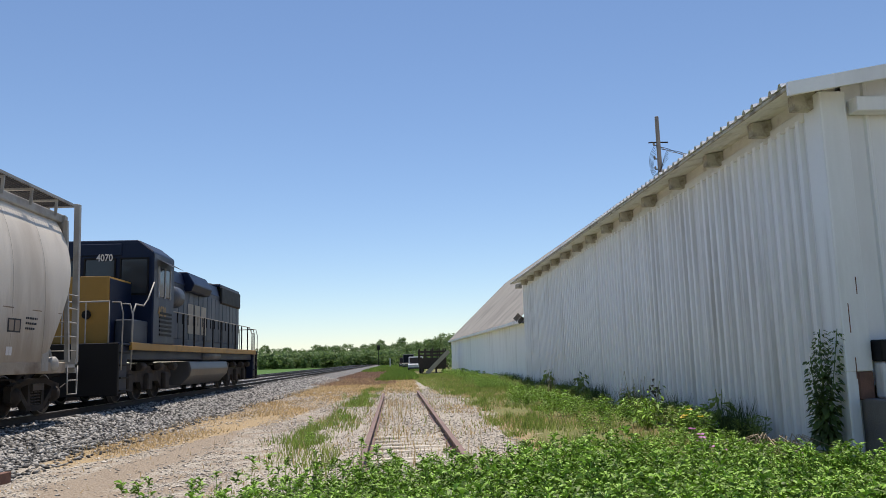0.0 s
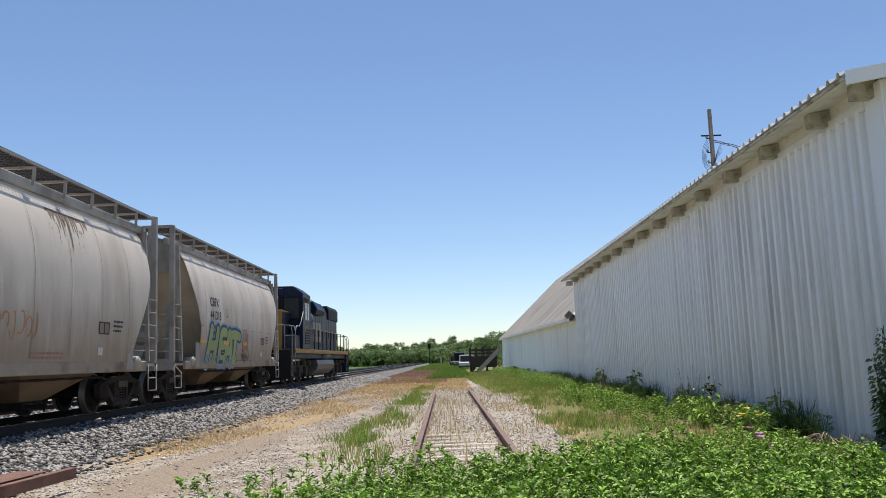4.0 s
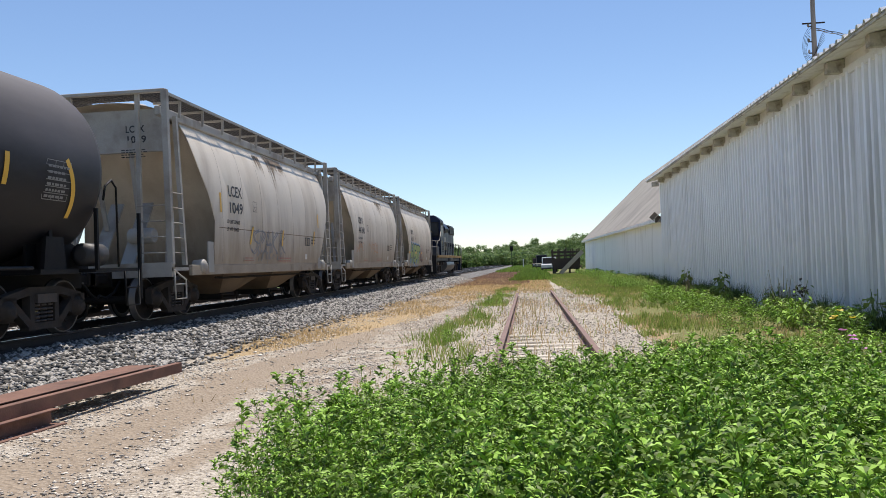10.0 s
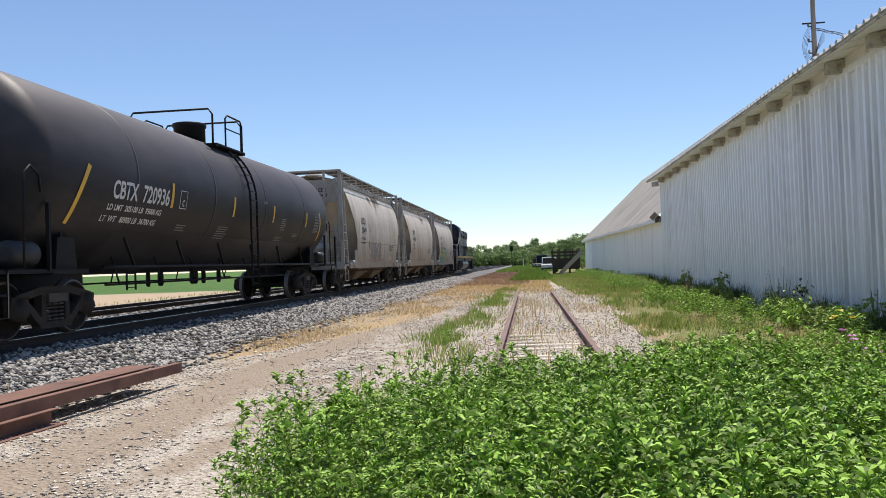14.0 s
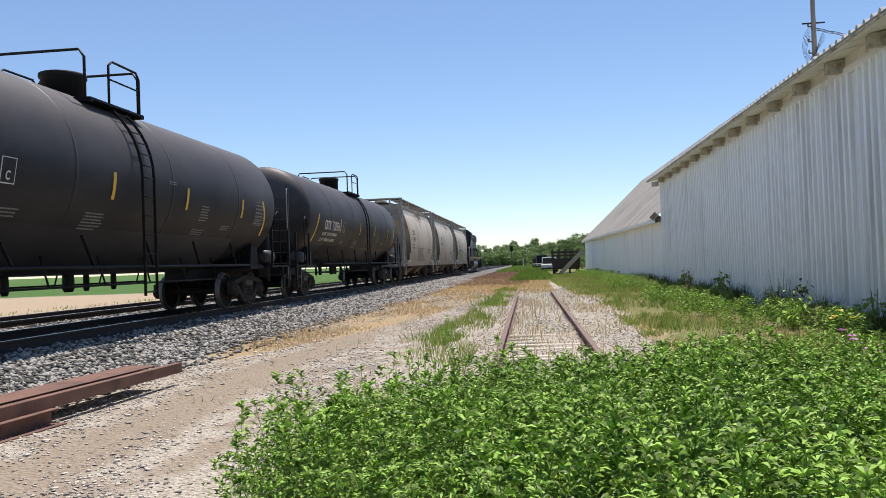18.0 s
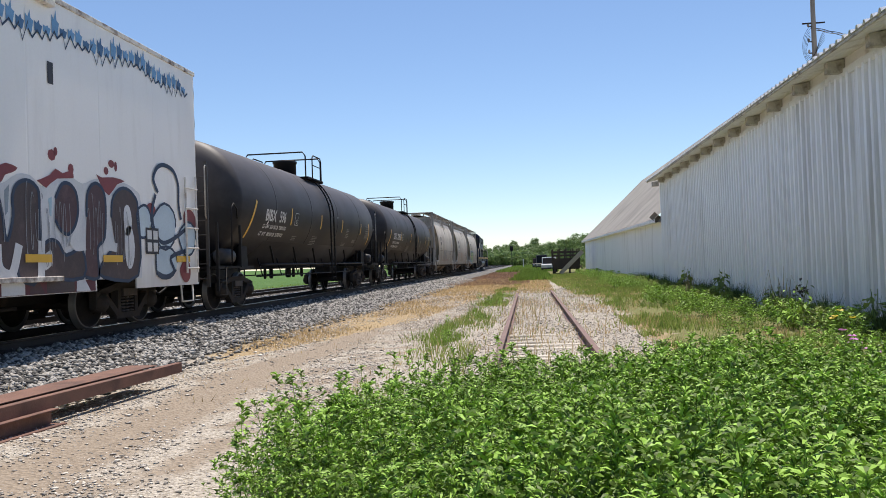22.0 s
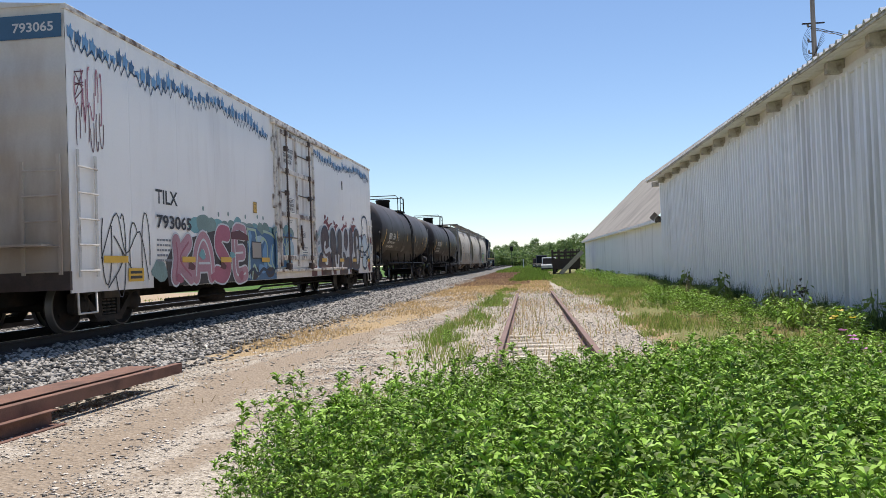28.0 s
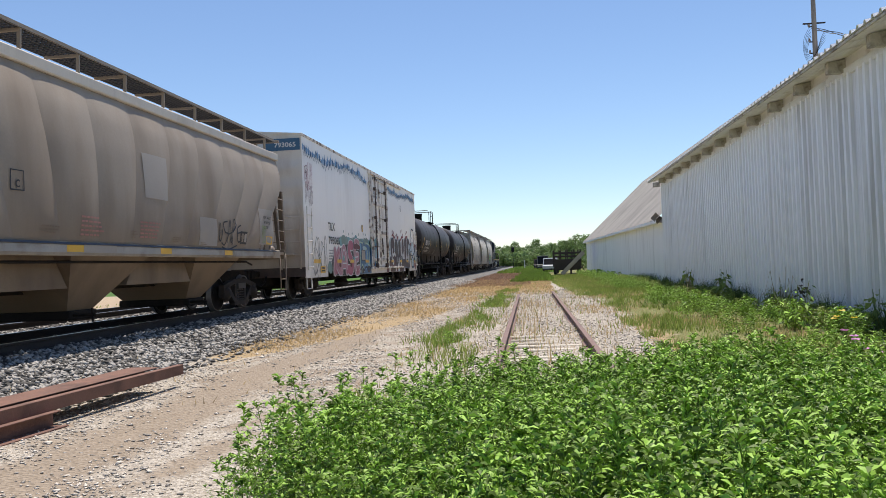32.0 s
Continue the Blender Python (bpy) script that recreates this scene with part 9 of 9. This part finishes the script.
def build_trees():
    kinds = []
    for i, (tall, spread) in enumerate(((9.0, 3.4), (10.5, 3.8), (8.0, 3.6), (11.5, 3.2))):
        t = thing("tree", "leafy green deciduous tree at the edge of a field", "tree", "trees along the horizon")
        bm = bmnew()
        rod(bm, (0, 0, -0.2), (0.1, 0, tall * 0.45), 0.22, 8, 0.13)
        rng = random.Random(i)
        for k in range(6):
            a = rng.uniform(0, 6.28)
            rod(bm, (0.08, 0, tall * rng.uniform(0.28, 0.45)), (math.cos(a) * spread * 0.6, math.sin(a) * spread * 0.6, tall * rng.uniform(0.55, 0.85)), 0.09, 6, 0.03)
        part("trunk", bm, M_BARK, t)
        v, q = tree_shape(50 + i, tall, spread, 46, 42, 0.62)
        o = cloud_mesh("crown", v, q, M_TREE, "", "", "", t)
        kinds.append(t)
    rng = random.Random(77)
    spots = []
    for a0, a1, d0, d1, n, s0, s1 in ((-10.5, -1.5, 255, 310, 46, 0.55, 0.78), (-2.5, 5.0, 280, 350, 44, 0.6, 0.85), (-0.5, 6.5, 330, 400, 24, 0.9, 1.25),
                                      (3.8, 8.0, 185, 230, 10, 0.4, 0.55)):
        for i in range(n):
            a = radians(a0 + (a1 - a0) * (i + rng.uniform(-0.3, 0.3)) / n)
            d = rng.uniform(d0, d1)
            spots.append((math.sin(a) * d, math.cos(a) * d, rng.uniform(s0, s1)))
    spots += [(5.2, 150, 0.66), (8.3, 152, 0.70), (10.2, 155, 0.62), (12.0, 165, 0.36)]
    for i, (x, y, s) in enumerate(spots):
        src = kinds[i % 4]
        if i < 4:
            src.matrix_basis = Matrix.Translation((x, y, 0)) @ Matrix.Rotation(i * 1.7, 4, "Z") @ Matrix.Scale(s, 4)
        else:
            o = copy_thing(src, Matrix.Translation((x, y, 0)) @ Matrix.Rotation(i * 1.7, 4, "Z"))
            o.scale = (s, s, s * rng.uniform(0.9, 1.1))
    # low scrub under the trees
    v, q = [], []
    shapes = [tree_shape(80 + i, 2.6, 2.0, 10, 24, 0.6) for i in range(3)]
    pts, sc = [], []
    for i in range(260):
        a = radians(rng.uniform(-10.5, 7))
        d = rng.uniform(230, 330)
        pts.append((math.sin(a) * d, math.cos(a) * d, -0.5))
        sc.append(rng.uniform(1.1, 2.0))
    for i in range(150):
        a, d = radians(-10.5 + 9.5 * i / 150), rng.uniform(228, 250)
        pts.append((math.sin(a) * d, math.cos(a) * d, -0.4))
        sc.append(rng.uniform(1.2, 1.9))
    for i in range(22):
        pts.append((rng.uniform(6, 15), rng.uniform(118, 150), -0.3))
        sc.append(rng.uniform(0.5, 1.1))
    strew("scrub", shapes, pts, sc, M_TREE, "low scrub under the far trees", "bushes", 12)


build_trees()


# ---- single plants by the warehouse ----
M_DEAD = mat("dead_stalk", (0.40, 0.32, 0.21), 0.85, 0, 0.3, 3, 30, 0.1)
# leaf green darkened to carry the shade the pokeweed stands in
M_POKE = mat("pokeweed_leaf", (0.115, 0.175, 0.045), 0.5, 0, 0.35, 1.2, 30, 0.05, by_island=0.8, sheer=0.2)
M_DEADLEAF = mat("dead_leaf", (0.09, 0.065, 0.05), 0.85, 0, 0.3, 3, 30, 0.1)
M_PETAL = mat("pink_petal", (0.62, 0.25, 0.55), 0.6, 0, 0.2, 3, 30, 0.02, sheer=0.3)
M_PETALY = mat("yellow_petal", (0.70, 0.52, 0.06), 0.6, 0, 0.2, 3, 30, 0.02, sheer=0.3)


def tall_weed(name, label, x, y, tall, leaf, nodes, material, seed, sway=0.12):
    t = thing(name, label, "plant", "", pose(x, y, 0))
    rng = np.random.default_rng(seed)
    for k in range(4):
        lean = rng.normal(0, sway, 2)
        h = tall * rng.uniform(0.65, 1.0)
        base = rng.normal(0, 0.07, 2)
        part("stem", pipe(bmnew(), [(base[0], base[1], 0), (base[0] + lean[0] * 0.5 * h, base[1] + lean[1] * 0.5 * h, h * 0.5), (base[0] + lean[0] * h, base[1] + lean[1] * h, h)], 0.006, 5), M_STEM, t)
        v, q = [], []
        for i in range(nodes):
            f = 0.15 + 0.85 * i / nodes
            a = 2.4 * i + rng.uniform(-0.4, 0.4)
            at = np.array((base[0] + lean[0] * f * h, base[1] + lean[1] * f * h, f * h))
            way = np.array((math.cos(a), math.sin(a), rng.uniform(-1.1, 0.1)))
            s = leaf * (1.15 - 0.7 * f) * rng.uniform(0.75, 1.2)
            n0 = len(v)
            v.extend(leaf_fan(rng, at + way * 0.05, way, s, s * 0.48))
            q.append((n0, n0 + 1, n0 + 2, n0 + 3))
        cloud_mesh("leaves", v, q, material, "", "", "", t)
    return t


tall_weed("pokeweed", "tall leafy pokeweed against a white corner", 6.06, 11.2, 1.95, 0.15, 190, M_POKE, 3, 0.05)
tall_weed("burdock", "dark drooping burdock beside the siding", 5.95, 26.5, 1.1, 0.42, 12, M_LEAF2, 5)
tall_weed("dock_weed", "broad dark dock weed at the wall's foot", 5.9, 14.6, 0.85, 0.42, 8, M_LEAF2, 7)
tall_weed("thistle", "pale green thistle in front of the siding", 4.9, 16.0, 1.05, 0.17, 14, M_LEAF, 9)
tall_weed("dock_weed", "broad dark dock weed at the wall's foot", 5.9, 20.5, 0.8, 0.4, 8, M_LEAF2, 11)
tall_weed("dock_weed", "broad dark dock weed at the wall's foot", 5.95, 33.0, 1.1, 0.5, 8, M_LEAF2, 13)


def dead_brush(name, label, x, y, spread, tall, n, seed, clump=False):
    t = thing(name, label, "dead plant", "", pose(x, y, 0))
    r = random.Random(seed)
    for i in range(n):
        a, b = r.uniform(0, 6.28), r.uniform(0.3, 1.0) * spread
        h = tall * r.uniform(0.3, 1.0)
        pts = [(0.25 * b * math.cos(a), 0.25 * b * math.sin(a), 0.0), (0.5 * b * math.cos(a), 0.5 * b * math.sin(a), h * 0.8), (b * math.cos(a + 0.4), b * math.sin(a + 0.4), h * (0.95 if clump else 0.35))]
        part("twig", pipe(bmnew(), pts, 0.006, 4), M_DEAD, t)
    if clump:
        v, q = [], []
        rng = np.random.default_rng(seed)
        for i in range(40):
            n0 = len(v)
            at = rng.normal(0, 0.07, 3) + np.array((0, 0, tall * 0.85))
            way = rng.normal(0, 1, 3)
            v.extend(leaf_fan(rng, at, way, 0.12, 0.07))
            q.append((n0, n0 + 1, n0 + 2, n0 + 3))
        cloud_mesh("dead_head", v, q, M_DEADLEAF, "", "", "", t)


dead_brush("brush_pile", "low heap of bleached dead stalks by the wall", 5.35, 11.3, 0.8, 0.45, 70, 4)
dead_brush("dead_thistle", "dead brown stalk with a shrivelled head", 6.0, 18.8, 0.35, 0.75, 9, 6, True)
dead_brush("dead_stalks", "thin bleached dead stalks against the siding", 5.9, 20.0, 0.7, 1.5, 14, 8)
dead_brush("dead_stalks", "thin bleached dead stalks against the siding", 5.6, 30.0, 0.6, 1.2, 12, 10)


def flower(name, label, x, y, z, material, n, seed):
    t = thing(name, label, "flower", "", pose(x, y, 0))
    part("stem", pipe(bmnew(), [(0, 0, 0), (0.02, 0.01, z * 0.6), (0, 0, z)], 0.006, 5), M_STEM, t)
    rng = np.random.default_rng(seed)
    for k in range(n):
        v, q = [], []
        c = np.array((rng.normal(0, 0.05), rng.normal(0, 0.05), z + rng.normal(0, 0.05)))
        for i in range(5):
            a = 1.257 * i
            n0 = len(v)
            v.extend(leaf_fan(rng, c, np.array((math.cos(a), math.sin(a), 0.35)), 0.05, 0.042))
            q.append((n0, n0 + 1, n0 + 2, n0 + 3))
        cloud_mesh("blossom", v, q, material, "", "", "", t)


for x, y, z, n, seed in ((3.13, 8.4, 0.62, 6, 2), (3.2, 8.3, 0.5, 5, 3)):
    flower("phlox", "pink phlox heads above the weeds", x, y, z, M_PETAL, n, seed)
flower("yellow_flower", "small yellow flower above the weeds", 3.6, 9.84, 0.74, M_PETALY, 5, 4)
# ---- what moves ----
TRAIN = ((0, -61.89), (1, -58.16), (2, -54.43), (3, -50.85), (4, -47.22), (5, -43.60), (6, -39.96), (7, -36.33), (8, -32.68), (9, -29.02),
         (10, -25.43), (11, -21.84), (12, -18.26), (13, -14.67), (14, -11.14), (15, -7.63), (16, -4.16), (17, -0.76), (18, 2.58), (19, 6.0),
         (20, 9.46), (21, 12.76), (22, 15.82), (23, 18.84), (24, 21.86), (25, 24.90), (26, 27.86), (27, 30.80), (28, 33.76), (29, 36.84),
         (30, 39.95), (31, 43.07), (32, 46.15))


def travelled(t):
    return float(np.interp(t, [a for a, b in TRAIN], [b for a, b in TRAIN]))


def motions():
    for car, along in CARS:
        walk(car, [(t, pose(XT, s + along, ZR)) for t, s in TRAIN])
    times = np.arange(0, 32.01, 32 / 240)
    for wheels, r in WHEELSETS:
        base = wheels.matrix_basis.translation.copy()
        walk(wheels, [(t, Matrix.Translation(base) @ Matrix.Rotation(-(travelled(t) + 62) / r, 4, "X")) for t in times])


motions()
